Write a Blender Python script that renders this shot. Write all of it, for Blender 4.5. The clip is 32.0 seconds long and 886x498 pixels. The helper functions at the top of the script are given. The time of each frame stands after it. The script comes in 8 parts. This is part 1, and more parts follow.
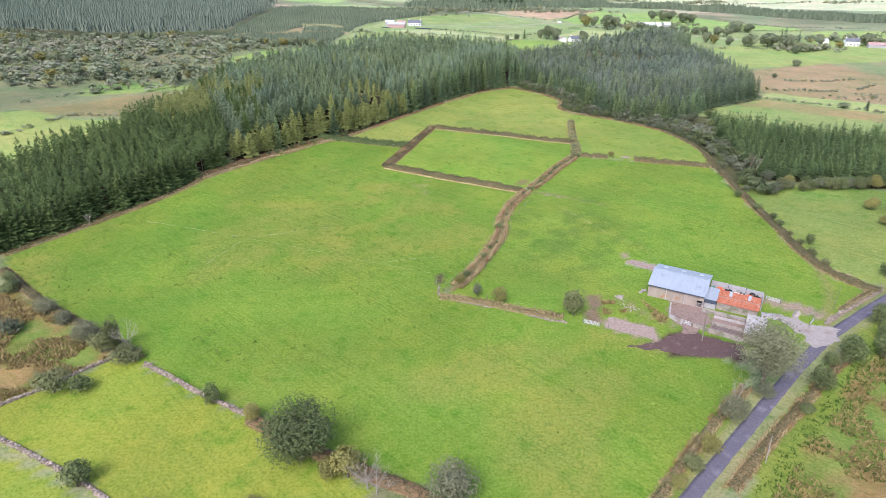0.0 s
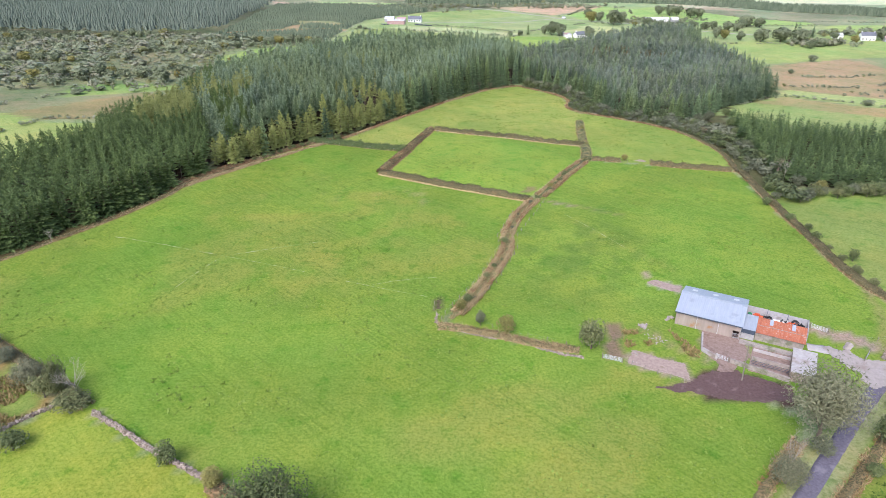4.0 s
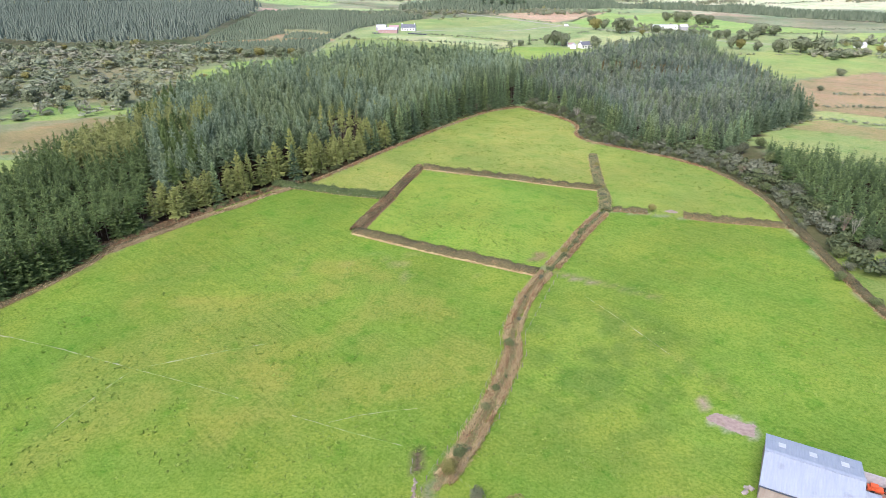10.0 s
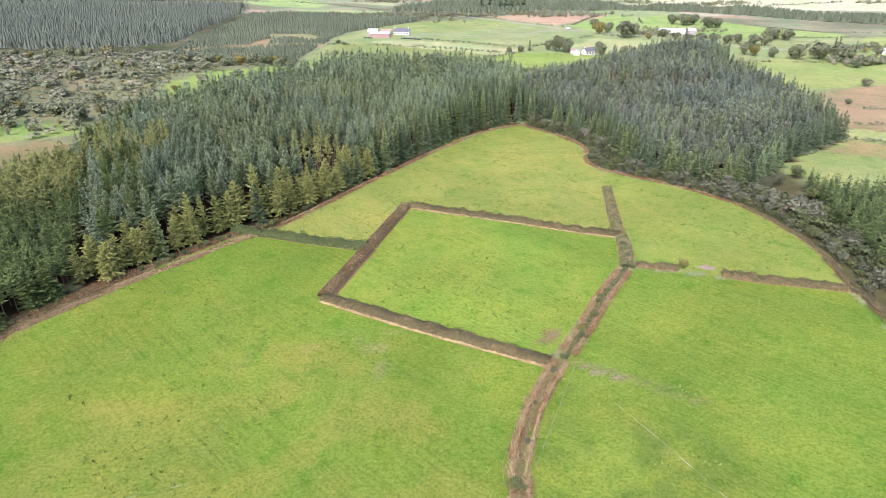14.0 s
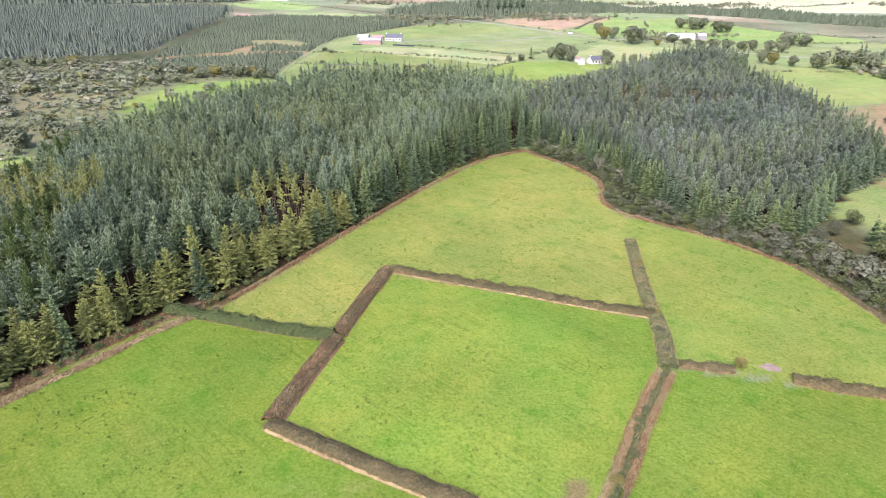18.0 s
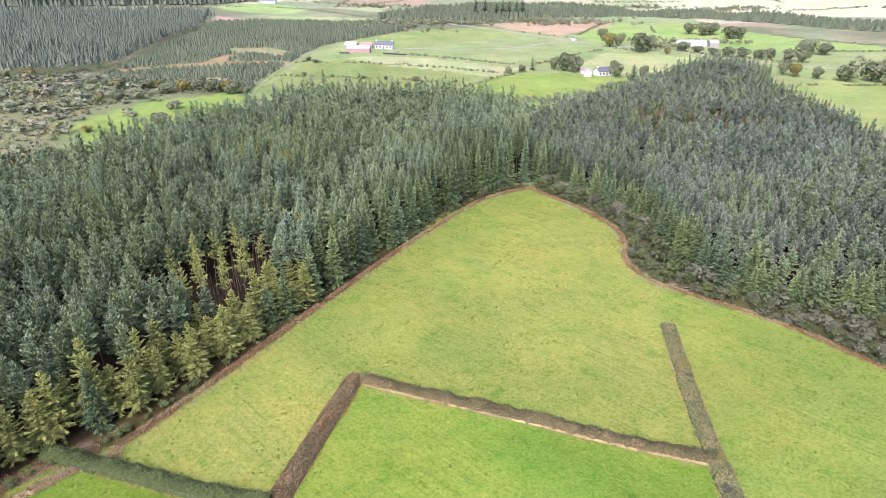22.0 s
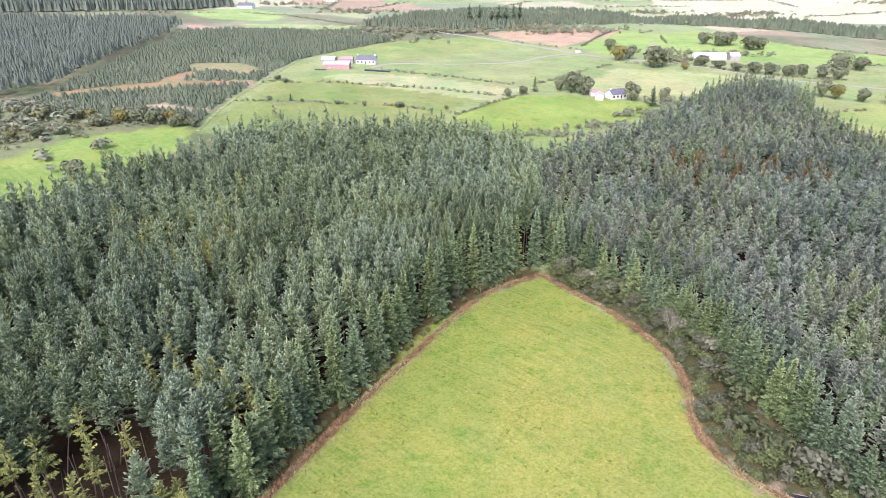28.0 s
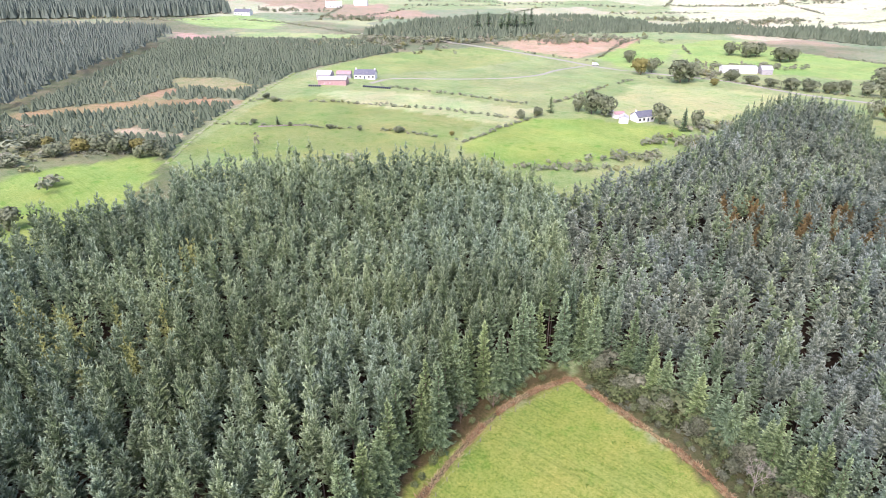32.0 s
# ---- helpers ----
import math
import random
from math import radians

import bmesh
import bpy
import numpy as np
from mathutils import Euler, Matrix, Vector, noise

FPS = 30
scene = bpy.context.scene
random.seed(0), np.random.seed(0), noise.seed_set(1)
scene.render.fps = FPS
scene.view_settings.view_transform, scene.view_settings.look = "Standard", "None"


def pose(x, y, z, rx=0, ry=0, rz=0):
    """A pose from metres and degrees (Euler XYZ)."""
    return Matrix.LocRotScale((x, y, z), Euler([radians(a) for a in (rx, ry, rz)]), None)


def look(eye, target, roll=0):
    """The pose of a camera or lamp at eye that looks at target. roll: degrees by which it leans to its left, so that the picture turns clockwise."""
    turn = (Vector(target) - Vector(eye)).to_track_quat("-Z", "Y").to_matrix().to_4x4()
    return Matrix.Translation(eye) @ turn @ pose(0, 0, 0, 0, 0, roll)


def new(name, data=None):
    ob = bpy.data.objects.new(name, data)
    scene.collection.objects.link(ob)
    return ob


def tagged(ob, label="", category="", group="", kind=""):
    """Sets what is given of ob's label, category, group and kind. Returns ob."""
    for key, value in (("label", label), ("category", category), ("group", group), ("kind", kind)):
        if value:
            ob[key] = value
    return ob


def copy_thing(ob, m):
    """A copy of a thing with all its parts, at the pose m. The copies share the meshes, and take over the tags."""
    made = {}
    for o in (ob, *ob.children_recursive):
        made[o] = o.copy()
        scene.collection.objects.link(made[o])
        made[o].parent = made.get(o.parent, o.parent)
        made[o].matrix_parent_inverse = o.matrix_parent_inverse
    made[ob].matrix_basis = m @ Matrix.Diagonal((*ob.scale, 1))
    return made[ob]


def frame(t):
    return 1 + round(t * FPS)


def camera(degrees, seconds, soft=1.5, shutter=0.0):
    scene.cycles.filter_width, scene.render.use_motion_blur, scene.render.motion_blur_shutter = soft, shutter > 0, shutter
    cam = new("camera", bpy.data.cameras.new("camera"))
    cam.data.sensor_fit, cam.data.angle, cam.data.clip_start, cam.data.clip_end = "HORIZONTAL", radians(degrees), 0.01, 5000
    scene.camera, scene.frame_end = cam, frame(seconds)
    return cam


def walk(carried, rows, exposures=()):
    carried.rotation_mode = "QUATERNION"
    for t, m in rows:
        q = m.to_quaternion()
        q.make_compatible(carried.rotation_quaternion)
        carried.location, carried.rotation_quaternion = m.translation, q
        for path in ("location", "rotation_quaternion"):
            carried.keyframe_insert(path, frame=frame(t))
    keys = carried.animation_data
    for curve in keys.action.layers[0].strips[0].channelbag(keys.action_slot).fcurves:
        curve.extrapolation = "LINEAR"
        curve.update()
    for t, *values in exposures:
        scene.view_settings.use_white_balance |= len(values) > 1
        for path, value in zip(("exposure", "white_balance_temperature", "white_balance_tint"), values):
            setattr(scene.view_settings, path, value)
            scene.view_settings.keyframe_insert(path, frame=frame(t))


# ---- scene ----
cam = camera(69.1, 32.0, soft=0.75)
METRES, EYE, TILT, LEAN, TURN = 320.0, 84.0, -26.5, 0.0, 0.0
ROWS = [
    (0.0, 0.0, 0.0, 0.0, -0.0, 0.0, -0.0),
    (0.5, 0.0002, 0.0066, -0.0013, -0.01, 0.0, 0.02),
    (1.0, 0.0004, 0.0132, -0.0027, -0.02, 0.01, 0.06),
    (1.5, 0.0008, 0.0196, -0.0038, 0.0, -0.0, 0.09),
    (2.0, 0.0011, 0.0257, -0.0018, 0.03, -0.07, 0.11),
    (2.5, 0.0015, 0.0331, 0.0021, 0.1, -0.1, 0.16),
    (4.5, 0.0042, 0.0743, 0.0229, 0.3, -0.19, 0.26),
    (5.0, 0.0049, 0.0858, 0.0289, 0.31, -0.18, 0.26),
    (5.5, 0.0056, 0.0973, 0.0347, 0.31, -0.16, 0.27),
    (6.0, 0.0063, 0.1086, 0.0406, 0.3, -0.14, 0.28),
    (6.5, 0.0071, 0.1201, 0.0461, 0.28, -0.11, 0.29),
    (7.0, 0.0079, 0.131, 0.0519, 0.26, -0.09, 0.3),
    (7.5, 0.0086, 0.1423, 0.0574, 0.24, -0.07, 0.31),
    (8.0, 0.0093, 0.1536, 0.0631, 0.22, -0.05, 0.32),
    (8.5, 0.0101, 0.1651, 0.0687, 0.19, -0.04, 0.32),
    (9.0, 0.0108, 0.1767, 0.0742, 0.17, -0.02, 0.34),
    (9.5, 0.0117, 0.1886, 0.0799, 0.16, -0.01, 0.37),
    (10.0, 0.0125, 0.201, 0.0859, 0.15, -0.01, 0.38),
    (10.5, 0.0134, 0.2138, 0.0922, 0.14, -0.03, 0.4),
    (11.0, 0.0142, 0.2271, 0.0985, 0.13, -0.03, 0.41),
    (11.5, 0.015, 0.2405, 0.1053, 0.1, -0.04, 0.42),
    (12.0, 0.0159, 0.254, 0.112, 0.07, -0.05, 0.44),
    (12.5, 0.0169, 0.2682, 0.1187, 0.06, -0.06, 0.44),
    (13.0, 0.018, 0.2823, 0.1261, 0.04, -0.08, 0.44),
    (13.5, 0.0189, 0.2968, 0.1335, 0.0, -0.09, 0.43),
    (14.0, 0.0199, 0.3115, 0.1408, -0.03, -0.12, 0.45),
    (14.5, 0.0208, 0.3263, 0.1483, -0.05, -0.15, 0.47),
    (16.5, 0.0244, 0.3873, 0.1796, -0.17, -0.2, 0.52),
    (17.0, 0.0253, 0.4034, 0.1875, -0.21, -0.21, 0.55),
    (17.5, 0.0264, 0.4194, 0.1957, -0.23, -0.24, 0.54),
    (18.0, 0.0275, 0.4356, 0.2039, -0.24, -0.25, 0.55),
    (18.5, 0.0287, 0.452, 0.2119, -0.26, -0.25, 0.54),
    (19.0, 0.0298, 0.4683, 0.2201, -0.29, -0.26, 0.54),
    (19.5, 0.0309, 0.4847, 0.2282, -0.32, -0.27, 0.54),
    (20.0, 0.032, 0.5011, 0.2364, -0.34, -0.28, 0.54),
    (20.5, 0.0331, 0.5175, 0.2446, -0.37, -0.29, 0.55),
    (21.0, 0.0342, 0.534, 0.2529, -0.41, -0.3, 0.55),
    (21.5, 0.0349, 0.5505, 0.2612, -0.48, -0.32, 0.55),
    (22.0, 0.0362, 0.5669, 0.2692, -0.5, -0.32, 0.58),
    (22.5, 0.0373, 0.5821, 0.2768, -0.53, -0.34, 0.59),
    (23.0, 0.0384, 0.5983, 0.285, -0.58, -0.35, 0.6),
    (23.5, 0.0394, 0.6148, 0.2932, -0.62, -0.36, 0.63),
    (24.0, 0.0408, 0.6311, 0.3016, -0.63, -0.38, 0.64),
    (24.5, 0.0413, 0.6479, 0.3095, -0.71, -0.37, 0.65),
    (25.0, 0.0426, 0.6643, 0.3181, -0.74, -0.4, 0.69),
    (25.5, 0.0435, 0.6809, 0.3263, -0.79, -0.4, 0.71),
    (27.5, 0.048, 0.7475, 0.3594, -0.97, -0.4, 0.74),
    (28.0, 0.049, 0.7642, 0.3676, -1.0, -0.4, 0.75),
    (28.5, 0.0502, 0.7807, 0.3757, -1.03, -0.38, 0.79),
    (29.0, 0.0513, 0.7972, 0.3839, -1.07, -0.38, 0.8),
    (29.5, 0.0524, 0.8137, 0.392, -1.11, -0.38, 0.82),
    (30.0, 0.0535, 0.8302, 0.4, -1.14, -0.36, 0.85),
    (30.5, 0.0547, 0.8467, 0.4081, -1.18, -0.35, 0.88),
    (31.0, 0.0557, 0.863, 0.4162, -1.22, -0.35, 0.9),
    (31.5, 0.0568, 0.8793, 0.4243, -1.25, -0.35, 0.95),
    (31.8, 0.0573, 0.8891, 0.4291, -1.27, -0.35, 0.96),
    (31.9, 0.0571, 0.8922, 0.4308, -1.0, -0.32, 0.8),
    (32.0, 0.0555, 0.8952, 0.4324, -0.4, -0.21, 0.5),
]
EXPOSURES = [(0.0, 0.29, 5900, 14), (9.0, 0.34, 5900, 14), (12.0, 0.39, 6180, 22), (24.0, 0.51, 6080, 25), (32.0, 0.56, 6000, 29)]
walk(cam, [(t, pose(0, 0, EYE, TILT, LEAN, TURN) @ pose(METRES * x, METRES * y, METRES * z, 90 + pitch, roll, yaw)) for t, x, y, z, yaw, pitch, roll in ROWS], EXPOSURES)

# ---- light: a bright, thinly clouded sky with a broad soft sun behind the viewer ----
SUN_UP, SUN_ROUND = 48.0, 205.0
world = bpy.data.worlds.new("sky")
scene.world = world
world.use_nodes = True
wn = world.node_tree.nodes
sky = wn.new("ShaderNodeTexSky")
sky.sky_type, sky.sun_disc = "NISHITA", False
sky.sun_elevation, sky.sun_rotation = radians(SUN_UP), radians(SUN_ROUND)
sky.air_density, sky.dust_density, sky.ozone_density = 1.0, 3.0, 0.6
wn["Background"].inputs["Strength"].default_value = 0.21
world.node_tree.links.new(sky.outputs[0], wn["Background"].inputs["Color"])
sun = new("sun", bpy.data.lights.new("sun", "SUN"))
sun.data.energy, sun.data.angle, sun.data.color = 2.7, radians(32), (1.0, 0.96, 0.90)
az, el = radians(SUN_ROUND), radians(SUN_UP)
sun.matrix_world = look((math.sin(az) * math.cos(el) * 300, math.cos(az) * math.cos(el) * 300, math.sin(el) * 300), (0, 0, 0))

# ---- plan arithmetic ----
RNG = np.random.default_rng(7)
PROFILE_Y = (-4500, 0, 150, 250, 300, 360, 430, 580, 700, 780, 850, 1000, 1500, 3000, 5000)
PROFILE_Z = (0, 0, 0, -2, -3, -6.5, -11, -13, -15.5, -17, -20, -20, -20, 20, 140)


def lattice(i, j, seed):
    h = (i.astype(np.int64) * 374761393 + j.astype(np.int64) * 668265263 + seed * 974634777) & 0xFFFFFFFF
    h = ((h ^ (h >> 13)) * 1274126177) & 0xFFFFFFFF
    return ((h ^ (h >> 16)) & 0xFFFF) / 65535.0


def soft_noise(x, y, size, seed=0):
    """Smooth noise from 0 to 1 over the plan, with lumps of that size in metres."""
    x, y = np.asarray(x, float) / size, np.asarray(y, float) / size
    i, j = np.floor(x), np.floor(y)
    u, v = x - i, y - j
    u, v = u * u * (3 - 2 * u), v * v * (3 - 2 * v)
    a, b = lattice(i, j, seed), lattice(i + 1, j, seed)
    c, d = lattice(i, j + 1, seed), lattice(i + 1, j + 1, seed)
    return (a * (1 - u) + b * u) * (1 - v) + (c * (1 - u) + d * u) * v


def height(x, y):
    """The lie of the land: nearly level round the farm, falling away to the north and gently to the east."""
    x, y = np.asarray(x, float), np.asarray(y, float)
    fall = np.clip((y - 180) / 120, 0, 1)
    z = np.interp(y, PROFILE_Y, PROFILE_Z) - 0.02 * np.clip(x, -300, 400) * fall
    ring = np.hypot(x - 19, (y - 262) * 1.05)
    z = z + 1.3 * np.clip((34 - ring) / 14, 0, 1) ** 2 * (3 - 2 * np.clip((34 - ring) / 14, 0, 1)) + 0.16 * np.cos(ring * 1.15) * np.clip(1 - np.abs(ring - 26) / 9, 0, 1)
    far = np.clip((y - 1350) / 600, 0, 1) + np.clip((np.abs(x) - 900) / 500, 0, 1)
    return z + far * 26 * (soft_noise(x, y, 420, 3) - 0.3) + 0.25 * (soft_noise(x, y, 14, 5) - 0.5) * np.clip((y - 180) / 60, 0, 1)


def ground_z(x, y):
    return float(height(x, y))


def inside(x, y, poly):
    hit = np.zeros(np.shape(x), bool)
    for (x0, y0), (x1, y1) in zip(poly, poly[1:] + poly[:1]):
        if y0 != y1:
            hit ^= ((y0 > y) != (y1 > y)) & (x < (x1 - x0) * (y - y0) / (y1 - y0) + x0)
    return hit


def near_line(x, y, line):
    best = np.full(np.shape(x), 1e9)
    for (x0, y0), (x1, y1) in zip(line, line[1:]):
        dx, dy = x1 - x0, y1 - y0
        s = np.clip(((x - x0) * dx + (y - y0) * dy) / (dx * dx + dy * dy + 1e-9), 0, 1)
        best = np.minimum(best, np.hypot(x - x0 - s * dx, y - y0 - s * dy))
    return best


def along(line, step, rng=None, jitter=0.0):
    """Points every step metres along a line, with the direction there."""
    pts = np.array(line, float)
    seg = np.hypot(*np.diff(pts, axis=0).T)
    run = np.r_[0, np.cumsum(seg)]
    s = np.arange(step / 2, run[-1], step)
    if rng is not None and jitter:
        s = np.clip(s + rng.uniform(-jitter, jitter, len(s)), 0, run[-1] - 1e-3)
    k = np.clip(np.searchsorted(run, s, side="right") - 1, 0, len(seg) - 1)
    f = ((s - run[k]) / np.maximum(seg[k], 1e-6))[:, None]
    p = pts[k] * (1 - f) + pts[k + 1] * f
    d = (pts[k + 1] - pts[k]) / np.maximum(seg[k], 1e-6)[:, None]
    return p, d


def smooth_line(line, rounds=2):
    pts = [tuple(p) for p in line]
    for _ in range(rounds):
        out = [pts[0]]
        for (x0, y0), (x1, y1) in zip(pts, pts[1:]):
            out += [(0.75 * x0 + 0.25 * x1, 0.75 * y0 + 0.25 * y1), (0.25 * x0 + 0.75 * x1, 0.25 * y0 + 0.75 * y1)]
        pts = out + [pts[-1]]
    return pts


# ---- materials ----
def lin(r, g, b):
    return tuple(((c / 255 + 0.055) / 1.055) ** 2.4 if c > 10 else c / 255 / 12.92 for c in (r, g, b)) + (1.0,)


def rgba(c):
    return tuple(c[:3]) + (1.0,)


def start_material(name, rough=0.8, metal=0.0, spec=0.3):
    m = bpy.data.materials.new(name)
    m.use_nodes = True
    b = m.node_tree.nodes["Principled BSDF"]
    b.inputs["Roughness"].default_value, b.inputs["Metallic"].default_value = rough, metal
    b.inputs["Specular IOR Level"].default_value = spec
    return m, m.node_tree.nodes, m.node_tree.links, b


def noise_node(m, scale, detail=4.0, rough=0.6, stretch=None):
    n, l = m.node_tree.nodes, m.node_tree.links
    tc, t = n.new("ShaderNodeTexCoord"), n.new("ShaderNodeTexNoise")
    t.inputs["Scale"].default_value, t.inputs["Detail"].default_value, t.inputs["Roughness"].default_value = scale, detail, rough
    if stretch:
        mp = n.new("ShaderNodeMapping")
        mp.inputs["Scale"].default_value = stretch
        l.new(tc.outputs["Object"], mp.inputs["Vector"])
        l.new(mp.outputs[0], t.inputs["Vector"])
    else:
        l.new(tc.outputs["Object"], t.inputs["Vector"])
    return t.outputs["Fac"]


def ramp(m, fac, lo, hi, a=0.0, b=1.0):
    r = m.node_tree.nodes.new("ShaderNodeMapRange")
    r.inputs["From Min"].default_value, r.inputs["From Max"].default_value = lo, hi
    r.inputs["To Min"].default_value, r.inputs["To Max"].default_value = a, b
    m.node_tree.links.new(fac, r.inputs["Value"])
    return r.outputs[0]


def blend(m, fac, a, b, mode="MIX"):
    x = m.node_tree.nodes.new("ShaderNodeMix")
    x.data_type, x.blend_type = "RGBA", mode
    for socket, value in ((x.inputs["Factor"], fac), (x.inputs["A"], a), (x.inputs["B"], b)):
        if isinstance(value, (int, float)):
            socket.default_value = value
        elif isinstance(value, tuple):
            socket.default_value = rgba(value)
        else:
            m.node_tree.links.new(value, socket)
    return x.outputs["Result"]


def bumped(m, b, fac, strength, distance):
    n = m.node_tree.nodes.new("ShaderNodeBump")
    n.inputs["Strength"].default_value, n.inputs["Distance"].default_value = strength, distance
    m.node_tree.links.new(fac, n.inputs["Height"])
    m.node_tree.links.new(n.outputs[0], b.inputs["Normal"])


def surface(name, c1, c2, c3=None, scale=2.0, coarse=0.3, rough=0.85, metal=0.0, spec=0.3, bump=0.4, depth=0.03, stretch=None, wear=0.55, random_tint=0.0):
    """A weathered surface: two tones mixed by fine grain, a third in larger stains."""
    m, n, l, b = start_material(name, rough, metal, spec)
    fine = noise_node(m, scale, 5.0, 0.65, stretch)
    col = blend(m, ramp(m, fine, 0.32, 0.68), c1, c2)
    if c3:
        col = blend(m, ramp(m, noise_node(m, coarse, 4.0, 0.6), wear, wear + 0.14), col, c3)
    if random_tint:
        oi = n.new("ShaderNodeObjectInfo")
        col = blend(m, ramp(m, oi.outputs["Random"], 0, 1, 0, random_tint), col, tuple(0.55 * v for v in c1[:3]))
    l.new(col, b.inputs["Base Color"])
    bumped(m, b, fine, bump, depth)
    return m


def foliage(name, dark, light, tip, joined=False, rough=0.65, tips=0.5, spread=1.0, spec=0.25, hues=None):
    """Leaves or needles. The mesh holds, per point, how the plant varies and how far out on its branch a point is, cut
    down low in conifers to shade them.
    """
    m, n, l, b = start_material(name, rough, 0.0, spec)
    at = n.new("ShaderNodeAttribute")
    at.attribute_name = "growth"
    sep = n.new("ShaderNodeSeparateColor")
    l.new(at.outputs["Color"], sep.inputs[0])
    vary = sep.outputs[0]
    if not joined:
        oi, add = n.new("ShaderNodeObjectInfo"), n.new("ShaderNodeMath")
        add.operation = "ADD"
        l.new(ramp(m, oi.outputs["Random"], 0, 1, -0.35 * spread, 0.35 * spread), add.inputs[0])
        l.new(vary, add.inputs[1])
        vary = add.outputs[0]
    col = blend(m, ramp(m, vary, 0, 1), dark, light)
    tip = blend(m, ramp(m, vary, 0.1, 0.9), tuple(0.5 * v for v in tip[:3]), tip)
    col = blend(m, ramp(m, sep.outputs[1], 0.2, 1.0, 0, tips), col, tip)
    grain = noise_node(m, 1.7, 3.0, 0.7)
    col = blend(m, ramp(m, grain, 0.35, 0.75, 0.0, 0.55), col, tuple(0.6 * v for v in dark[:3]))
    if hues:
        # each plant leans towards one of two hues
        pick = sep.outputs[2]
        if not joined:
            often, part_of = n.new("ShaderNodeMath"), n.new("ShaderNodeMath")
            often.operation, part_of.operation = "MULTIPLY", "FRACT"
            often.inputs[1].default_value = 7.31
            l.new(oi.outputs["Random"], often.inputs[0])
            l.new(often.outputs[0], part_of.inputs[0])
            pick = part_of.outputs[0]
        col = blend(m, 1.0, col, blend(m, ramp(m, pick, 0.1, 0.9), hues[0], hues[1]), "MULTIPLY")
    l.new(col, b.inputs["Base Color"])
    return m


def grass_material():
    """Grazed pasture: the sheet's cover colour, broken up by tufts, droppings and drifts of growth."""
    m, n, l, b = start_material("pasture_ground", 0.9, 0.0, 0.1)
    at = n.new("ShaderNodeAttribute")
    at.attribute_name = "cover"
    fine, tuft = noise_node(m, 1.7, 6.0, 0.75), noise_node(m, 0.36, 5.0, 0.7)
    drift, wide = noise_node(m, 0.055, 6.0, 0.7), noise_node(m, 0.02, 4.0, 0.6)
    col = at.outputs["Color"]
    col = blend(m, ramp(m, drift, 0.42, 0.64, 0.0, 0.9), col, blend(m, 1.0, col, (1.24, 1.07, 1.06), "MULTIPLY"))
    col = blend(m, ramp(m, wide, 0.42, 0.62, 0.0, 0.7), col, blend(m, 1.0, col, (0.74, 0.93, 0.78), "MULTIPLY"))
    col = blend(m, ramp(m, tuft, 0.46, 0.64, 0.0, 0.6), col, blend(m, 1.0, col, (0.74, 0.85, 0.64), "MULTIPLY"))
    col = blend(m, ramp(m, fine, 0.46, 0.60, 0.0, 0.9), col, blend(m, 1.0, col, (0.62, 0.73, 0.52), "MULTIPLY"))
    straw = ramp(m, noise_node(m, 1.1, 6.0, 0.8), 0.55, 0.62, 0.0, 0.6)
    col = blend(m, straw, col, blend(m, 1.0, col, (1.5, 1.3, 1.4), "MULTIPLY"))
    # lush green drifts, a few metres across
    lush = ramp(m, noise_node(m, 0.16, 4.0, 0.7), 0.56, 0.68, 0.0, 0.7)
    col = blend(m, lush, col, blend(m, 1.0, col, (0.56, 0.82, 0.52), "MULTIPLY"))
    # faint rows left by the mower
    tc, turn, pull, rows = n.new("ShaderNodeTexCoord"), n.new("ShaderNodeMapping"), n.new("ShaderNodeMapping"), n.new("ShaderNodeTexNoise")
    turn.inputs["Rotation"].default_value = (0, 0, radians(45))
    pull.inputs["Scale"].default_value = (0.045, 1.0, 1.0)
    rows.inputs["Scale"].default_value, rows.inputs["Detail"].default_value, rows.inputs["Roughness"].default_value = 1.25, 3.0, 0.7
    l.new(tc.outputs["Object"], turn.inputs["Vector"])
    l.new(turn.outputs[0], pull.inputs["Vector"])
    l.new(pull.outputs[0], rows.inputs["Vector"])
    mown = n.new("ShaderNodeMath")
    mown.operation = "MULTIPLY"
    l.new(ramp(m, rows.outputs["Fac"], 0.50, 0.60), mown.inputs[0])
    l.new(ramp(m, noise_node(m, 0.05, 3.0), 0.42, 0.62, 0.05, 0.6), mown.inputs[1])
    col = blend(m, mown.outputs[0], col, blend(m, 1.0, col, (0.66, 0.74, 0.66), "MULTIPLY"))
    # small dark clumps
    clump = ramp(m, noise_node(m, 1.5, 2.5, 0.6), 0.60, 0.72, 0.0, 0.35)
    col = blend(m, clump, col, blend(m, 1.0, col, (0.45, 0.58, 0.45), "MULTIPLY"))
    l.new(col, b.inputs["Base Color"])
    bumped(m, b, fine, 0.9, 0.16)
    return m


MAT_GROUND = grass_material()
GREEN_OR_BLUE, GREY_OR_BLUE = ((0.92, 0.98, 1.05), (1.05, 1.05, 0.84)), ((0.94, 0.97, 1.04), (1.05, 1.02, 0.90))
# pale young tips; the dark tones also hold the shade inside the crowns
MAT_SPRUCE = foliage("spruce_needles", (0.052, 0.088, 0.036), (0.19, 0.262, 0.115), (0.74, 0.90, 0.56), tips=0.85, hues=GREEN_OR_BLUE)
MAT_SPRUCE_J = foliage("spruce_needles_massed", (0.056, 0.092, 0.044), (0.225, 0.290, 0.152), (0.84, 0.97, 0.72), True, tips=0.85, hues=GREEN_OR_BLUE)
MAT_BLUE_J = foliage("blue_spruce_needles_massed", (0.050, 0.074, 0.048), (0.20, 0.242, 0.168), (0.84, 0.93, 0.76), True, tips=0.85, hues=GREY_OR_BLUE)
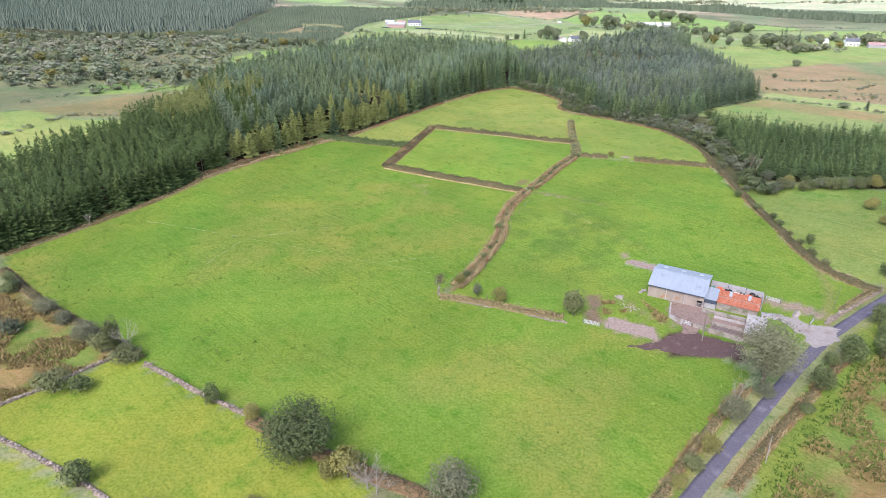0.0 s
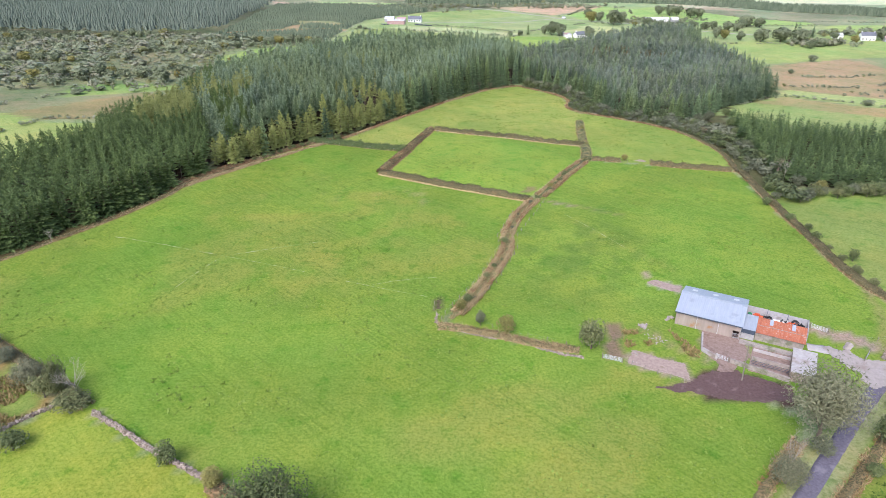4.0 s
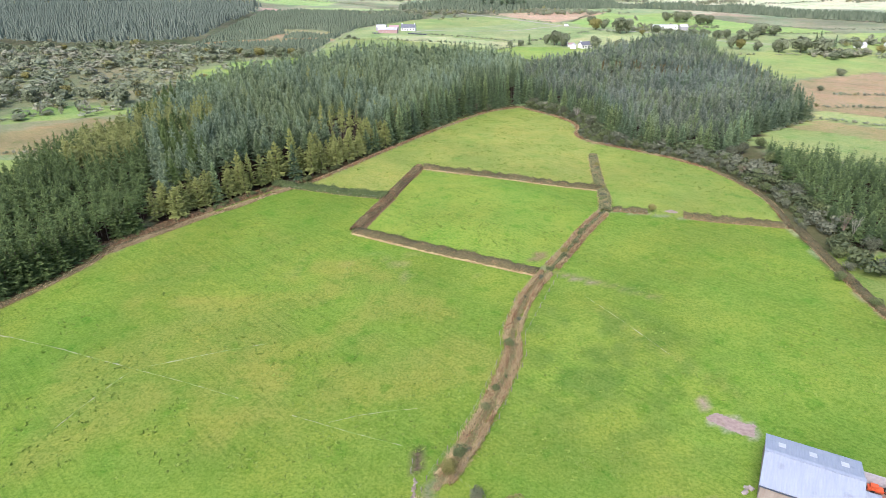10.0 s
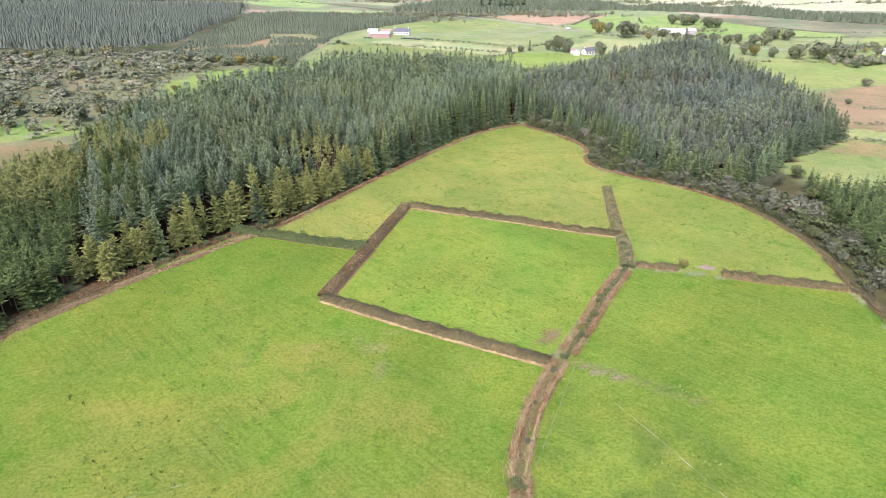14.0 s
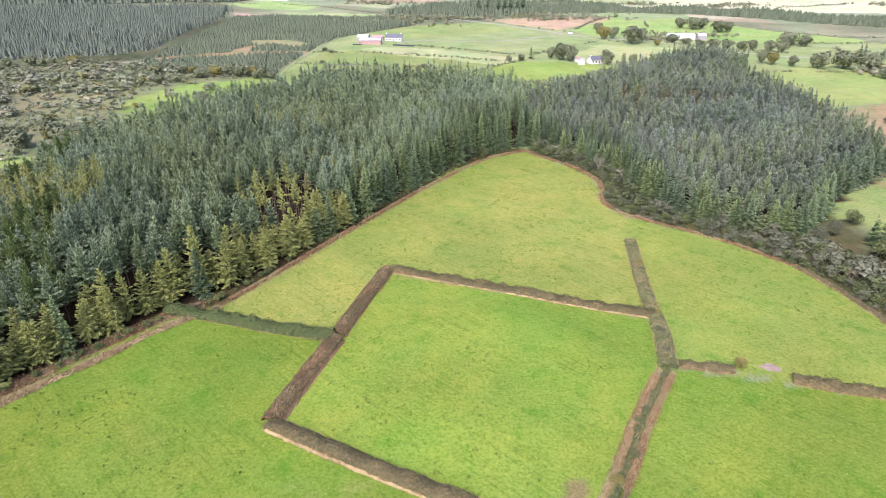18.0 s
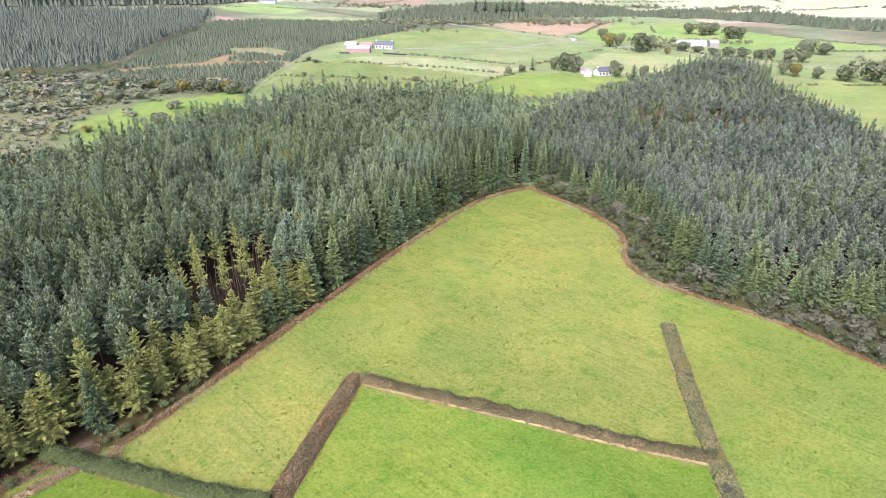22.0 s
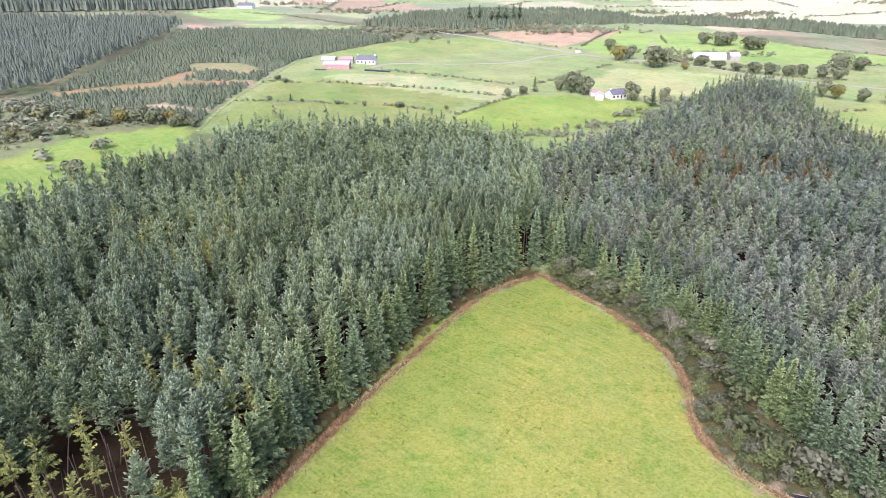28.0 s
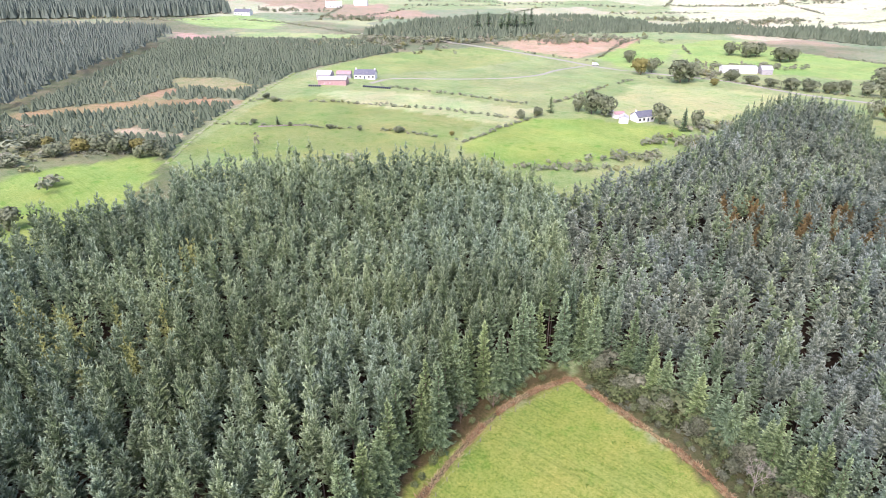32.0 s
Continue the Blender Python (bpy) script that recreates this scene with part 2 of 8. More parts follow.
MAT_PLANT_J = foliage("small_conifer_needles", (0.070, 0.098, 0.056), (0.145, 0.178, 0.108), (0.24, 0.275, 0.18), True, tips=0.3)
MAT_YOUNG_J = foliage("young_spruce_needles", (0.046, 0.080, 0.022), (0.150, 0.215, 0.062), (0.42, 0.52, 0.20), True, tips=0.75)
MAT_YOUNG = foliage("young_spruce_needles_single", (0.046, 0.080, 0.022), (0.150, 0.215, 0.062), (0.42, 0.52, 0.20), tips=0.75)
MAT_LARCH = foliage("larch_needles", (0.15, 0.185, 0.052), (0.36, 0.385, 0.115), (0.62, 0.64, 0.25), tips=0.75)
MAT_LARCH_J = foliage("larch_needles_massed", (0.15, 0.185, 0.052), (0.37, 0.385, 0.12), (0.62, 0.62, 0.26), True, tips=0.7)
MAT_PINE_BROWN_J = foliage("dying_pine_needles", (0.12, 0.10, 0.040), (0.27, 0.185, 0.070), (0.44, 0.33, 0.14), True, tips=0.6)
MAT_LEAF = foliage("green_leaves", (0.048, 0.070, 0.022), (0.122, 0.152, 0.052), (0.23, 0.26, 0.105), tips=0.7)
MAT_LEAF_J = foliage("green_leaves_massed", (0.038, 0.062, 0.020), (0.098, 0.134, 0.044), (0.18, 0.215, 0.08), True, tips=0.6)
# far leaves: haze is put into these two colours, paler and greyer
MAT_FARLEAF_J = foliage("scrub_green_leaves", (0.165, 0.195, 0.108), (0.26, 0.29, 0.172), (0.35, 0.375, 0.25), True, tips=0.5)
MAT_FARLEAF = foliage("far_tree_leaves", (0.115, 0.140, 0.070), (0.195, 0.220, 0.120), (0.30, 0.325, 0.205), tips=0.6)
MAT_WILLOW = foliage("grey_willow_leaves", (0.115, 0.120, 0.064), (0.22, 0.22, 0.125), (0.325, 0.32, 0.20), tips=0.7)
MAT_GREYLEAF = foliage("grey_green_leaves", (0.070, 0.082, 0.042), (0.145, 0.155, 0.090), (0.23, 0.24, 0.155), tips=0.6)
MAT_YELLOWING = foliage("yellowing_leaves", (0.13, 0.13, 0.035), (0.25, 0.225, 0.065), (0.36, 0.32, 0.11), tips=0.6)
MAT_YELLOWING_J = foliage("yellowing_leaves_massed", (0.15, 0.16, 0.055), (0.25, 0.25, 0.095), (0.33, 0.32, 0.15), True, tips=0.5)
# olive-brown scrub, paled in its colour for distance haze
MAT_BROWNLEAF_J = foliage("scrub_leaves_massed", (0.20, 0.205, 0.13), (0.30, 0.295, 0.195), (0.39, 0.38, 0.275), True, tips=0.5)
MAT_BRAMBLE_J = foliage("bramble_leaves", (0.055, 0.058, 0.024), (0.150, 0.130, 0.060), (0.26, 0.205, 0.12), True, tips=0.5)
# needle tones lifted and flattened to paint in the haze over far forest
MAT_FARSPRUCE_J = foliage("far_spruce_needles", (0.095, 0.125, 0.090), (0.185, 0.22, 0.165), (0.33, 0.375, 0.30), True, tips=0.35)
MAT_DITCHSCRUB_J = foliage("ditch_scrub_leaves", (0.14, 0.155, 0.06), (0.28, 0.28, 0.125), (0.42, 0.385, 0.20), True, tips=0.6)
MAT_STRAW_J = foliage("dead_grass_blades", (0.34, 0.25, 0.12), (0.49, 0.385, 0.205), (0.60, 0.50, 0.31), True, rough=0.9, tips=0.6)
MAT_RUST_J = foliage("rusty_bracken_fronds", (0.21, 0.105, 0.050), (0.34, 0.190, 0.095), (0.45, 0.29, 0.165), True, rough=0.9, tips=0.5)
MAT_RUSH_J = foliage("rush_tussock_blades", (0.16, 0.125, 0.045), (0.32, 0.235, 0.095), (0.46, 0.35, 0.17), True, rough=0.9, tips=0.5)
MAT_DARKGRASS_J = foliage("lush_grass_blades", (0.04, 0.085, 0.012), (0.085, 0.15, 0.02), (0.13, 0.2, 0.03), True, rough=0.9, tips=0.5)
MAT_BARK = surface("grey_brown_bark", (0.10, 0.075, 0.055), (0.17, 0.14, 0.11), (0.06, 0.06, 0.035), 3.0, 0.6, 0.95)
MAT_PALEBARK = surface("pale_dead_wood", (0.25, 0.22, 0.185), (0.36, 0.325, 0.28), (0.18, 0.16, 0.13), 3.0, 0.6, 0.95)
MAT_REDTWIG = surface("reddish_bare_twigs", (0.17, 0.11, 0.085), (0.25, 0.18, 0.14), None, 3.0, 0.6, 0.95)
MAT_POST = surface("weathered_post_wood", (0.17, 0.14, 0.11), (0.26, 0.23, 0.19), (0.10, 0.09, 0.07), 6.0, 1.0, 0.95)
MAT_STONE = surface("dry_wall_limestone", (0.25, 0.21, 0.195), (0.40, 0.35, 0.33), (0.20, 0.19, 0.15), 1.6, 0.7, 0.95, bump=0.8, wear=0.58)
MAT_ASPHALT = surface("worn_asphalt_lane", (0.095, 0.085, 0.11), (0.15, 0.135, 0.17), (0.20, 0.18, 0.21), 3.0, 0.35, 0.9, depth=0.01)
MAT_CONCRETE = surface("stained_concrete", (0.33, 0.30, 0.29), (0.44, 0.41, 0.40), (0.27, 0.22, 0.19), 1.2, 0.35, 0.92, depth=0.01)
MAT_OLDCONCRETE = surface("mossy_old_concrete", (0.25, 0.21, 0.19), (0.37, 0.32, 0.29), (0.17, 0.17, 0.11), 1.5, 0.5, 0.95, wear=0.5)
MAT_BLOCK = surface("bare_concrete_block", (0.32, 0.31, 0.32), (0.43, 0.41, 0.42), (0.27, 0.24, 0.23), 1.4, 0.5, 0.95)
MAT_BARNWALL = surface("brown_stained_cladding", (0.27, 0.22, 0.19), (0.36, 0.30, 0.26), (0.33, 0.19, 0.10), 0.9, 0.45, 0.8, stretch=(1, 1, 0.15), wear=0.56)
MAT_TIN = surface("blue_grey_sheet_roof", (0.325, 0.360, 0.420), (0.385, 0.420, 0.475), (0.27, 0.295, 0.335), 0.9, 0.30, 0.55, 0.2, 0.5, 0.1, stretch=(1.6, 0.12, 1.0), wear=0.60)
MAT_TINBLUE = surface("dark_blue_fascia_sheet", (0.06, 0.08, 0.11), (0.09, 0.11, 0.15), None, 1.0, 0.3, 0.5, 0.2)
MAT_SKYLIGHT = surface("translucent_roof_sheet", (0.55, 0.57, 0.58), (0.65, 0.66, 0.66), None, 1.5, 0.5, 0.5)
MAT_RUSTROOF = surface("rusted_orange_sheet_roof", (0.33, 0.105, 0.060), (0.44, 0.165, 0.095), (0.50, 0.37, 0.32), 1.6, 2.2, 0.9, 0.1, 0.2, stretch=(2.5, 0.22, 1), wear=0.57)
MAT_MUD = surface("churned_dark_mud", (0.085, 0.048, 0.045), (0.13, 0.08, 0.072), (0.17, 0.115, 0.10), 1.8, 0.5, 0.75, bump=1.0, depth=0.15)
MAT_MUDTRACK = surface("rutted_brown_mud", (0.20, 0.135, 0.11), (0.30, 0.22, 0.185), (0.15, 0.10, 0.08), 1.6, 0.5, 0.85, bump=1.0, depth=0.1)
MAT_GALV = surface("galvanised_gate_steel", (0.45, 0.46, 0.47), (0.58, 0.59, 0.6), None, 4.0, 1.0, 0.5, 0.6)
MAT_WHITE = surface("white_render_wall", (0.74, 0.73, 0.71), (0.82, 0.81, 0.79), (0.62, 0.60, 0.57), 0.8, 0.3, 0.9, bump=0.1, wear=0.62)
MAT_SLATE = surface("dark_slate_roof", (0.11, 0.115, 0.14), (0.17, 0.175, 0.20), (0.22, 0.22, 0.23), 1.5, 0.5, 0.7)
MAT_REDSHED = surface("red_painted_sheeting", (0.38, 0.22, 0.215), (0.45, 0.31, 0.30), (0.5, 0.40, 0.38), 0.8, 0.4, 0.7)
MAT_GREYROOF = surface("grey_fibre_cement_roof", (0.42, 0.42, 0.43), (0.52, 0.52, 0.52), (0.35, 0.34, 0.32), 0.6, 0.2, 0.85)
MAT_GLASS = surface("dark_window_glass", (0.03, 0.035, 0.04), (0.05, 0.055, 0.06), None, 1.0, 0.3, 0.08, 0.0, 0.6, 0.0)
MAT_BLACK = surface("black_plastic_and_rubber", (0.018, 0.018, 0.02), (0.03, 0.03, 0.032), None, 5.0, 1.0, 0.45)
MAT_ORANGE = surface("orange_red_machine_paint", (0.55, 0.085, 0.03), (0.62, 0.13, 0.05), (0.3, 0.1, 0.06), 3.0, 1.0, 0.5)
MAT_GREENPAINT = surface("green_painted_drum", (0.03, 0.20, 0.09), (0.05, 0.26, 0.12), None, 3.0, 1.0, 0.5)
MAT_CARWHITE = surface("white_car_paint", (0.72, 0.73, 0.75), (0.78, 0.79, 0.8), None, 0.5, 0.3, 0.25, 0.0, 0.5, 0.0)
MAT_SCAR = surface("pale_drain_stones", (0.25, 0.27, 0.12), (0.36, 0.36, 0.24), (0.17, 0.25, 0.05), 2.0, 0.35, 0.95, wear=0.42)
MAT_GRAVEL = surface("pale_gravel_track", (0.36, 0.31, 0.29), (0.50, 0.45, 0.42), (0.30, 0.24, 0.2), 1.5, 0.3, 0.95)
MAT_EARTH = surface("bare_pinkish_earth", (0.26, 0.185, 0.155), (0.37, 0.285, 0.245), (0.22, 0.175, 0.10), 1.3, 0.3, 0.95, bump=0.5, wear=0.56)
MAT_DUST = surface("dusty_trodden_gravel", (0.28, 0.240, 0.222), (0.37, 0.325, 0.302), (0.24, 0.185, 0.16), 1.0, 0.25, 0.95, wear=0.54)
MAT_FARROAD = surface("pale_far_road", (0.30, 0.29, 0.23), (0.38, 0.36, 0.30), (0.26, 0.29, 0.14), 1.0, 0.1, 0.95)
MAT_BALE = surface("black_wrapped_bale_film", (0.03, 0.035, 0.06), (0.06, 0.065, 0.10), None, 1.0, 0.3, 0.35)


# ---- mesh helpers ----
def mesh_np(name, verts, faces, mat, growth=None, cover=None, smooth=False):
    verts, faces = np.asarray(verts, np.float32), np.asarray(faces, np.int32)
    me = bpy.data.meshes.new(name)
    k = faces.shape[1]
    me.vertices.add(len(verts))
    me.vertices.foreach_set("co", verts.ravel())
    me.loops.add(faces.size)
    me.loops.foreach_set("vertex_index", faces.ravel())
    me.polygons.add(len(faces))
    me.polygons.foreach_set("loop_start", np.arange(0, faces.size, k, dtype=np.int32))
    me.polygons.foreach_set("use_smooth", np.full(len(faces), smooth))
    for key, values in (("growth", growth), ("cover", cover)):
        if values is not None:
            at = me.color_attributes.new(key, "FLOAT_COLOR", "POINT")
            at.data.foreach_set("color", np.asarray(values, np.float32).ravel())
    me.update(calc_edges=True)
    me.materials.append(mat)
    return me


def part(name, data, parent, label="", kind=""):
    ob = new(name, data)
    ob.parent = parent
    return tagged(ob, label, "", "", kind)


def thing(name, x, y, z, label, category, group="", kind="", turn=0.0):
    ob = new(name)
    ob.empty_display_size = 0.5
    ob.matrix_basis = pose(x, y, z, 0, 0, turn)
    return tagged(ob, label, category, group, kind)


class Solid:
    """Gathers boxes, slabs, prisms and tubes into one mesh."""

    def __init__(self):
        self.v, self.f = [], []

    def add(self, verts, faces):
        k = len(self.v)
        self.v += [tuple(p) for p in verts]
        self.f += [tuple(i + k for i in f) for f in faces]
        return self

    def box(self, x0, x1, y0, y1, z0, z1):
        return self.hexa([(x0, y0, z0), (x1, y0, z0), (x1, y1, z0), (x0, y1, z0), (x0, y0, z1), (x1, y0, z1), (x1, y1, z1), (x0, y1, z1)])

    def hexa(self, p):
        return self.add(p, [(0, 3, 2, 1), (4, 5, 6, 7), (0, 1, 5, 4), (1, 2, 6, 5), (2, 3, 7, 6), (3, 0, 4, 7)])

    def beam(self, a, b, w, h):
        """A wall or beam from a to b (x, y, z of its foot), w thick and h high."""
        dx, dy = b[0] - a[0], b[1] - a[1]
        n = math.hypot(dx, dy)
        ox, oy = -dy / n * w / 2, dx / n * w / 2
        foot = [(a[0] - ox, a[1] - oy, a[2]), (b[0] - ox, b[1] - oy, b[2]), (b[0] + ox, b[1] + oy, b[2]), (a[0] + ox, a[1] + oy, a[2])]
        return self.hexa(foot + [(x, y, z + h) for x, y, z in foot])

    def prism(self, ring, z0, z1):
        n = len(ring)
        return self.add([(x, y, z0) for x, y in ring] + [(x, y, z1) for x, y in ring],
                        [tuple(range(n))[::-1], tuple(range(n, 2 * n))] + [(i, (i + 1) % n, n + (i + 1) % n, n + i) for i in range(n)])

    def tube(self, a, b, r0, r1, sides=6):
        a, b = Vector(a), Vector(b)
        q = (b - a).to_track_quat("Z", "Y").to_matrix()
        ring = [q @ Vector((math.cos(2 * math.pi * i / sides), math.sin(2 * math.pi * i / sides), 0)) for i in range(sides)]
        return self.add([a + r0 * p for p in ring] + [b + r1 * p for p in ring],
                        [(i, (i + 1) % sides, sides + (i + 1) % sides, sides + i) for i in range(sides)] + [tuple(range(sides))[::-1], tuple(range(sides, 2 * sides))])

    def wheel(self, c, axis, r, w, hole=0.5, sides=12):
        c, q = Vector(c), Vector(axis).to_track_quat("Z", "Y").to_matrix()
        rings = []
        for rad, z in ((r * hole, -w / 2), (r, -w / 2), (r, w / 2), (r * hole, w / 2)):
            rings.append([c + q @ Vector((rad * math.cos(2 * math.pi * i / sides), rad * math.sin(2 * math.pi * i / sides), z)) for i in range(sides)])
        verts = [p for ring in rings for p in ring]
        return self.add(verts, [(r0 * sides + i, r0 * sides + (i + 1) % sides, ((r0 + 1) % 4) * sides + (i + 1) % sides, ((r0 + 1) % 4) * sides + i) for r0 in range(4) for i in range(sides)])

    def mesh(self, name, mat, bevel=0.0):
        me = bpy.data.meshes.new(name)
        me.from_pydata(self.v, [], self.f)
        if bevel:
            bm = bmesh.new()
            bm.from_mesh(me)
            bmesh.ops.bevel(bm, geom=list(bm.edges), offset=bevel, segments=2, affect="EDGES", clamp_overlap=True)
            bm.to_mesh(me)
            bm.free()
        me.update()
        me.materials.append(mat)
        return me


# ---- plants ----
def unit(v):
    return v / np.maximum(np.linalg.norm(v, axis=-1, keepdims=True), 1e-9)


def leaf_quads(p, n, size, rng, vary, out, long=1.0):
    """A leaf spray (a bent quad) at each p, facing about n."""
    k = len(p)
    n = unit(n + rng.normal(0, 0.45, (k, 3)))
    a = unit(np.cross(n, rng.normal(0, 1, (k, 3))))
    b = np.cross(n, a)
    s = (np.asarray(size) * rng.uniform(0.6, 1.4, k))[:, None]
    bend = n * s * rng.uniform(-0.35, 0.1, (k, 1))
    v = np.stack([p - a * s * long, p - b * s * 0.62 + bend, p + a * s * long, p + b * s * 0.62 + bend], 1).reshape(-1, 3)
    f = np.arange(4 * k).reshape(k, 4)
    g = np.stack([vary, out, 0 * vary, 1 + 0 * vary], -1).repeat(4, 0)
    return v, f, g


def leaf_tris(p, n, size, rng, vary, out):
    """A three-cornered spray at each p, facing about n."""
    k = len(p)
    n = unit(n + rng.normal(0, 0.28, (k, 3)))
    a = unit(np.cross(n, rng.normal(0, 1, (k, 3))))
    b = np.cross(n, a)
    s = (size * rng.uniform(0.65, 1.35, k))[:, None]
    v = np.stack([p + a * s, p - 0.5 * a * s + 0.87 * b * s, p - 0.5 * a * s - 0.87 * b * s], 1).reshape(-1, 3)
    g = np.stack([vary, out, 0 * vary, 1 + 0 * vary], -1).repeat(3, 0)
    return v, np.arange(3 * k).reshape(k, 3), g


def join(pieces):
    vs, fs, gs, k = [], [], [], 0
    for v, f, g in pieces:
        vs.append(v), fs.append(f + k), gs.append(g)
        k += len(v)
    return np.concatenate(vs), np.concatenate(fs), np.concatenate(gs)


def blades(p, tall, wide, rng, vary, per=3):
    """Tufts: a few leaning blades at each foot p."""
    p, vary, tall = p.repeat(per, 0), np.asarray(vary).repeat(per), np.asarray(tall).repeat(per)
    k = len(p)
    p = p + np.c_[rng.normal(0, 0.22, (k, 2)), np.full(k, -0.04)]
    a = rng.uniform(0, 2 * np.pi, k)
    across = np.stack([np.cos(a), np.sin(a), 0 * a], -1)
    lean = np.c_[rng.normal(0, 0.45, (k, 2)), np.ones(k)]
    h, w = (tall * rng.uniform(0.6, 1.3, k))[:, None], (wide * rng.uniform(0.6, 1.3, k))[:, None]
    top = p + lean * h + np.c_[lean[:, :2] * h * 0.4, -0.1 * h[:, 0]]
    v2 = np.stack([p - across * w, p + across * w, top + across * w * 0.3, top - across * w * 0.3], 1).reshape(-1, 3)
    g = np.stack([vary.repeat(4), np.tile([0.0, 0.0, 1.0, 1.0], k), 0 * vary.repeat(4), 1 + 0 * vary.repeat(4)], -1)
    return v2, np.arange(4 * k).reshape(k, 4), g


def spruce(seed, whorls, per, foot=0.4, cone=0.5, twigs=6, edge=False, sparse=0.0, ragged=0.22, fine=0.10, rise=(0.1, 0.75), hang=0.25, slim=0.8, loose=0.5, short=0.46):
    """A spruce or larch crown one metre high with a reach of one metre: tiers of level branches, each a row of narrow twigs to both sides."""
    rng = np.random.default_rng(seed)
    pieces, flat = [], 0.14
    up = np.array([0, 0, 1.0])
    for w in range(whorls):
        t = (w + rng.uniform(-0.3, 0.3)) / whorls
        z = foot + (0.965 - foot) * t
        reach = ((1 - t) ** slim if edge else min(1.0, (1 - z) / cone)) * rng.uniform(0.88, 1.12) + 0.06
        k = max(4, int(round(per * (1 - 0.3 * t))))
        a = rng.uniform(0, 2 * np.pi) + 2 * np.pi * np.arange(k) / k + rng.normal(0, 0.22, k)
        a = a[rng.uniform(0, 1, k) >= sparse]
        k = len(a)
        if k == 0:
            continue
        length = reach * rng.uniform(1 - 2 * ragged, 1 + ragged, k)
        out, side = np.stack([np.cos(a), np.sin(a), 0 * a], -1), np.stack([-np.sin(a), np.cos(a), 0 * a], -1)
        root = np.c_[np.zeros((k, 2)), z + rng.normal(0, loose / whorls, k) * (1 - 0.6 * t)]
        slope = ((rise[0] + (rise[1] - rise[0]) * t) * rng.uniform(0.5, 1.5, k))[:, None] * flat
        tone = rng.uniform(0.15, 0.85, k)

        def spine(s):
            return root + out * (s * length)[:, None] + up * slope * (length * s * (0.55 + 0.45 * s))[:, None]

        def twig(s, way, size, width):
            p = spine(s)
            reach_of = size * length + 0.05
            d = way * reach_of[:, None] + up * (slope * 0.9 - hang * flat * rng.uniform(0.2, 1.6, (k, 1))) * reach_of[:, None]
            across = np.cross(unit(way), up) * (width * (0.45 + 0.55 * length))[:, None]
            tilt = up * rng.normal(0, 0.010, (k, 1))
            v = np.stack([p - across - tilt - up * 0.004, p + across + tilt - up * 0.004, p + d], 1)
            # paler twig tips; inner and lower crown shade is painted in with them
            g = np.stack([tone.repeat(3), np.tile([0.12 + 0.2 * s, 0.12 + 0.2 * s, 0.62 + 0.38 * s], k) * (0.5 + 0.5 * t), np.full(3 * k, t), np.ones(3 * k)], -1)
            pieces.append((v.reshape(-1, 3), np.arange(3 * k).reshape(k, 3), g))

        twig(0.05, out, 0.62, fine * 1.5)
        twig(0.66, out, 0.36, fine * 1.1)
        for n in range(twigs):
            s = 0.20 + 0.68 * (n + 0.5) / twigs
            sign = 1 if n % 2 else -1
            twig(s, unit(out * (0.62 + 0.25 * s) + side * sign * 0.78), short * (1.08 - 0.62 * s), fine)
    n = 5
    a = 2 * np.pi * np.arange(n) / n
    ring = np.stack([0.06 * np.cos(a), 0.06 * np.sin(a), np.full(n, 0.94)], -1)
    v = np.stack([ring, np.roll(ring, 1, 0), np.tile([0, 0, 1.02], (n, 1))], 1).reshape(-1, 3)
    pieces.append((v, np.arange(3 * n).reshape(n, 3), np.tile([0.5, 0.5, 1, 1], (3 * n, 1))))
    return join(pieces)


def spire(seed, tiers, sides=6, foot=0.08):
    """A far conifer: ragged skirts one above another, paler towards their rims."""
    rng = np.random.default_rng(seed)
    pieces = []
    for n in range(tiers):
        z0, z1 = foot + (1 - foot) * n / tiers * 0.92, min(1.0, foot + (1 - foot) * (n + 1.7) / tiers)
        a = 2 * np.pi * (np.arange(sides * 2) + rng.uniform()) / (sides * 2)
        reach = (1 - z0 * 0.93) * np.where(np.arange(sides * 2) % 2, 0.62, 1.0) * rng.uniform(0.8, 1.2, sides * 2)
        rim = np.stack([np.cos(a) * reach, np.sin(a) * reach, z0 + rng.normal(0, 0.03, sides * 2)], -1)
        v = np.stack([rim, np.roll(rim, -1, 0), np.tile([0, 0, z1], (sides * 2, 1))], 1).reshape(-1, 3)
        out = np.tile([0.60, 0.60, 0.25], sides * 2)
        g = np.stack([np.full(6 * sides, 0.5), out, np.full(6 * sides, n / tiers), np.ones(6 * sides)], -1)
        pieces.append((v, np.arange(6 * sides).reshape(-1, 3), g))
    return join(pieces)


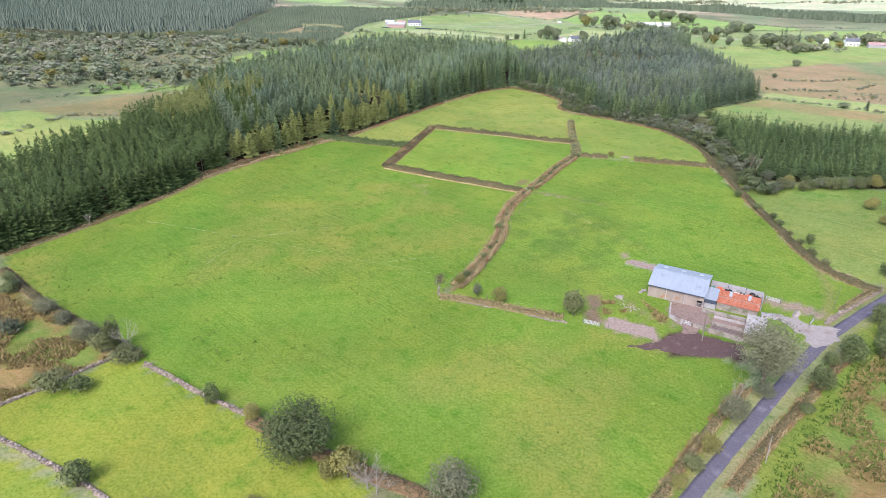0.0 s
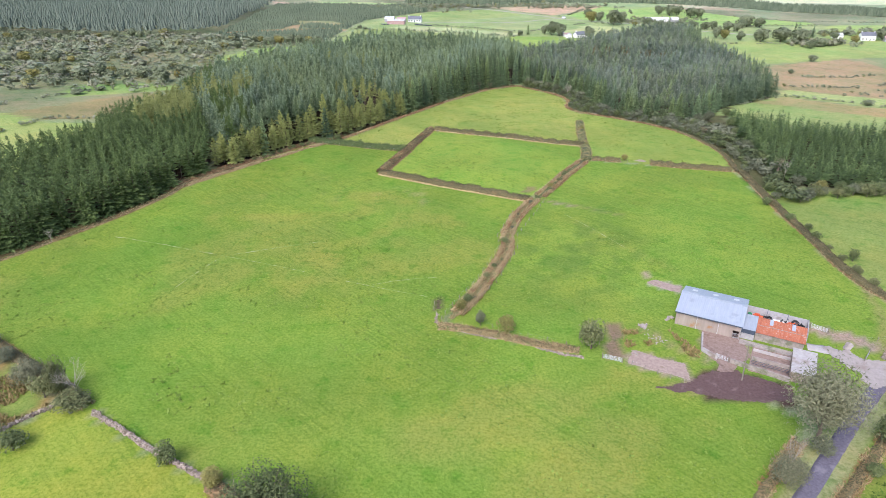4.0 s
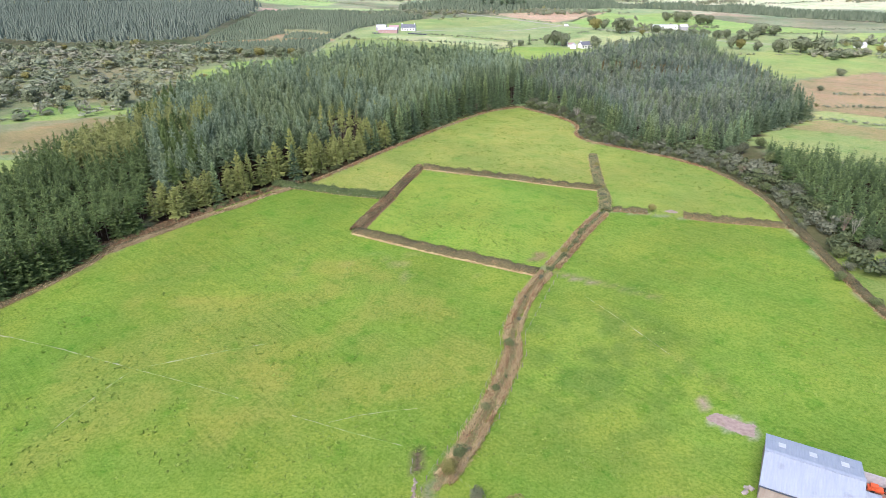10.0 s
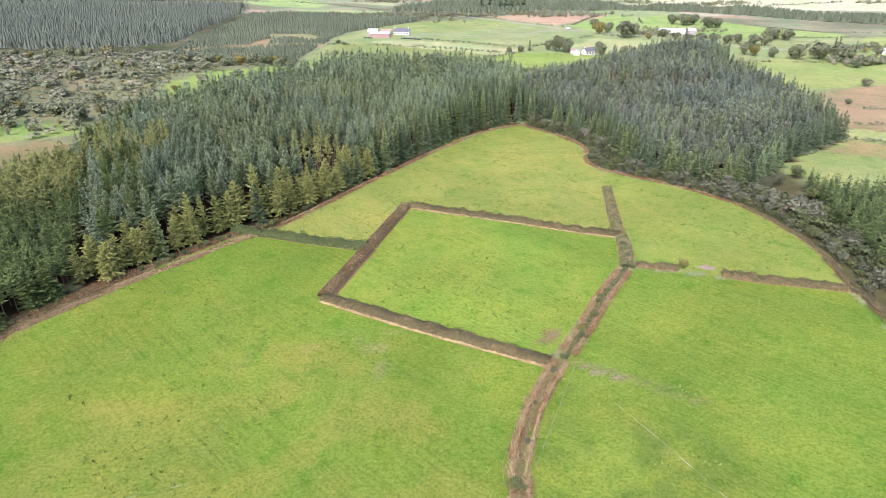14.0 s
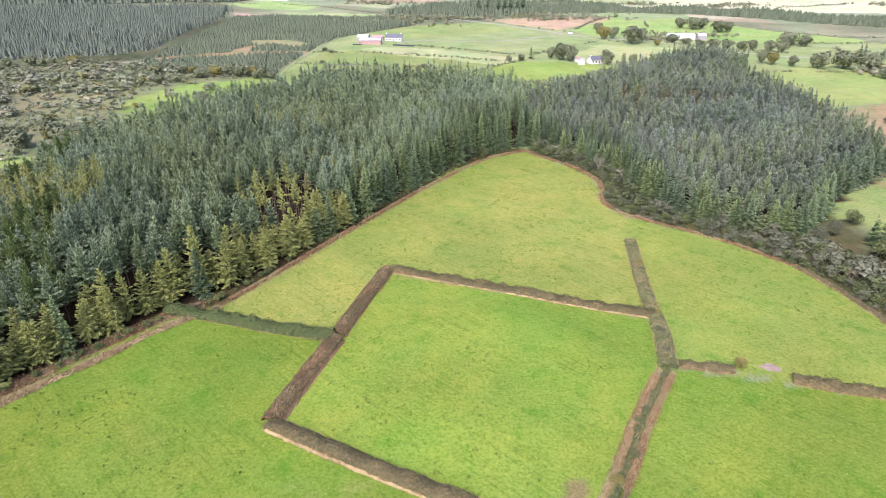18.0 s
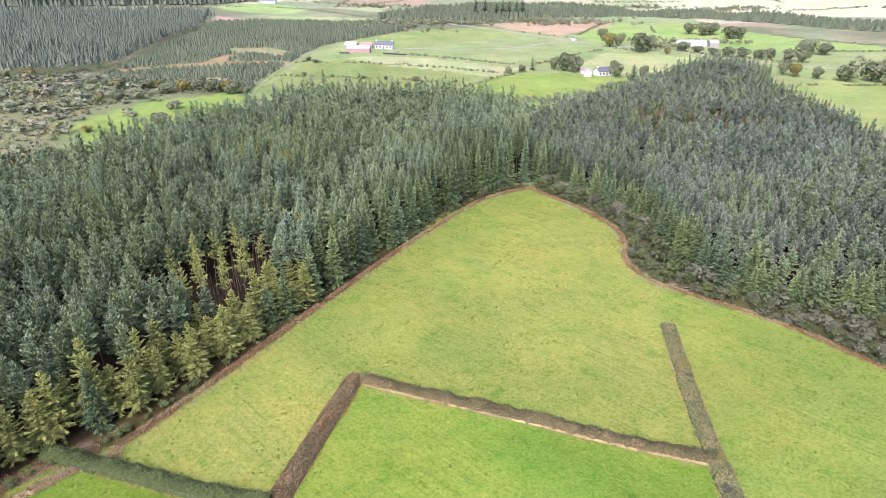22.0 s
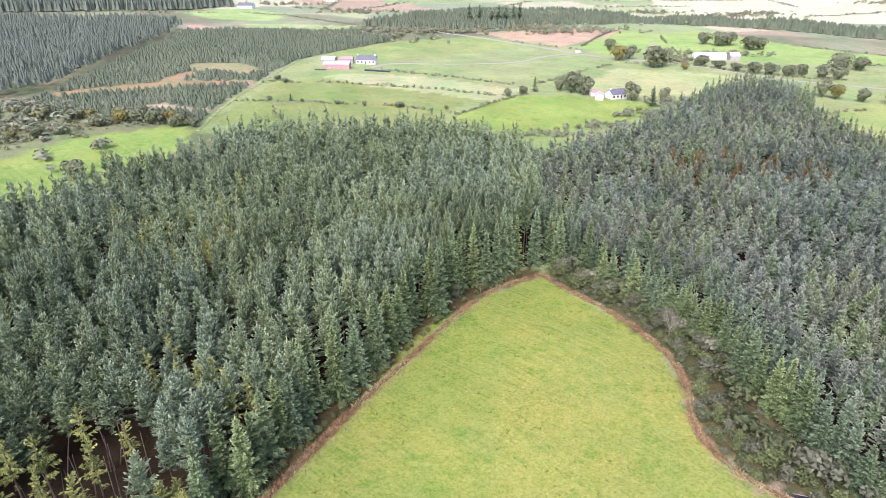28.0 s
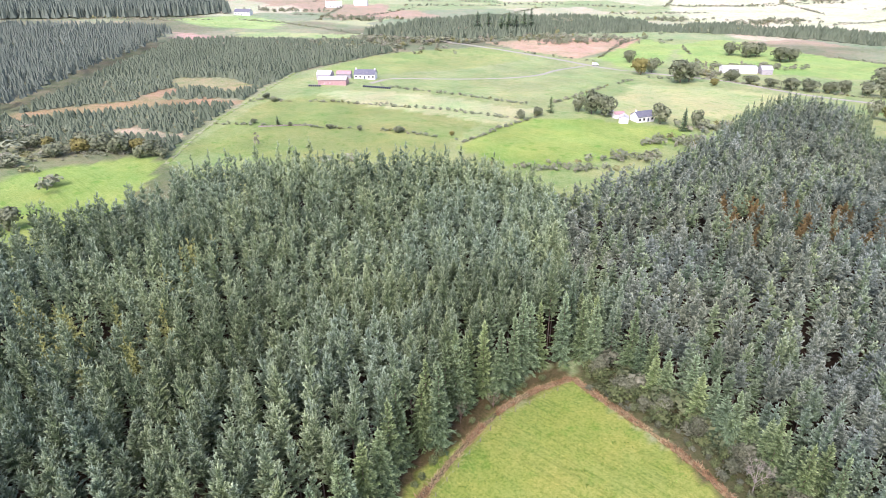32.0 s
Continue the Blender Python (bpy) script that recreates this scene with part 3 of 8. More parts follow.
def plant_many(protos, x, y, z, tall, wide, rng, vary):
    """Copies of crown shapes at many places, joined: each turned, scaled and tinted by itself."""
    pieces, pick = [], rng.integers(0, len(protos), len(x))
    for n, (pv, pf, pg) in enumerate(protos):
        at = np.nonzero(pick == n)[0]
        if not len(at):
            continue
        a = rng.uniform(0, 2 * np.pi, len(at))
        c, s = np.cos(a)[:, None], np.sin(a)[:, None]
        w, h = wide[at][:, None], tall[at][:, None]
        lean = rng.normal(0, 0.025, (2, len(at), 1))
        v = np.stack([(pv[:, 0] * c - pv[:, 1] * s) * w + x[at][:, None] + lean[0] * pv[:, 2] * h,
                      (pv[:, 0] * s + pv[:, 1] * c) * w + y[at][:, None] + lean[1] * pv[:, 2] * h,
                      pv[:, 2] * h + z[at][:, None]], -1).reshape(-1, 3)
        f = (pf[None] + (len(pv) * np.arange(len(at)))[:, None, None]).reshape(-1, pf.shape[1])
        g = np.tile(pg, (len(at), 1))
        g[:, 0] = np.clip(0.35 * g[:, 0] + vary[at].repeat(len(pv)) * 0.8, 0, 1)
        lean_to = np.clip(0.55 * rng.uniform(0, 1, len(at)) + 0.75 * soft_noise(x[at], y[at], 28, 91) - 0.12, 0, 1)
        g[:, 2] = lean_to.repeat(len(pv))
        pieces.append((v, f, g))
    return join(pieces)


def crown(seed, leaves, lobes=10, size=0.055, low=0.25, squash=1.0, ragged=0.25, lift=0.35, long=1.0, small=False):
    """A broadleaf crown about one metre wide and high, of leaf sprays over uneven lobes."""
    rng = np.random.default_rng(seed)
    d = unit(rng.normal(0, 1, (lobes, 3)))
    c = d * rng.uniform(0.12, 0.30, (lobes, 1)) * [1, 1, 0.9 * squash] + [0, 0, low + (1 - low) * 0.47]
    r = rng.uniform(0.14, 0.26, lobes)
    pick = rng.choice(lobes, leaves, p=r**2 / (r**2).sum())
    n = unit(rng.normal(0, 1, (leaves, 3)) + [0, 0, 0.25])
    lump = 1 + ragged * rng.normal(0, 0.4, (leaves, 1))
    p = c[pick] + n * r[pick][:, None] * lump * [1, 1, squash]
    p[:, 2] = np.clip(p[:, 2], 0.02, None)
    tone = rng.uniform(0.15, 0.85, lobes)[pick] * 0.6 + rng.uniform(0, 0.4, leaves)
    if small:
        return leaf_tris(p, n + [0, 0, lift], np.full(leaves, size), rng, tone, rng.uniform(0.1, 1.0, leaves))
    return leaf_quads(p, n + [0, 0, lift], np.full(leaves, size), rng, tone, rng.uniform(0.1, 1.0, leaves), long)


def limbs(seed, tall, spread, forks=7, r=0.03, bare=False, trunk_to=0.55):
    """A tapered trunk with limbs that fork, for a tree one metre high."""
    rng = random.Random(seed)
    s = Solid()
    last = Vector((0, 0, -0.02))
    rad = r
    for k in range(3):
        nxt = Vector((rng.uniform(-0.02, 0.02), rng.uniform(-0.02, 0.02), trunk_to * tall * (k + 1) / 3))
        s.tube(last, nxt, rad, rad * 0.8, 7)
        last, rad = nxt, rad * 0.8
    for k in range(forks):
        a = 2 * math.pi * k / forks + rng.uniform(-0.4, 0.4)
        z = trunk_to * tall * rng.uniform(0.35, 1.0)
        out = spread * rng.uniform(0.5, 0.95)
        p0, p1 = Vector((0, 0, z)), Vector((math.cos(a) * out * 0.5, math.sin(a) * out * 0.5, z + (tall - z) * rng.uniform(0.3, 0.55)))
        p2 = Vector((math.cos(a) * out, math.sin(a) * out, z + (tall - z) * rng.uniform(0.6, 0.95)))
        s.tube(p0, p1, rad * 0.7, rad * 0.42, 5).tube(p1, p2, rad * 0.42, rad * 0.12, 4)
        for _ in range(9 if bare else 2):
            f = rng.uniform(0.15, 1.0)
            q0 = p1.lerp(p2, f)
            q1 = q0 + Vector((rng.uniform(-0.14, 0.14), rng.uniform(-0.14, 0.14), rng.uniform(0.02, 0.2)))
            s.tube(q0, q1, rad * 0.22, rad * 0.07, 3)
            if bare:
                for _ in range(2):
                    s.tube(q0.lerp(q1, 0.6), q1 + Vector((rng.uniform(-0.1, 0.1), rng.uniform(-0.1, 0.1), rng.uniform(0.0, 0.12))), rad * 0.11, rad * 0.05, 3)
    return s


# ---- the plan: fields, lane, forest edges ----
LANE = smooth_line([(8, 45), (27, 62), (42, 78), (56, 92), (64, 100), (75, 111), (87, 122), (95, 128), (112, 140), (140, 158), (175, 176)])
FIELD_HOME = [(-121, 156), (-103, 140), (-87, 129), (-75, 121), (-64, 113), (-50, 104), (-39, 98), (-23, 88), (-2, 78), (20, 60), (34, 70), (47, 86), (60, 103),
              (66, 112), (45, 121), (27, 131), (-1, 141), (18, 180), (31, 219), (6, 230), (-23, 246), (-14, 273), (-57, 284), (-76, 252), (-92, 226), (-101, 205), (-126, 166)]
FIELD_FORT = [(-6, 304), (-15, 273), (-23, 246), (6, 230), (28, 219), (40, 234), (56, 262), (59, 282), (38, 291), (16, 299)]
FIELD_EAST = [(1, 142), (18, 182), (31, 219), (56, 262), (109, 250), (106, 213), (104, 187), (102, 162), (110, 143), (97, 133), (75, 115), (45, 121), (27, 131)]
FIELD_NORTH = [(-57, 284), (-14, 273), (-6, 304), (59, 282), (65, 323), (82, 341), (70, 353), (66, 366), (70, 394), (60, 415), (48, 435), (29, 422), (12, 403), (-2, 369), (-25, 323), (-45, 286)]
FIELD_NORTHEAST = [(59, 264), (109, 250), (115, 277), (110, 308), (94, 332), (71, 349), (63, 323), (60, 282)]
EDGE_WEST = [(-126, 165), (-112, 187), (-101, 204), (-92, 223), (-91, 232), (-77, 251), (-66, 264), (-54, 280), (-45, 286), (-36, 301), (-25, 323), (-14, 345), (-2, 369), (11, 392), (18, 405), (29, 422), (38, 430), (48, 435)]
EDGE_EAST = [(48, 435), (55, 424), (62, 414), (68, 402), (71, 390), (70, 379), (66, 366), (69, 355), (75, 348), (94, 332), (108, 311), (114, 290), (115, 272), (110, 248), (106, 213), (104, 187), (102, 163), (105, 150), (111, 143)]
STAND_YOUNG = [(-150, 150), (-129, 168), (-115, 190), (-104, 207), (-96, 224), (-92, 235), (-86, 245), (-91, 263), (-101, 287), (-114, 314), (-126, 337), (-140, 318), (-144, 274), (-153, 246), (-163, 224), (-190, 190)]
STAND_WEST = [(-84, 247), (-80, 253), (-69, 267), (-57, 283), (-48, 290), (-39, 304), (-28, 325), (-17, 347), (-6, 371), (7, 394), (14, 407), (26, 425), (38, 436), (50, 442), (62, 470), (66, 500), (60, 522), (43, 539),
              (23, 551), (0, 551), (-20, 545), (-41, 540), (-60, 533), (-71, 523), (-71, 510), (-84, 503), (-97, 491), (-103, 476), (-107, 462), (-124, 437), (-136, 408), (-142, 374), (-134, 340), (-124, 336), (-112, 314), (-99, 287), (-89, 263)]
STAND_EAST = [(50, 443), (58, 434), (68, 422), (78, 404), (82, 388), (82, 370), (84, 352), (97, 340), (112, 333), (127, 338), (152, 368), (200, 410), (208, 440), (212, 500), (214, 560), (216, 600), (238, 640), (228, 662),
              (207, 667), (175, 640), (150, 605), (132, 585), (112, 560), (92, 550), (74, 532), (60, 522), (66, 500), (62, 470)]
STAND_SAPLING = [(140, 330), (128, 292), (123, 255), (121, 233), (160, 225), (215, 222), (260, 260), (240, 285), (200, 302)]

COVERS = []


def cover(colour, poly, ragged=0.8):
    COVERS.append((np.array(colour), poly, ragged))


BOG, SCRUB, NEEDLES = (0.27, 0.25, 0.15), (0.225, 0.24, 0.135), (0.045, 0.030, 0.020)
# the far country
# cream bog; its far sunlight and haze are painted into this pale colour
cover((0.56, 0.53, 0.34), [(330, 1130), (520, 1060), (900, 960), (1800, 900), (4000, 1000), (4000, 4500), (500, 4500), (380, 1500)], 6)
cover((0.290, 0.332, 0.142), [(-100, 588), (-101, 654), (-94, 737), (-85, 800), (-60, 850), (-20, 900), (65, 940), (140, 887), (155, 890), (231, 1001), (300, 1000), (373, 900), (440, 800), (470, 640), (300, 545), (215, 560),
                              (130, 560), (60, 500), (23, 545), (-63, 540)], 2)
cover((0.255, 0.290, 0.105), [(-100, 596), (-91, 652), (-88, 700), (-60, 722), (-27, 699), (20, 674), (40, 660), (26, 625), (19, 590)], 1.5)
cover((0.265, 0.345, 0.090), [(26, 612), (39, 634), (67, 672), (101, 668), (123, 666), (141, 655), (154, 648), (138, 628), (112, 606), (90, 594), (64, 586), (45, 590)], 0.6)
cover((0.410, 0.420, 0.215), [(-59, 729), (-31, 739), (20, 725), (60, 697), (80, 693), (68, 676), (53, 654), (20, 674), (-27, 699)], 0.8)
cover((0.400, 0.410, 0.190), [(115, 700), (158, 770), (203, 763), (251, 739), (189, 683), (177, 675), (110, 679)], 0.8)
cover((0.284, 0.377, 0.115), [(155, 890), (231, 1000), (250, 960), (200, 850), (170, 840)])
cover((0.284, 0.377, 0.115), [(250, 965), (310, 1005), (372, 905), (440, 840), (430, 800), (330, 800), (250, 840), (225, 870)], 2)
cover((0.468, 0.328, 0.207), [(65, 963), (150, 998), (228, 1002), (196, 945), (140, 887), (100, 915)], 2)
cover((0.275, 0.325, 0.114), [(-70, 800), (-60, 850), (-20, 900), (65, 940), (100, 880), (40, 830), (-20, 800)], 2)
cover((0.276, 0.351, 0.103), [(-158, 563), (-116, 594), (-100, 585), (-96, 540), (-103, 500), (-120, 466), (-150, 472), (-172, 520)], 2)
cover((0.325, 0.416, 0.154), [(-285, 1095), (-215, 1140), (-150, 1080), (-160, 1030), (-230, 1040)], 3)
cover((0.357, 0.403, 0.180), [(-190, 1000), (-140, 1010), (-60, 1000), (-70, 975), (-170, 972)], 3)
cover((0.413, 0.291, 0.217), [(-245, 1000), (-160, 960), (-100, 945), (-120, 925), (-235, 950)], 3)
cover((0.344, 0.241, 0.135), [(-216, 664), (-162, 703), (-100, 710), (-100, 696), (-150, 682), (-205, 650)], 2)
cover((0.358, 0.251, 0.144), [(-165, 700), (-158, 735), (-140, 742), (-148, 703)], 2)
cover((0.331, 0.291, 0.154), [(-155, 740), (-110, 726), (-98, 745), (-130, 775), (-165, 770)], 3)
cover((0.413, 0.349, 0.235), [(-140, 640), (-104, 628), (-104, 620), (-150, 628)], 2)
cover((0.260, 0.338, 0.115), [(-212, 372), (-168, 398), (-150, 412), (-193, 428), (-222, 412)], 1)
cover((0.30, 0.235, 0.125), [(-216, 330), (-172, 392), (-140, 378), (-138, 322), (-190, 316)], 2)
cover((0.331, 0.364, 0.126), [(-188, 313), (-214, 331), (-260, 300), (-210, 240), (-165, 225), (-145, 255), (-142, 310)], 1)
cover((0.308, 0.351, 0.140), [(141, 352), (150, 338), (212, 297), (253, 363), (202, 413), (160, 378)])
cover((0.372, 0.291, 0.154), [(180, 388), (240, 342), (253, 363), (204, 410)], 3)
cover((0.386, 0.422, 0.180), [(204, 415), (255, 365), (285, 385), (300, 400), (218, 436)])
cover((0.372, 0.269, 0.171), [(215, 442), (285, 392), (345, 460), (330, 560), (300, 548), (222, 510)], 2)
cover((0.319, 0.364, 0.133), [(218, 515), (300, 550), (420, 590), (470, 640), (430, 690), (330, 690), (238, 625), (216, 580)], 2)
cover((0.325, 0.390, 0.128), [(380, 690), (470, 650), (600, 640), (600, 800), (440, 800)], 2)
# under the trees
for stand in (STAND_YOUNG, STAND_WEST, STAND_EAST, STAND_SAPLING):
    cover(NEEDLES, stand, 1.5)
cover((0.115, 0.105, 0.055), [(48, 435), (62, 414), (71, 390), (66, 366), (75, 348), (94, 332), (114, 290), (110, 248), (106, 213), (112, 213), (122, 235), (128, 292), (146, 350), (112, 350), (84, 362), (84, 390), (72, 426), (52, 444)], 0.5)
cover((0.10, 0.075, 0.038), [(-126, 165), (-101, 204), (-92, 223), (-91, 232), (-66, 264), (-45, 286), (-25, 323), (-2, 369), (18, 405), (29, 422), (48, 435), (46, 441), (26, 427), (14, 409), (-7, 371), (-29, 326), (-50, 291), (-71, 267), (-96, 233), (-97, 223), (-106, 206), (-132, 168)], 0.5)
# the farm's own fields
cover((0.178, 0.252, 0.040), FIELD_HOME, 0.3)
cover((0.194, 0.268, 0.044), FIELD_EAST, 0.3)
cover((0.218, 0.298, 0.052), FIELD_FORT, 0.3)
cover((0.280, 0.308, 0.080), FIELD_NORTH, 0.3)
cover((0.250, 0.302, 0.070), FIELD_NORTHEAST, 0.3)
cover((0.216, 0.267, 0.074), [(104, 187), (107, 213), (112, 232), (162, 222), (190, 200), (160, 155), (117, 146), (106, 155)])
cover((0.262, 0.292, 0.048), [(-88, 99), (-76, 110), (-72, 115), (-64, 112), (-39, 97), (-23, 86), (-10, 78), (-30, 66), (-58, 78), (-73, 86), (-90, 94)])
cover((0.245, 0.285, 0.048), [(-95, 92), (-73, 84), (-58, 76), (-50, 55), (-110, 55)])
cover((0.200, 0.155, 0.055), [(-130, 150), (-104, 139), (-76, 120), (-73, 114), (-88, 100), (-120, 105), (-150, 130)], 1.5)
cover((0.222, 0.272, 0.081), [(-110, 128), (-95, 119), (-97, 115), (-115, 119)], 1)
cover((0.190, 0.245, 0.050), [(40, 66), (60, 90), (78, 108), (98, 126), (116, 139), (145, 156), (190, 150), (170, 80), (90, 40), (30, 40)])
cover((0.230, 0.170, 0.080), [(60, 78), (75, 92), (90, 98), (88, 84), (70, 70)], 2.5)
cover((0.220, 0.165, 0.075), [(88, 104), (104, 112), (118, 110), (104, 98)], 2.5)
# bare and trodden ground
cover((0.33, 0.25, 0.21), [(40.3, 132), (38.2, 127.2), (43, 124.6), (48.7, 121.9), (50, 126.7), (45, 129)], 0.2)
cover((0.105, 0.062, 0.056), [(48.3, 121.3), (55, 124.8), (59, 124.3), (67.5, 119.5), (66, 114.5), (56, 115.5), (50, 117)], 0.7)
cover((0.240, 0.165, 0.140), [(43, 120), (48.5, 121.5), (50.5, 117.5), (46, 118)], 0.8)
cover((0.33, 0.245, 0.22), [(57.6, 139.3), (64.6, 137.5), (64, 129), (58.8, 127), (55.1, 129.9), (55.4, 134)], 0.3)
cover((0.235, 0.155, 0.120), [(37.6, 144), (40, 142.5), (38.6, 136), (37.2, 129.6), (34.4, 129.6), (35.6, 136)], 0.7)
cover((0.40, 0.32, 0.29), [(51.2, 161), (53.8, 162.1), (59.8, 158.3), (57.8, 155.3), (54, 157.6)], 0.3)
cover((0.33, 0.25, 0.20), [(53.2, 168.6), (54, 168.6), (52.6, 162), (51.2, 162)], 0.3)
cover((0.130, 0.085, 0.070), [(-2.2, 154), (0.4, 154.2), (0.6, 151.5), (-0.6, 147.5), (-1.4, 147.5), (-1.6, 151)], 0.4)
cover((0.350, 0.250, 0.220), [(80, 141.5), (90, 136.5), (95, 131.5), (92, 130), (84, 134.5), (80, 138)], 0.6)
cover((0.300, 0.220, 0.170), [(104, 158), (112, 150), (110, 146), (105, 151)], 1.0)
cover((0.340, 0.240, 0.190), [(70, 352), (76, 351), (80, 346), (75, 346.5)], 0.8)
cover((0.230, 0.185, 0.095), [(26, 225), (30, 232), (33, 231), (30, 224)], 0.8)
cover((0.290, 0.235, 0.170), [(34, 218.5), (40, 215.5), (45, 212), (43, 211.5), (38, 214)], 0.8)

ROUGH = [[(52, 74), (62, 84), (80, 102), (100, 121), (125, 136), (170, 130), (170, 80), (90, 40), (40, 40)], [(-130, 150), (-104, 138), (-76, 119), (-73, 114), (-88, 100), (-120, 105), (-150, 130)]]
WORN = [(smooth_line([(60.6, 138), (58.6, 132), (57, 127), (54.5, 122.5)]), 0.35, (0.16, 0.105, 0.09)), (smooth_line([(62.8, 137), (60.6, 131), (58.8, 126.5), (56.5, 122)]), 0.35, (0.16, 0.105, 0.09)),
        (smooth_line([(45, 141), (47, 135), (52, 131), (55, 127)]), 0.9, (0.30, 0.23, 0.15)), (smooth_line([(41, 200), (52, 179), (60, 168)]), 0.9, (0.27, 0.29, 0.07)), (smooth_line([(33, 219), (44, 213), (56, 205)]), 1.0, (0.24, 0.22, 0.10)),
        (smooth_line([(92, 131), (100, 143), (103, 155)]), 1.2, (0.28, 0.24, 0.10)), (smooth_line([(71, 350), (66, 362), (70, 378)]), 0.9, (0.33, 0.26, 0.14))]


def paint(x, y):
    n1, n2 = soft_noise(x, y, 60, 11), soft_noise(x, y, 17, 12)
    out = np.array(SCRUB) * (0.7 + 0.6 * n1)[:, None] + (np.array(BOG) - np.array(SCRUB)) * (n2[:, None] > 0.55) * 0.7
    # small fields far to the north, each with its own sward
    u, v = (x * 0.96 + y * 0.28) / 125 + 0.5 * (n1 - 0.5), (y * 0.96 - x * 0.28) / 78
    crop = lattice(np.floor(u + 0.37 * np.floor(v)), np.floor(v), 17)
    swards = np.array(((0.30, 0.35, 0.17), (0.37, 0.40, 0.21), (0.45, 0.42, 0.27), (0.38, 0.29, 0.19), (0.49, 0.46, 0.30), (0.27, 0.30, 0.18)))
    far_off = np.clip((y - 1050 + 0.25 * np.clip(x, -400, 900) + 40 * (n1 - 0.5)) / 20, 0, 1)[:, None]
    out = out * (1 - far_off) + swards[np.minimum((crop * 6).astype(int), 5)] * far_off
    for colour, poly, ragged in COVERS:
        jx = x + ragged * 2.4 * (soft_noise(x, y, 2.6 + ragged, 21) - 0.5)
        jy = y + ragged * 2.4 * (soft_noise(x, y, 2.6 + ragged, 22) - 0.5)
        out = np.where(inside(jx, jy, poly)[:, None], colour * (0.9 + 0.2 * n2)[:, None], out)
    for line, width, colour in WORN:
        f = np.clip(1.4 - near_line(x, y, line) / width, 0, 1)[:, None] * 0.7
        out = out * (1 - f) + np.array(colour) * f
    # rough ground: rushes, dead grass and green growth in patches
    for poly in ROUGH:
        a, b = soft_noise(x, y, 9, 71) + 0.6 * soft_noise(x, y, 3, 72), soft_noise(x, y, 5, 73) + 0.5 * soft_noise(x, y, 1.9, 74)
        mix = np.array((0.185, 0.235, 0.058)) + np.clip((a - 0.62) * 4, 0, 1)[:, None] * (np.array((0.290, 0.200, 0.090)) - np.array((0.185, 0.235, 0.058)))
        mix = mix * (0.62 + 0.5 * np.clip(b, 0, 1))[:, None]
        out = np.where(inside(x + 3 * (a - 0.8), y + 3 * (b - 0.75), poly)[:, None], mix, out)
    # distance haze put into the ground colour beyond: paler, and bluer most of all
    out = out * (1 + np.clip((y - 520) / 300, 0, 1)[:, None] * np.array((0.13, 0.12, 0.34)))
    # yellowed swards in the home field, and lush drifts
    home = inside(x, y, FIELD_HOME)
    dry = np.clip((soft_noise(x, y, 22, 31) + 0.5 * soft_noise(x, y, 6, 32) - 0.82) * 2.6, 0, 0.6) * home
    out = out * (1 - dry[:, None]) + np.array((0.25, 0.26, 0.06)) * dry[:, None]
    # rushy dark drifts in the east field
    rushy = np.clip((soft_noise(x, y, 6, 35) + 0.7 * soft_noise(x, y, 2.6, 36) - 0.78) * 2.4, 0, 0.7) * np.exp(-(((x - 38) / 26) ** 2 + ((y - 182) / 36) ** 2)) * inside(x, y, FIELD_EAST)
    out = out * (1 - rushy[:, None]) + np.array((0.105, 0.175, 0.035)) * rushy[:, None]
    bald = np.clip((soft_noise(x, y, 3.2, 33) - 0.72) * 4, 0, 0.8) * np.exp(-(((x + 8) / 22) ** 2 + ((y - 222) / 7) ** 2))
    out = out * (1 - bald[:, None]) + np.array((0.40, 0.31, 0.18)) * bald[:, None]
    verge = np.exp(-((near_line(x, y, EDGE_WEST) - 0.3) / 1.1) ** 2)[:, None] * (0.55 + 0.45 * n2[:, None])
    out = out * (1 - 0.8 * verge) + np.array((0.26, 0.22, 0.09)) * 0.8 * verge
    verge = np.exp(-((near_line(x, y, LANE) - 2.4) / 0.9) ** 2)[:, None]
    return out * (1 - 0.7 * verge) + np.array((0.27, 0.245, 0.10)) * 0.7 * verge


def steps(*runs):
    out = []
    for a, b, d in runs:
        out.append(np.arange(a, b, d))
    return np.unique(np.concatenate(out + [[runs[-1][1]]]))


def build_ground():
    gx = steps((-4200, -1400, 280), (-1400, -600, 40), (-600, -130, 7), (-130, 128, 1.9), (128, 460, 5.5), (460, 1400, 24), (1400, 4200, 280))
    gy = steps((-2500, -100, 240), (-100, 48, 12), (48, 445, 1.9), (445, 1100, 6), (1100, 1500, 12), (1500, 4800, 110))
    mx, my = np.meshgrid(gx, gy)
    x, y = mx.ravel(), my.ravel()
    nx, ny = len(gx), len(gy)
    k = (np.arange(ny - 1)[:, None] * nx + np.arange(nx - 1)[None]).ravel()
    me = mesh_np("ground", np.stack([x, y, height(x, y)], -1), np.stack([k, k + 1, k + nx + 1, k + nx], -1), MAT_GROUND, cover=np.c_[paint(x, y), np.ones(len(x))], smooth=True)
    tagged(new("ground", me), "gently falling green pasture, rough bog and scrub land", "ground", "", "structure")


build_ground()


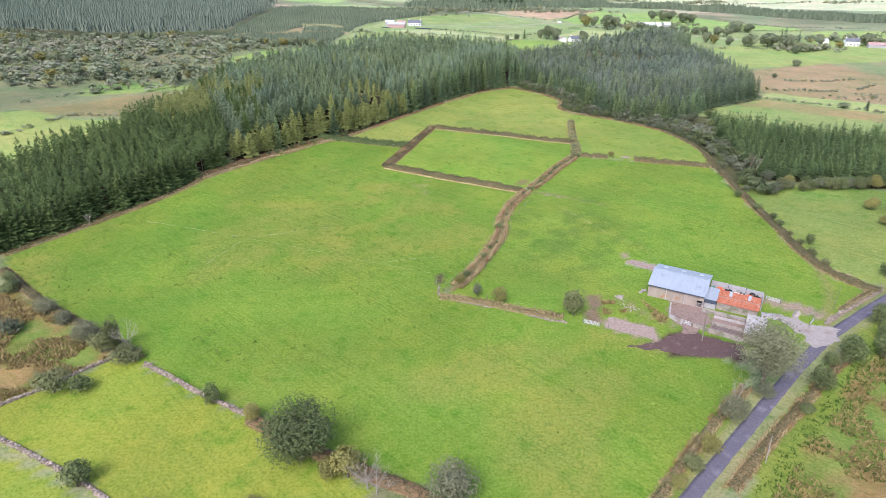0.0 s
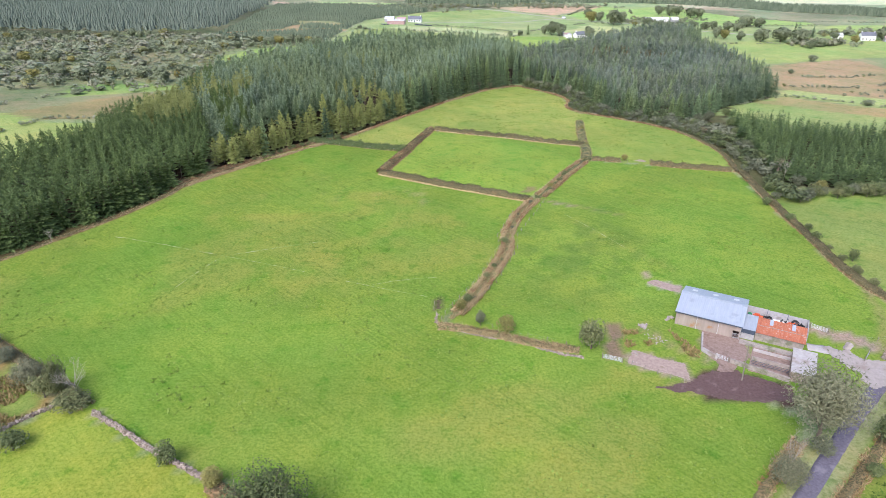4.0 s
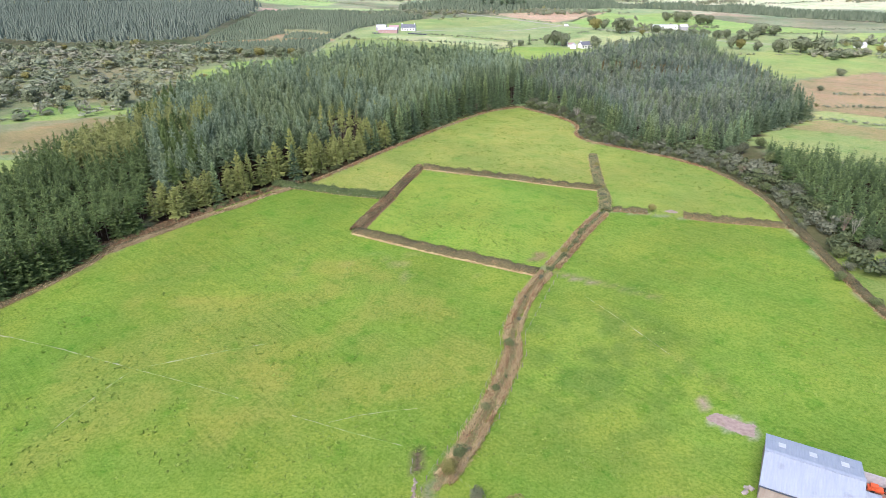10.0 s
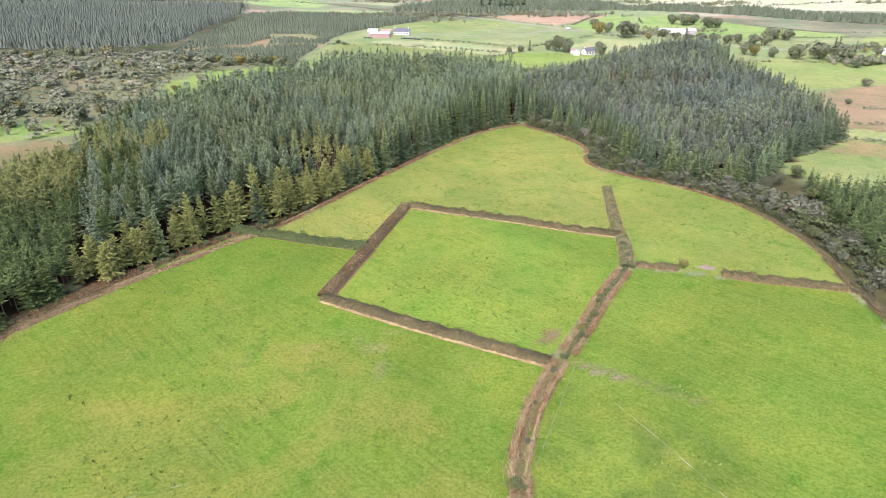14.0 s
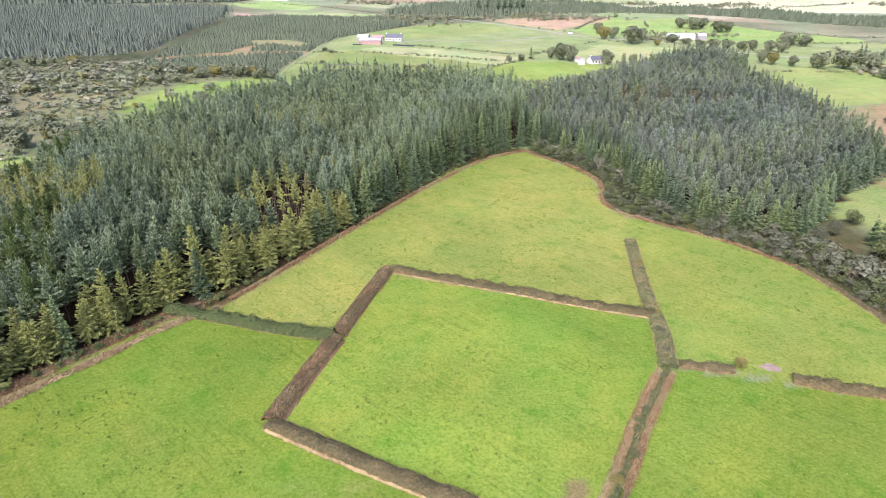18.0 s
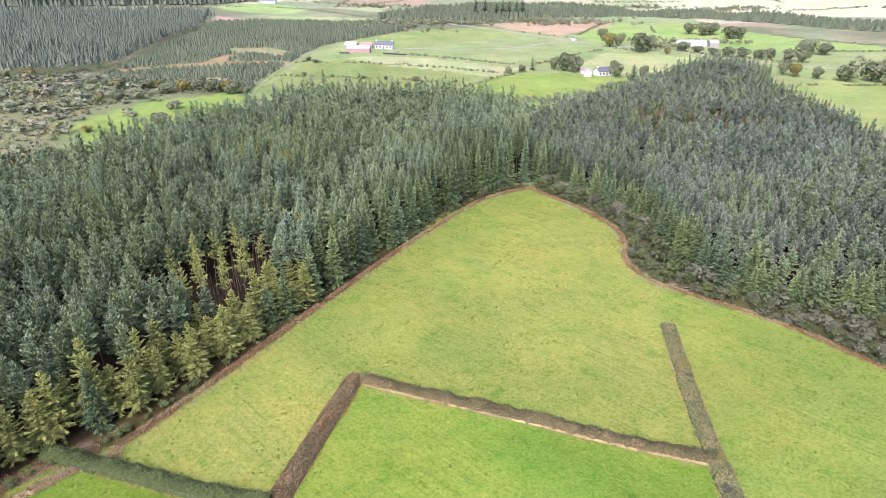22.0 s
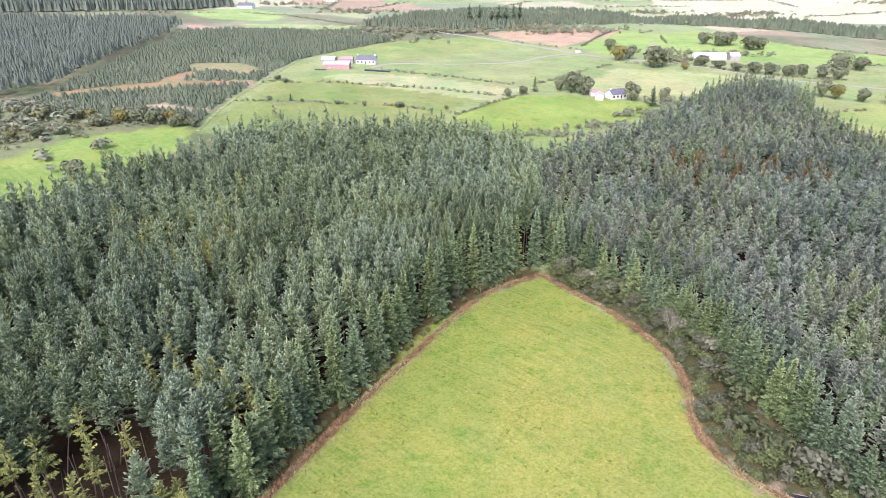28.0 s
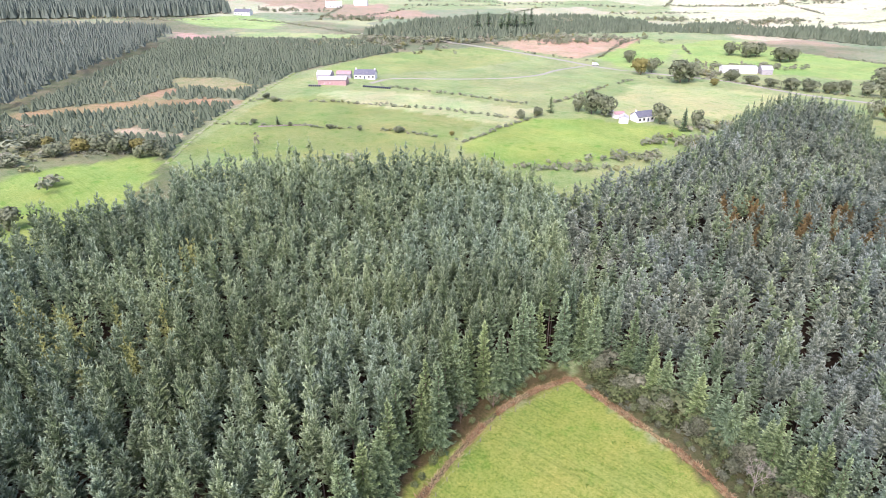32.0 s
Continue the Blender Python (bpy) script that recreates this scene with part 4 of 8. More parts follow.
def ribbon(name, line, width, mat, lift, label, category, kind="structure", ragged=0.0, thick=0.0):
    """A strip that follows the ground along a line."""
    p, d = along(line, 1.5)
    rng = np.random.default_rng(len(p))
    n = np.c_[-d[:, 1], d[:, 0]]
    cols = []
    for f in (-0.5, -0.25, 0, 0.25, 0.5):
        q = p + n * (f * width + (rng.normal(0, ragged, len(p)) if abs(f) == 0.5 else 0) * np.ones(len(p)))[:, None]
        cols.append(np.c_[q, height(q[:, 0], q[:, 1]) + lift * (1 - 0.3 * (abs(f) == 0.5))])
    low = [np.c_[cols[0][:, :2], cols[0][:, 2] - 0.3 - thick], np.c_[cols[-1][:, :2], cols[-1][:, 2] - 0.3 - thick]]
    cols = [low[0]] + cols + [low[1]]
    m, k = len(p), len(cols)
    v = np.stack(cols, 1).reshape(-1, 3)
    i = (np.arange(m - 1)[:, None] * k + np.arange(k - 1)[None]).ravel()
    return tagged(new(name, mesh_np(name, v, np.stack([i, i + 1, i + k + 1, i + k], -1), mat, smooth=True)), label, category, "", kind)


ribbon("road", LANE, 2.7, MAT_ASPHALT, 0.10, "narrow purple-grey worn tarmac country lane", "road", ragged=0.04)


def patch(name, poly, mat, label, category, cell=0.3, ragged=0.45, lift=0.04):
    """A thin sheet of bare ground with a ragged rim, lying on the field."""
    px, py = np.array(poly).T
    gx, gy = np.arange(px.min() - 1, px.max() + 1, cell), np.arange(py.min() - 1, py.max() + 1, cell)
    mx, my = np.meshgrid(gx, gy)
    x, y = mx.ravel(), my.ravel()
    rng = np.random.default_rng(len(poly) + int(px[0]))
    x, y = x + rng.uniform(-0.3, 0.3, len(x)) * cell, y + rng.uniform(-0.3, 0.3, len(y)) * cell
    nx, ny = len(gx), len(gy)
    k = (np.arange(ny - 1)[:, None] * nx + np.arange(nx - 1)[None]).ravel()
    cx, cy = x[k] + cell / 2, y[k] + cell / 2
    cx, cy = cx + ragged * 2 * (soft_noise(cx, cy, 1.6, 61) - 0.5), cy + ragged * 2 * (soft_noise(cx, cy, 1.6, 62) - 0.5)
    k = k[inside(cx, cy, poly)]
    me = mesh_np(name, np.stack([x, y, height(x, y) + lift], -1), np.stack([k, k + 1, k + nx + 1, k + nx], -1), mat, smooth=True)
    return tagged(new(name, me), label, category, "", "structure")


patch("bare_earth", [(40.3, 132), (38.2, 127.2), (43, 124.6), (48.7, 121.9), (50, 126.7), (45, 129)], MAT_EARTH, "bare pinkish trodden earth beside the field track", "ground")
patch("muddy_yard", [(48.3, 121.3), (55, 124.8), (59, 124.3), (67.5, 119.5), (66, 114.5), (56, 115.5), (50, 117), (45, 118.6), (41.4, 119.6)], MAT_MUD, "dark churned mud before the cattle pen", "ground", ragged=0.7, lift=0.06)
patch("yard_floor", [(57.6, 139.3), (64.6, 137.5), (64, 129), (60, 126.4), (57.6, 123.8), (55.4, 124.6), (56.4, 127.6), (55.1, 129.9), (55.4, 134)], MAT_MUDTRACK, "rutted pinkish-brown mud of the farmyard", "ground", ragged=0.3)
patch("silage_pad", [(51.2, 161), (53.8, 162.1), (59.8, 158.3), (57.8, 155.3), (54, 157.6)], MAT_EARTH, "pale trodden earth behind the barn", "ground")
patch("farm_entrance", [(80, 131.4), (82.2, 132.4), (86.4, 129.2), (89, 127.6), (92.4, 126.4), (90.2, 122.8), (86.2, 119.4), (83.6, 118), (82.2, 119.4), (82.6, 123), (81.4, 127.6)], MAT_DUST, "dusty gravel spilling from the farm entrance onto the lane", "ground", ragged=0.9, lift=0.125)
patch("gap_earth", [(75.8, 263), (78, 264.4), (80.6, 262.4), (79.2, 261), (76.6, 261.4)], MAT_EARTH, "bare trodden earth in a field gap", "ground", ragged=0.6)

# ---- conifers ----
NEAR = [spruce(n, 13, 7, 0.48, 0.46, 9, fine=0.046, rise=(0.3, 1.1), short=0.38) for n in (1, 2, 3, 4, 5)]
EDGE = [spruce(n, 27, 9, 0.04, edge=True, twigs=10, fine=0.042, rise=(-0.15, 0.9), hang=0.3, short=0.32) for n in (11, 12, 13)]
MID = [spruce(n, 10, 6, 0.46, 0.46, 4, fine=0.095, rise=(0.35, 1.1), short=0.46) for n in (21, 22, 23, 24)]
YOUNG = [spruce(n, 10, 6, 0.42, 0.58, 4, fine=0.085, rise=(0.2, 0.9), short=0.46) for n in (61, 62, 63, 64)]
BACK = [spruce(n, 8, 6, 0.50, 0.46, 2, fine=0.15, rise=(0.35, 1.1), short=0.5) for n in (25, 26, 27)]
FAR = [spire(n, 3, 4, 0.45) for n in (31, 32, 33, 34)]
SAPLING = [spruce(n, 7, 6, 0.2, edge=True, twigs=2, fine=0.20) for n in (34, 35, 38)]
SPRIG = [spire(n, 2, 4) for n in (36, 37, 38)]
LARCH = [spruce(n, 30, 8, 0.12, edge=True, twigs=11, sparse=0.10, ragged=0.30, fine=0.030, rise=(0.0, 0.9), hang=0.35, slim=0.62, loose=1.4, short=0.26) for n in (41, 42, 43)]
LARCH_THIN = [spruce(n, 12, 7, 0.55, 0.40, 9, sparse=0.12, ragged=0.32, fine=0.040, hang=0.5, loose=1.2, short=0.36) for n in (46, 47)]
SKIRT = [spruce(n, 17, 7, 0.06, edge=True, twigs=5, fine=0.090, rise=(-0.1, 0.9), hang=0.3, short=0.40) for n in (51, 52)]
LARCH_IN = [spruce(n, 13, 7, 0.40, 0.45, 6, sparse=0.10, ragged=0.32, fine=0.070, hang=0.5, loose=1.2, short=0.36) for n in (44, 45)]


def planted(poly, gap, rng, angle=0.0, jitter=0.28):
    """Places in rows inside a plot."""
    px, py = np.array(poly).T
    span = max(np.ptp(px), np.ptp(py))
    c, s = math.cos(radians(angle)), math.sin(radians(angle))
    u, v = [w.ravel() for w in np.meshgrid(np.arange(-span, span, gap), np.arange(-span, span, gap))]
    u, v = u + rng.normal(0, jitter * gap, len(u)), v + rng.normal(0, jitter * gap, len(u))
    x, y = px.mean() + u * c - v * s, py.mean() + u * s + v * c
    keep = inside(x, y, poly)
    return x[keep], y[keep]


def mass(name, protos, x, y, tall, wide, mat, label, category="trees", vary=None, seed=5):
    rng = np.random.default_rng(seed)
    v, f, g = plant_many(protos, x, y, height(x, y), tall, wide, rng, rng.uniform(0, 1, len(x)) if vary is None else vary)
    return tagged(new(name, mesh_np(name, v, f, mat, g)), label, category, "", "stuff")


def trunk_mesh(name, r, mat, top=0.97):
    return Solid().tube((0, 0, -0.03), (0, 0, 0.45), r, r * 0.7, 6).tube((0, 0, 0.45), (0, 0, top), r * 0.7, r * 0.1, 5).mesh(name, mat)


def tree_kit(name, crowns, crown_mat, trunk, label, category="tree", group=""):
    """One finished tree per crown shape, ready to be set out."""
    kit = []
    for v, f, g in crowns:
        me = mesh_np("crown", v, f, crown_mat, g)
        kit.append([me, trunk, name, label, category, group, None])
    return kit


def set_out(entry, x, y, tall, wide, turn, label=""):
    me, trunk, name, lab, category, group, first = entry
    m = pose(x, y, ground_z(x, y), 0, 0, turn)
    if first is None:
        ob = thing(name, x, y, ground_z(x, y), lab, category, group, turn=turn)
        part("trunk", trunk, ob)
        part("crown", me, ob)
        entry[6] = ob
    else:
        ob = copy_thing(first, m @ Matrix.Diagonal((1, 1, 1, 1)))
        ob.matrix_basis = m
    ob.scale = (wide, wide, tall)
    if label:
        ob["label"] = label
    return ob


TRUNK = trunk_mesh("trunk", 0.075, MAT_BARK)
TRUNK_BARE = trunk_mesh("trunk", 0.11, MAT_BARK)
KIT_EDGE = tree_kit("spruce_tree", EDGE, MAT_SPRUCE, TRUNK, "tall blue-green spruce standing at the forest edge", "conifer", "spruces along the forest edge")
KIT_YOUNG = tree_kit("spruce_tree", EDGE, MAT_YOUNG, TRUNK, "dark green young spruce at the plantation edge", "conifer", "spruces along the plantation edge")
KIT_LARCH = tree_kit("larch_tree", LARCH, MAT_LARCH, TRUNK, "yellow-green larch with thin feathery branches", "conifer", "larches along the forest edge")
KIT_LARCH_THIN = tree_kit("larch_tree", LARCH_THIN, MAT_LARCH, TRUNK_BARE, "thin larch with a long bare stem in a clearing", "conifer", "larches along the forest edge")
LARCH_BELT = [(-83, 242), (-65, 261), (-50, 277), (-42, 285), (-33, 300), (-22, 322), (-14, 342), (-25, 345), (-34, 328), (-42, 316), (-50, 300), (-60, 288), (-72, 275), (-88, 258)]
LARCH_SPOTS = [(-30, 372, 9), (-48, 425, 12), (-85, 400, 8), (-116, 345, 15), (-106, 335, 14), (-97, 320, 8), (-104, 350, 10), (-20, 360, 5), (-66, 440, 8), (-92, 372, 7), (-124, 348, 11), (-60, 432, 7), (-50, 457, 6), (-44, 466, 5), (-71, 440, 6), (-78, 424, 6)]
GLADE = [(-55, 327), (-42, 321), (-30, 333), (-28, 349), (-36, 360), (-46, 357), (-55, 342)]
GAPS = [(-55, 435, 4.5), (-66, 442, 3.5), (-75, 430, 3), (-20, 440, 2.5), (120, 440, 3), (-88, 345, 4)]


def build_forest():
    rng = np.random.default_rng(17)
    x, y = planted(STAND_WEST, 3.45, rng, 62, 0.32)
    x2, y2 = planted(STAND_EAST, 3.45, rng, 40, 0.30)
    x, y = np.r_[x, x2], np.r_[y, y2]
    keep = ~inside(x, y, GLADE)
    for gx, gy, gr in GAPS:
        keep &= np.hypot(x - gx, y - gy) > gr
    x, y = x[keep], y[keep]
    edge = np.minimum(near_line(x, y, STAND_WEST[:18]), near_line(x, y, STAND_EAST[:12]))
    rim = np.minimum(edge, np.minimum(near_line(x, y, STAND_EAST[9:23]), near_line(x, y, STAND_WEST[21:])))
    larch = inside(x, y, LARCH_BELT) & (rng.uniform(0, 1, len(x)) < 0.9)
    for lx, ly, lr in LARCH_SPOTS:
        larch |= (np.hypot(x - lx, y - ly) < lr) & (rng.uniform(0, 1, len(x)) < (0.7 if lx < -95 else 0.4))
    larch &= ~((edge > 12) & (rng.uniform(0, 1, len(x)) < 0.2))
    east = (x > 50 + 0.1 * (y - 440)) & (rng.uniform(0, 1, len(x)) < 0.72)
    stature = 0.86 + 0.28 * soft_noise(x, y, 40, 41) + rng.normal(0, 0.11, len(x))
    tall = np.where(x > 50 + 0.1 * (y - 440), 15.0, 19.0) * stature * np.where(edge < 4, 0.92, 1.0)
    tall = np.where(near_line(x, y, STAND_EAST[6:12]) < 14, tall * 0.85, tall)
    tall = np.where(np.hypot(x - 205, y - 640) < 35, tall * 1.05, tall)
    shy = near_line(x, y, [(-142, 374), (-134, 340), (-124, 336), (-112, 314), (-99, 287), (-89, 263), (-84, 247)])
    tall = tall * (0.72 + 0.28 * np.clip(shy / 26, 0, 1))
    wide = np.where(x > 50 + 0.1 * (y - 440), 1.95, 2.1) * rng.uniform(0.8, 1.2, len(x))
    browning = inside(x, y, [(108, 503), (114, 524), (135, 523), (165, 513), (208, 506), (208, 474), (160, 462), (130, 472)]) & (rng.uniform(0, 1, len(x)) < 0.45) & (soft_noise(x, y, 18, 44) > 0.35)
    tall = np.where(browning, tall * 0.8, tall)
    vary = np.clip(0.55 * soft_noise(x, y, 25, 42) + 0.6 * rng.uniform(0, 1, len(x)) - 0.1, 0, 1)
    front = (edge < 4.2) & (y < 452) & (x < 150)
    singles = np.nonzero(front & ~larch)[0]
    for n, k in enumerate(singles[np.argsort(y[singles])][:190]):
        set_out(KIT_EDGE[n % 3], x[k], y[k], tall[k], wide[k] * 1.3, rng.uniform(0, 360))
        front[k] = False
        edge[k] = -1
    lone = np.nonzero(larch & (edge >= 0) & inside(x, y, LARCH_BELT))[0][:130]
    for n, k in enumerate(lone):
        set_out(KIT_LARCH[n % 3], x[k], y[k], tall[k] * rng.uniform(0.55, 0.80), wide[k] * 1.3, rng.uniform(0, 360))
        edge[k] = -1
    for n, (lx, ly) in enumerate(((-50, 333), (-47, 339), (-43, 331), (-44, 345), (-40, 338), (-37, 346), (-41, 352), (-36, 339), (-49, 345), (-35, 353), (-46, 328), (-52, 337), (-38, 331))):
        set_out(KIT_LARCH_THIN[n % 2], lx, ly, rng.uniform(13, 18), rng.uniform(1.5, 2.1), rng.uniform(0, 360))
    rest = edge >= 0
    close = (y < 462 - 0.4 * np.abs(x - 20)) & (x > -100) & (x < 125)
    skirt = rest & ~larch & ~browning & (rim < np.where(x > 50, 8.0, 5.0)) & ((y < 470) | (x > 150))
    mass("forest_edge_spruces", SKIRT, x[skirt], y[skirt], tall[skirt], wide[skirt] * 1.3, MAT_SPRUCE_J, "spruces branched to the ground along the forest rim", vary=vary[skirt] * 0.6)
    rest &= ~skirt
    some = rest & ~larch & ~browning & (shy < 22 * rng.uniform(0.1, 1, len(x)))
    mass("mingled_spruces", NEAR, x[some], y[some], tall[some], wide[some], MAT_YOUNG_J, "dark green spruces between young and mature stands", vary=vary[some])
    rest &= ~some
    some = rest & ~larch & ~browning & close & east
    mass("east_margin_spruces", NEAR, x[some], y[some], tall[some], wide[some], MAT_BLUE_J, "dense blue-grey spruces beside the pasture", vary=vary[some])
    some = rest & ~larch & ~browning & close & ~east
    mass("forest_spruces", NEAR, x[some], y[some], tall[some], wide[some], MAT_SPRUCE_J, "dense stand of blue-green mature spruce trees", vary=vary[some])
    behind = y > 505
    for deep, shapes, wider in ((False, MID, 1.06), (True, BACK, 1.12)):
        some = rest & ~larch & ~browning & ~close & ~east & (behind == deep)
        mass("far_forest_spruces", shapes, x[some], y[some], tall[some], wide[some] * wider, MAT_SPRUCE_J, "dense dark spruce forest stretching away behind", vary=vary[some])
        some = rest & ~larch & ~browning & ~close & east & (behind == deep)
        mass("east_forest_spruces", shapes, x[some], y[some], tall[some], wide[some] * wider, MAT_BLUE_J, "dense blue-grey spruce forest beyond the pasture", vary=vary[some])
    some = rest & larch
    mass("forest_larches", LARCH_IN, x[some], y[some], tall[some] * 0.97, wide[some], MAT_LARCH_J, "scattered yellow-green larches among the spruces", vary=vary[some])
    some = rest & browning
    mass("browning_pines", NEAR, x[some], y[some], tall[some], wide[some], MAT_PINE_BROWN_J, "thin browning pines within the spruce stand", vary=vary[some])
    # bare stems inside the margins
    s = Solid()
    inner = np.nonzero((edge > 2) & (edge < 16) & (y < 450) & (x > -100) & (x < 120))[0]
    for k in inner[::2]:
        z = ground_z(x[k], y[k])
        s.tube((x[k], y[k], z - 0.3), (x[k], y[k], z + 0.6 * tall[k]), 0.17, 0.09, 4)
    for _ in range(46):
        gx, gy = rng.uniform(-54, -31), rng.uniform(325, 358)
        if inside(np.array([gx]), np.array([gy]), GLADE)[0] or rng.uniform() < 0.3:
            z = ground_z(gx, gy)
            s.tube((gx, gy, z - 0.3), (gx + rng.normal(0, 1.6), gy + rng.normal(0, 1.0), z + rng.uniform(7, 15)), 0.15, 0.05, 4)
    tagged(new("bare_stems", s.mesh("bare_stems", MAT_BARK)), "bare grey-brown stems standing in forest shade", "tree trunks", "", "stuff")
    # the younger plantation to the west
    x, y = planted(STAND_YOUNG, 3.1, rng, 28)
    tall = 13.0 * (0.85 + 0.3 * soft_noise(x, y, 30, 45) + rng.normal(0, 0.06, len(x)))
    wide = rng.uniform(1.9, 2.5, len(x))
    vary = np.clip(0.5 * soft_noise(x, y, 20, 46) + 0.6 * rng.uniform(0, 1, len(x)) - 0.1, 0, 1)
    edge = near_line(x, y, STAND_YOUNG[1:7])
    ones = np.nonzero(edge < 3.0)[0][:60]
    for n, k in enumerate(ones):
        set_out(KIT_YOUNG[n % 3], x[k], y[k], tall[k], wide[k] * 1.4, rng.uniform(0, 360))
    rest = np.ones(len(x), bool)
    rest[ones] = False
    larch = rest & (near_line(x, y, [(-118, 288), (-123, 315), (-128, 345)]) < 10) & (rng.uniform(0, 1, len(x)) < 0.75)
    rest &= ~larch
    mass("plantation_larches", LARCH_IN, x[larch], y[larch], tall[larch] * 1.15, wide[larch] * 1.2, MAT_LARCH_J, "band of yellow-green larches behind the plantation", vary=vary[larch])
    mass("plantation_spruces", YOUNG, x[rest], y[rest], tall[rest], wide[rest], MAT_YOUNG_J, "close rows of dark green young spruce trees", vary=vary[rest])
    s = Solid()
    for k in np.nonzero((edge > 1) & (edge < 9))[0]:
        z = ground_z(x[k], y[k])
        s.tube((x[k], y[k], z - 0.3), (x[k], y[k], z + 0.5 * tall[k]), 0.14, 0.08, 4)
    tagged(new("plantation_stems", s.mesh("plantation_stems", MAT_BARK)), "slim pale stems under the young plantation", "tree trunks", "", "stuff")
    # saplings east of the fields
    x, y = planted(STAND_SAPLING, 2.9, rng, 10, 0.42)
    tall = 8.0 * (0.75 + 0.5 * soft_noise(x, y, 16, 47) + rng.normal(0, 0.08, len(x)))
    mass("sapling_spruces", SAPLING, x, y, tall, 1.2 + 0.09 * tall, MAT_YOUNG_J, "block of half-grown dark green spruces", seed=6)


build_forest()


def build_far_woods():
    rng = np.random.default_rng(23)
    # dark forest in the north-west
    poly = [(-213, 672), (-222, 760), (-226, 860), (-230, 955), (-290, 990), (-420, 1000), (-640, 1000), (-640, 760), (-420, 650), (-300, 620), (-235, 640)]
    x, y = planted(poly, 4.5, rng, 15, 0.75)
    tall = 12.5 * (0.75 + 0.3 * soft_noise(x, y, 60, 51) + rng.uniform(0, 0.25, len(x)))
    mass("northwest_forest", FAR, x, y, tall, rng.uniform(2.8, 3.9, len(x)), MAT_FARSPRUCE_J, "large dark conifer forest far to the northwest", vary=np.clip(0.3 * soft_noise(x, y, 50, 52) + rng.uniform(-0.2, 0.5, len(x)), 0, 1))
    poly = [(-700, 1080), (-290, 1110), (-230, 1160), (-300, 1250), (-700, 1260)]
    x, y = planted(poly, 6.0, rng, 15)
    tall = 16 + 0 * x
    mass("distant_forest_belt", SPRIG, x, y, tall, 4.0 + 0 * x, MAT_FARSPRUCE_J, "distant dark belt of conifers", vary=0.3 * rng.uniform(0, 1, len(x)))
    # young rows between them and the far farm
    poly = [(-212, 640), (-213, 672), (-228, 950), (-60, 945), (-20, 905), (-62, 850), (-88, 800), (-97, 737), (-104, 654), (-104, 600), (-190, 615)]
    x, y = planted(poly, 3.1, rng, 20, 0.42)
    bare = inside(x, y, [(-216, 664), (-162, 703), (-100, 710), (-100, 696), (-150, 682), (-205, 650)]) | inside(x, y, [(-165, 700), (-158, 735), (-140, 742), (-148, 703)])
    bare |= inside(x, y, [(-155, 740), (-110, 726), (-98, 745), (-130, 775), (-165, 770)]) | inside(x, y, [(-140, 640), (-104, 628), (-104, 620), (-150, 628)])
    x, y = x[~bare], y[~bare]
    tall = np.where(y > 770, 4.9, 3.3) * (0.55 + 0.6 * soft_noise(x, y, 30, 53) + rng.uniform(0, 0.3, len(x)))
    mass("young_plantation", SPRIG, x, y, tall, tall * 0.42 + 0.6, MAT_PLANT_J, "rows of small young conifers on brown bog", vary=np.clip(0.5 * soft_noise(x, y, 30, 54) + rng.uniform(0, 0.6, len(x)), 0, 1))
    # belts in the north
    for n, poly in enumerate(([(-60, 1000), (22, 975), (61, 985), (152, 1022), (215, 1036), (262, 1060), (267, 1125), (180, 1165), (72, 1155), (0, 1095)], [(249, 1047), (338, 1038), (413, 1006), (453, 960), (560, 890), (640, 880), (640, 950), (489, 1018), (448, 1070), (365, 1100), (262, 1090)])):
        x, y = planted(poly, 4.4, rng, 5, 0.6)
        tall = 7 * (0.6 + 0.7 * soft_noise(x, y, 40, 55))
        mass("northern_plantation", SPRIG, x, y, tall, tall * 0.35 + 0.8, MAT_PLANT_J, "grey-green belt of young conifers beyond the farms")


build_far_woods()

# ---- bushes, scrub and hedges ----
BUSHES = [crown(s, 1300, 15, 0.036, 0.0, 1.0, 0.25) for s in (61, 62, 63)]
BRUSH = [crown(s, 460, 13, 0.056, 0.0, 1.0, 0.3) for s in (67, 68, 69)]
THICKET = [crown(s, 130, 12, 0.085, 0.0, 0.95, 0.25, 0.1, small=True) for s in (55, 56, 57)]
MAT_MARGIN_J = foliage("thicket_leaves", (0.045, 0.064, 0.026), (0.115, 0.142, 0.058), (0.21, 0.235, 0.11), True, tips=0.6)
MAT_MARGIN_GREY_J = foliage("willow_thicket_leaves", (0.085, 0.098, 0.058), (0.175, 0.186, 0.118), (0.28, 0.285, 0.19), True, tips=0.6)
SCRUBS = [crown(s, 46, 9, 0.118, 0.0, 0.9, 0.2, 0.1, small=True) for s in (64, 65, 66, 70)]
OAKS = [crown(s, 15000, 44, 0.0130, 0.04, 1.0, 0.20) for s in (71, 72)]
OPEN_CROWN = [crown(s, 8500, 36, 0.0105, 0.34, 1.0, 0.6, 0.1, 1.7) for s in (73, 74)]
WILLOW_BUSH = [crown(s, 3600, 22, 0.0150, 0.02, 1.0, 0.5, 0.1, 1.7) for s in (75, 76)]
LIMB = limbs(3, 0.9, 0.34, 8, 0.028).mesh("trunk", MAT_BARK)
STUB = limbs(4, 0.7, 0.30, 3, 0.03, trunk_to=0.35).mesh("trunk", MAT_BARK)
KIT_BUSH = tree_kit("bush", BUSHES, MAT_LEAF, STUB, "rounded dark green bush on the field boundary", "bush")
KIT_GREYBUSH = tree_kit("bush", BUSHES[:2], MAT_GREYLEAF, STUB, "grey-green willow bush beside the field", "bush")
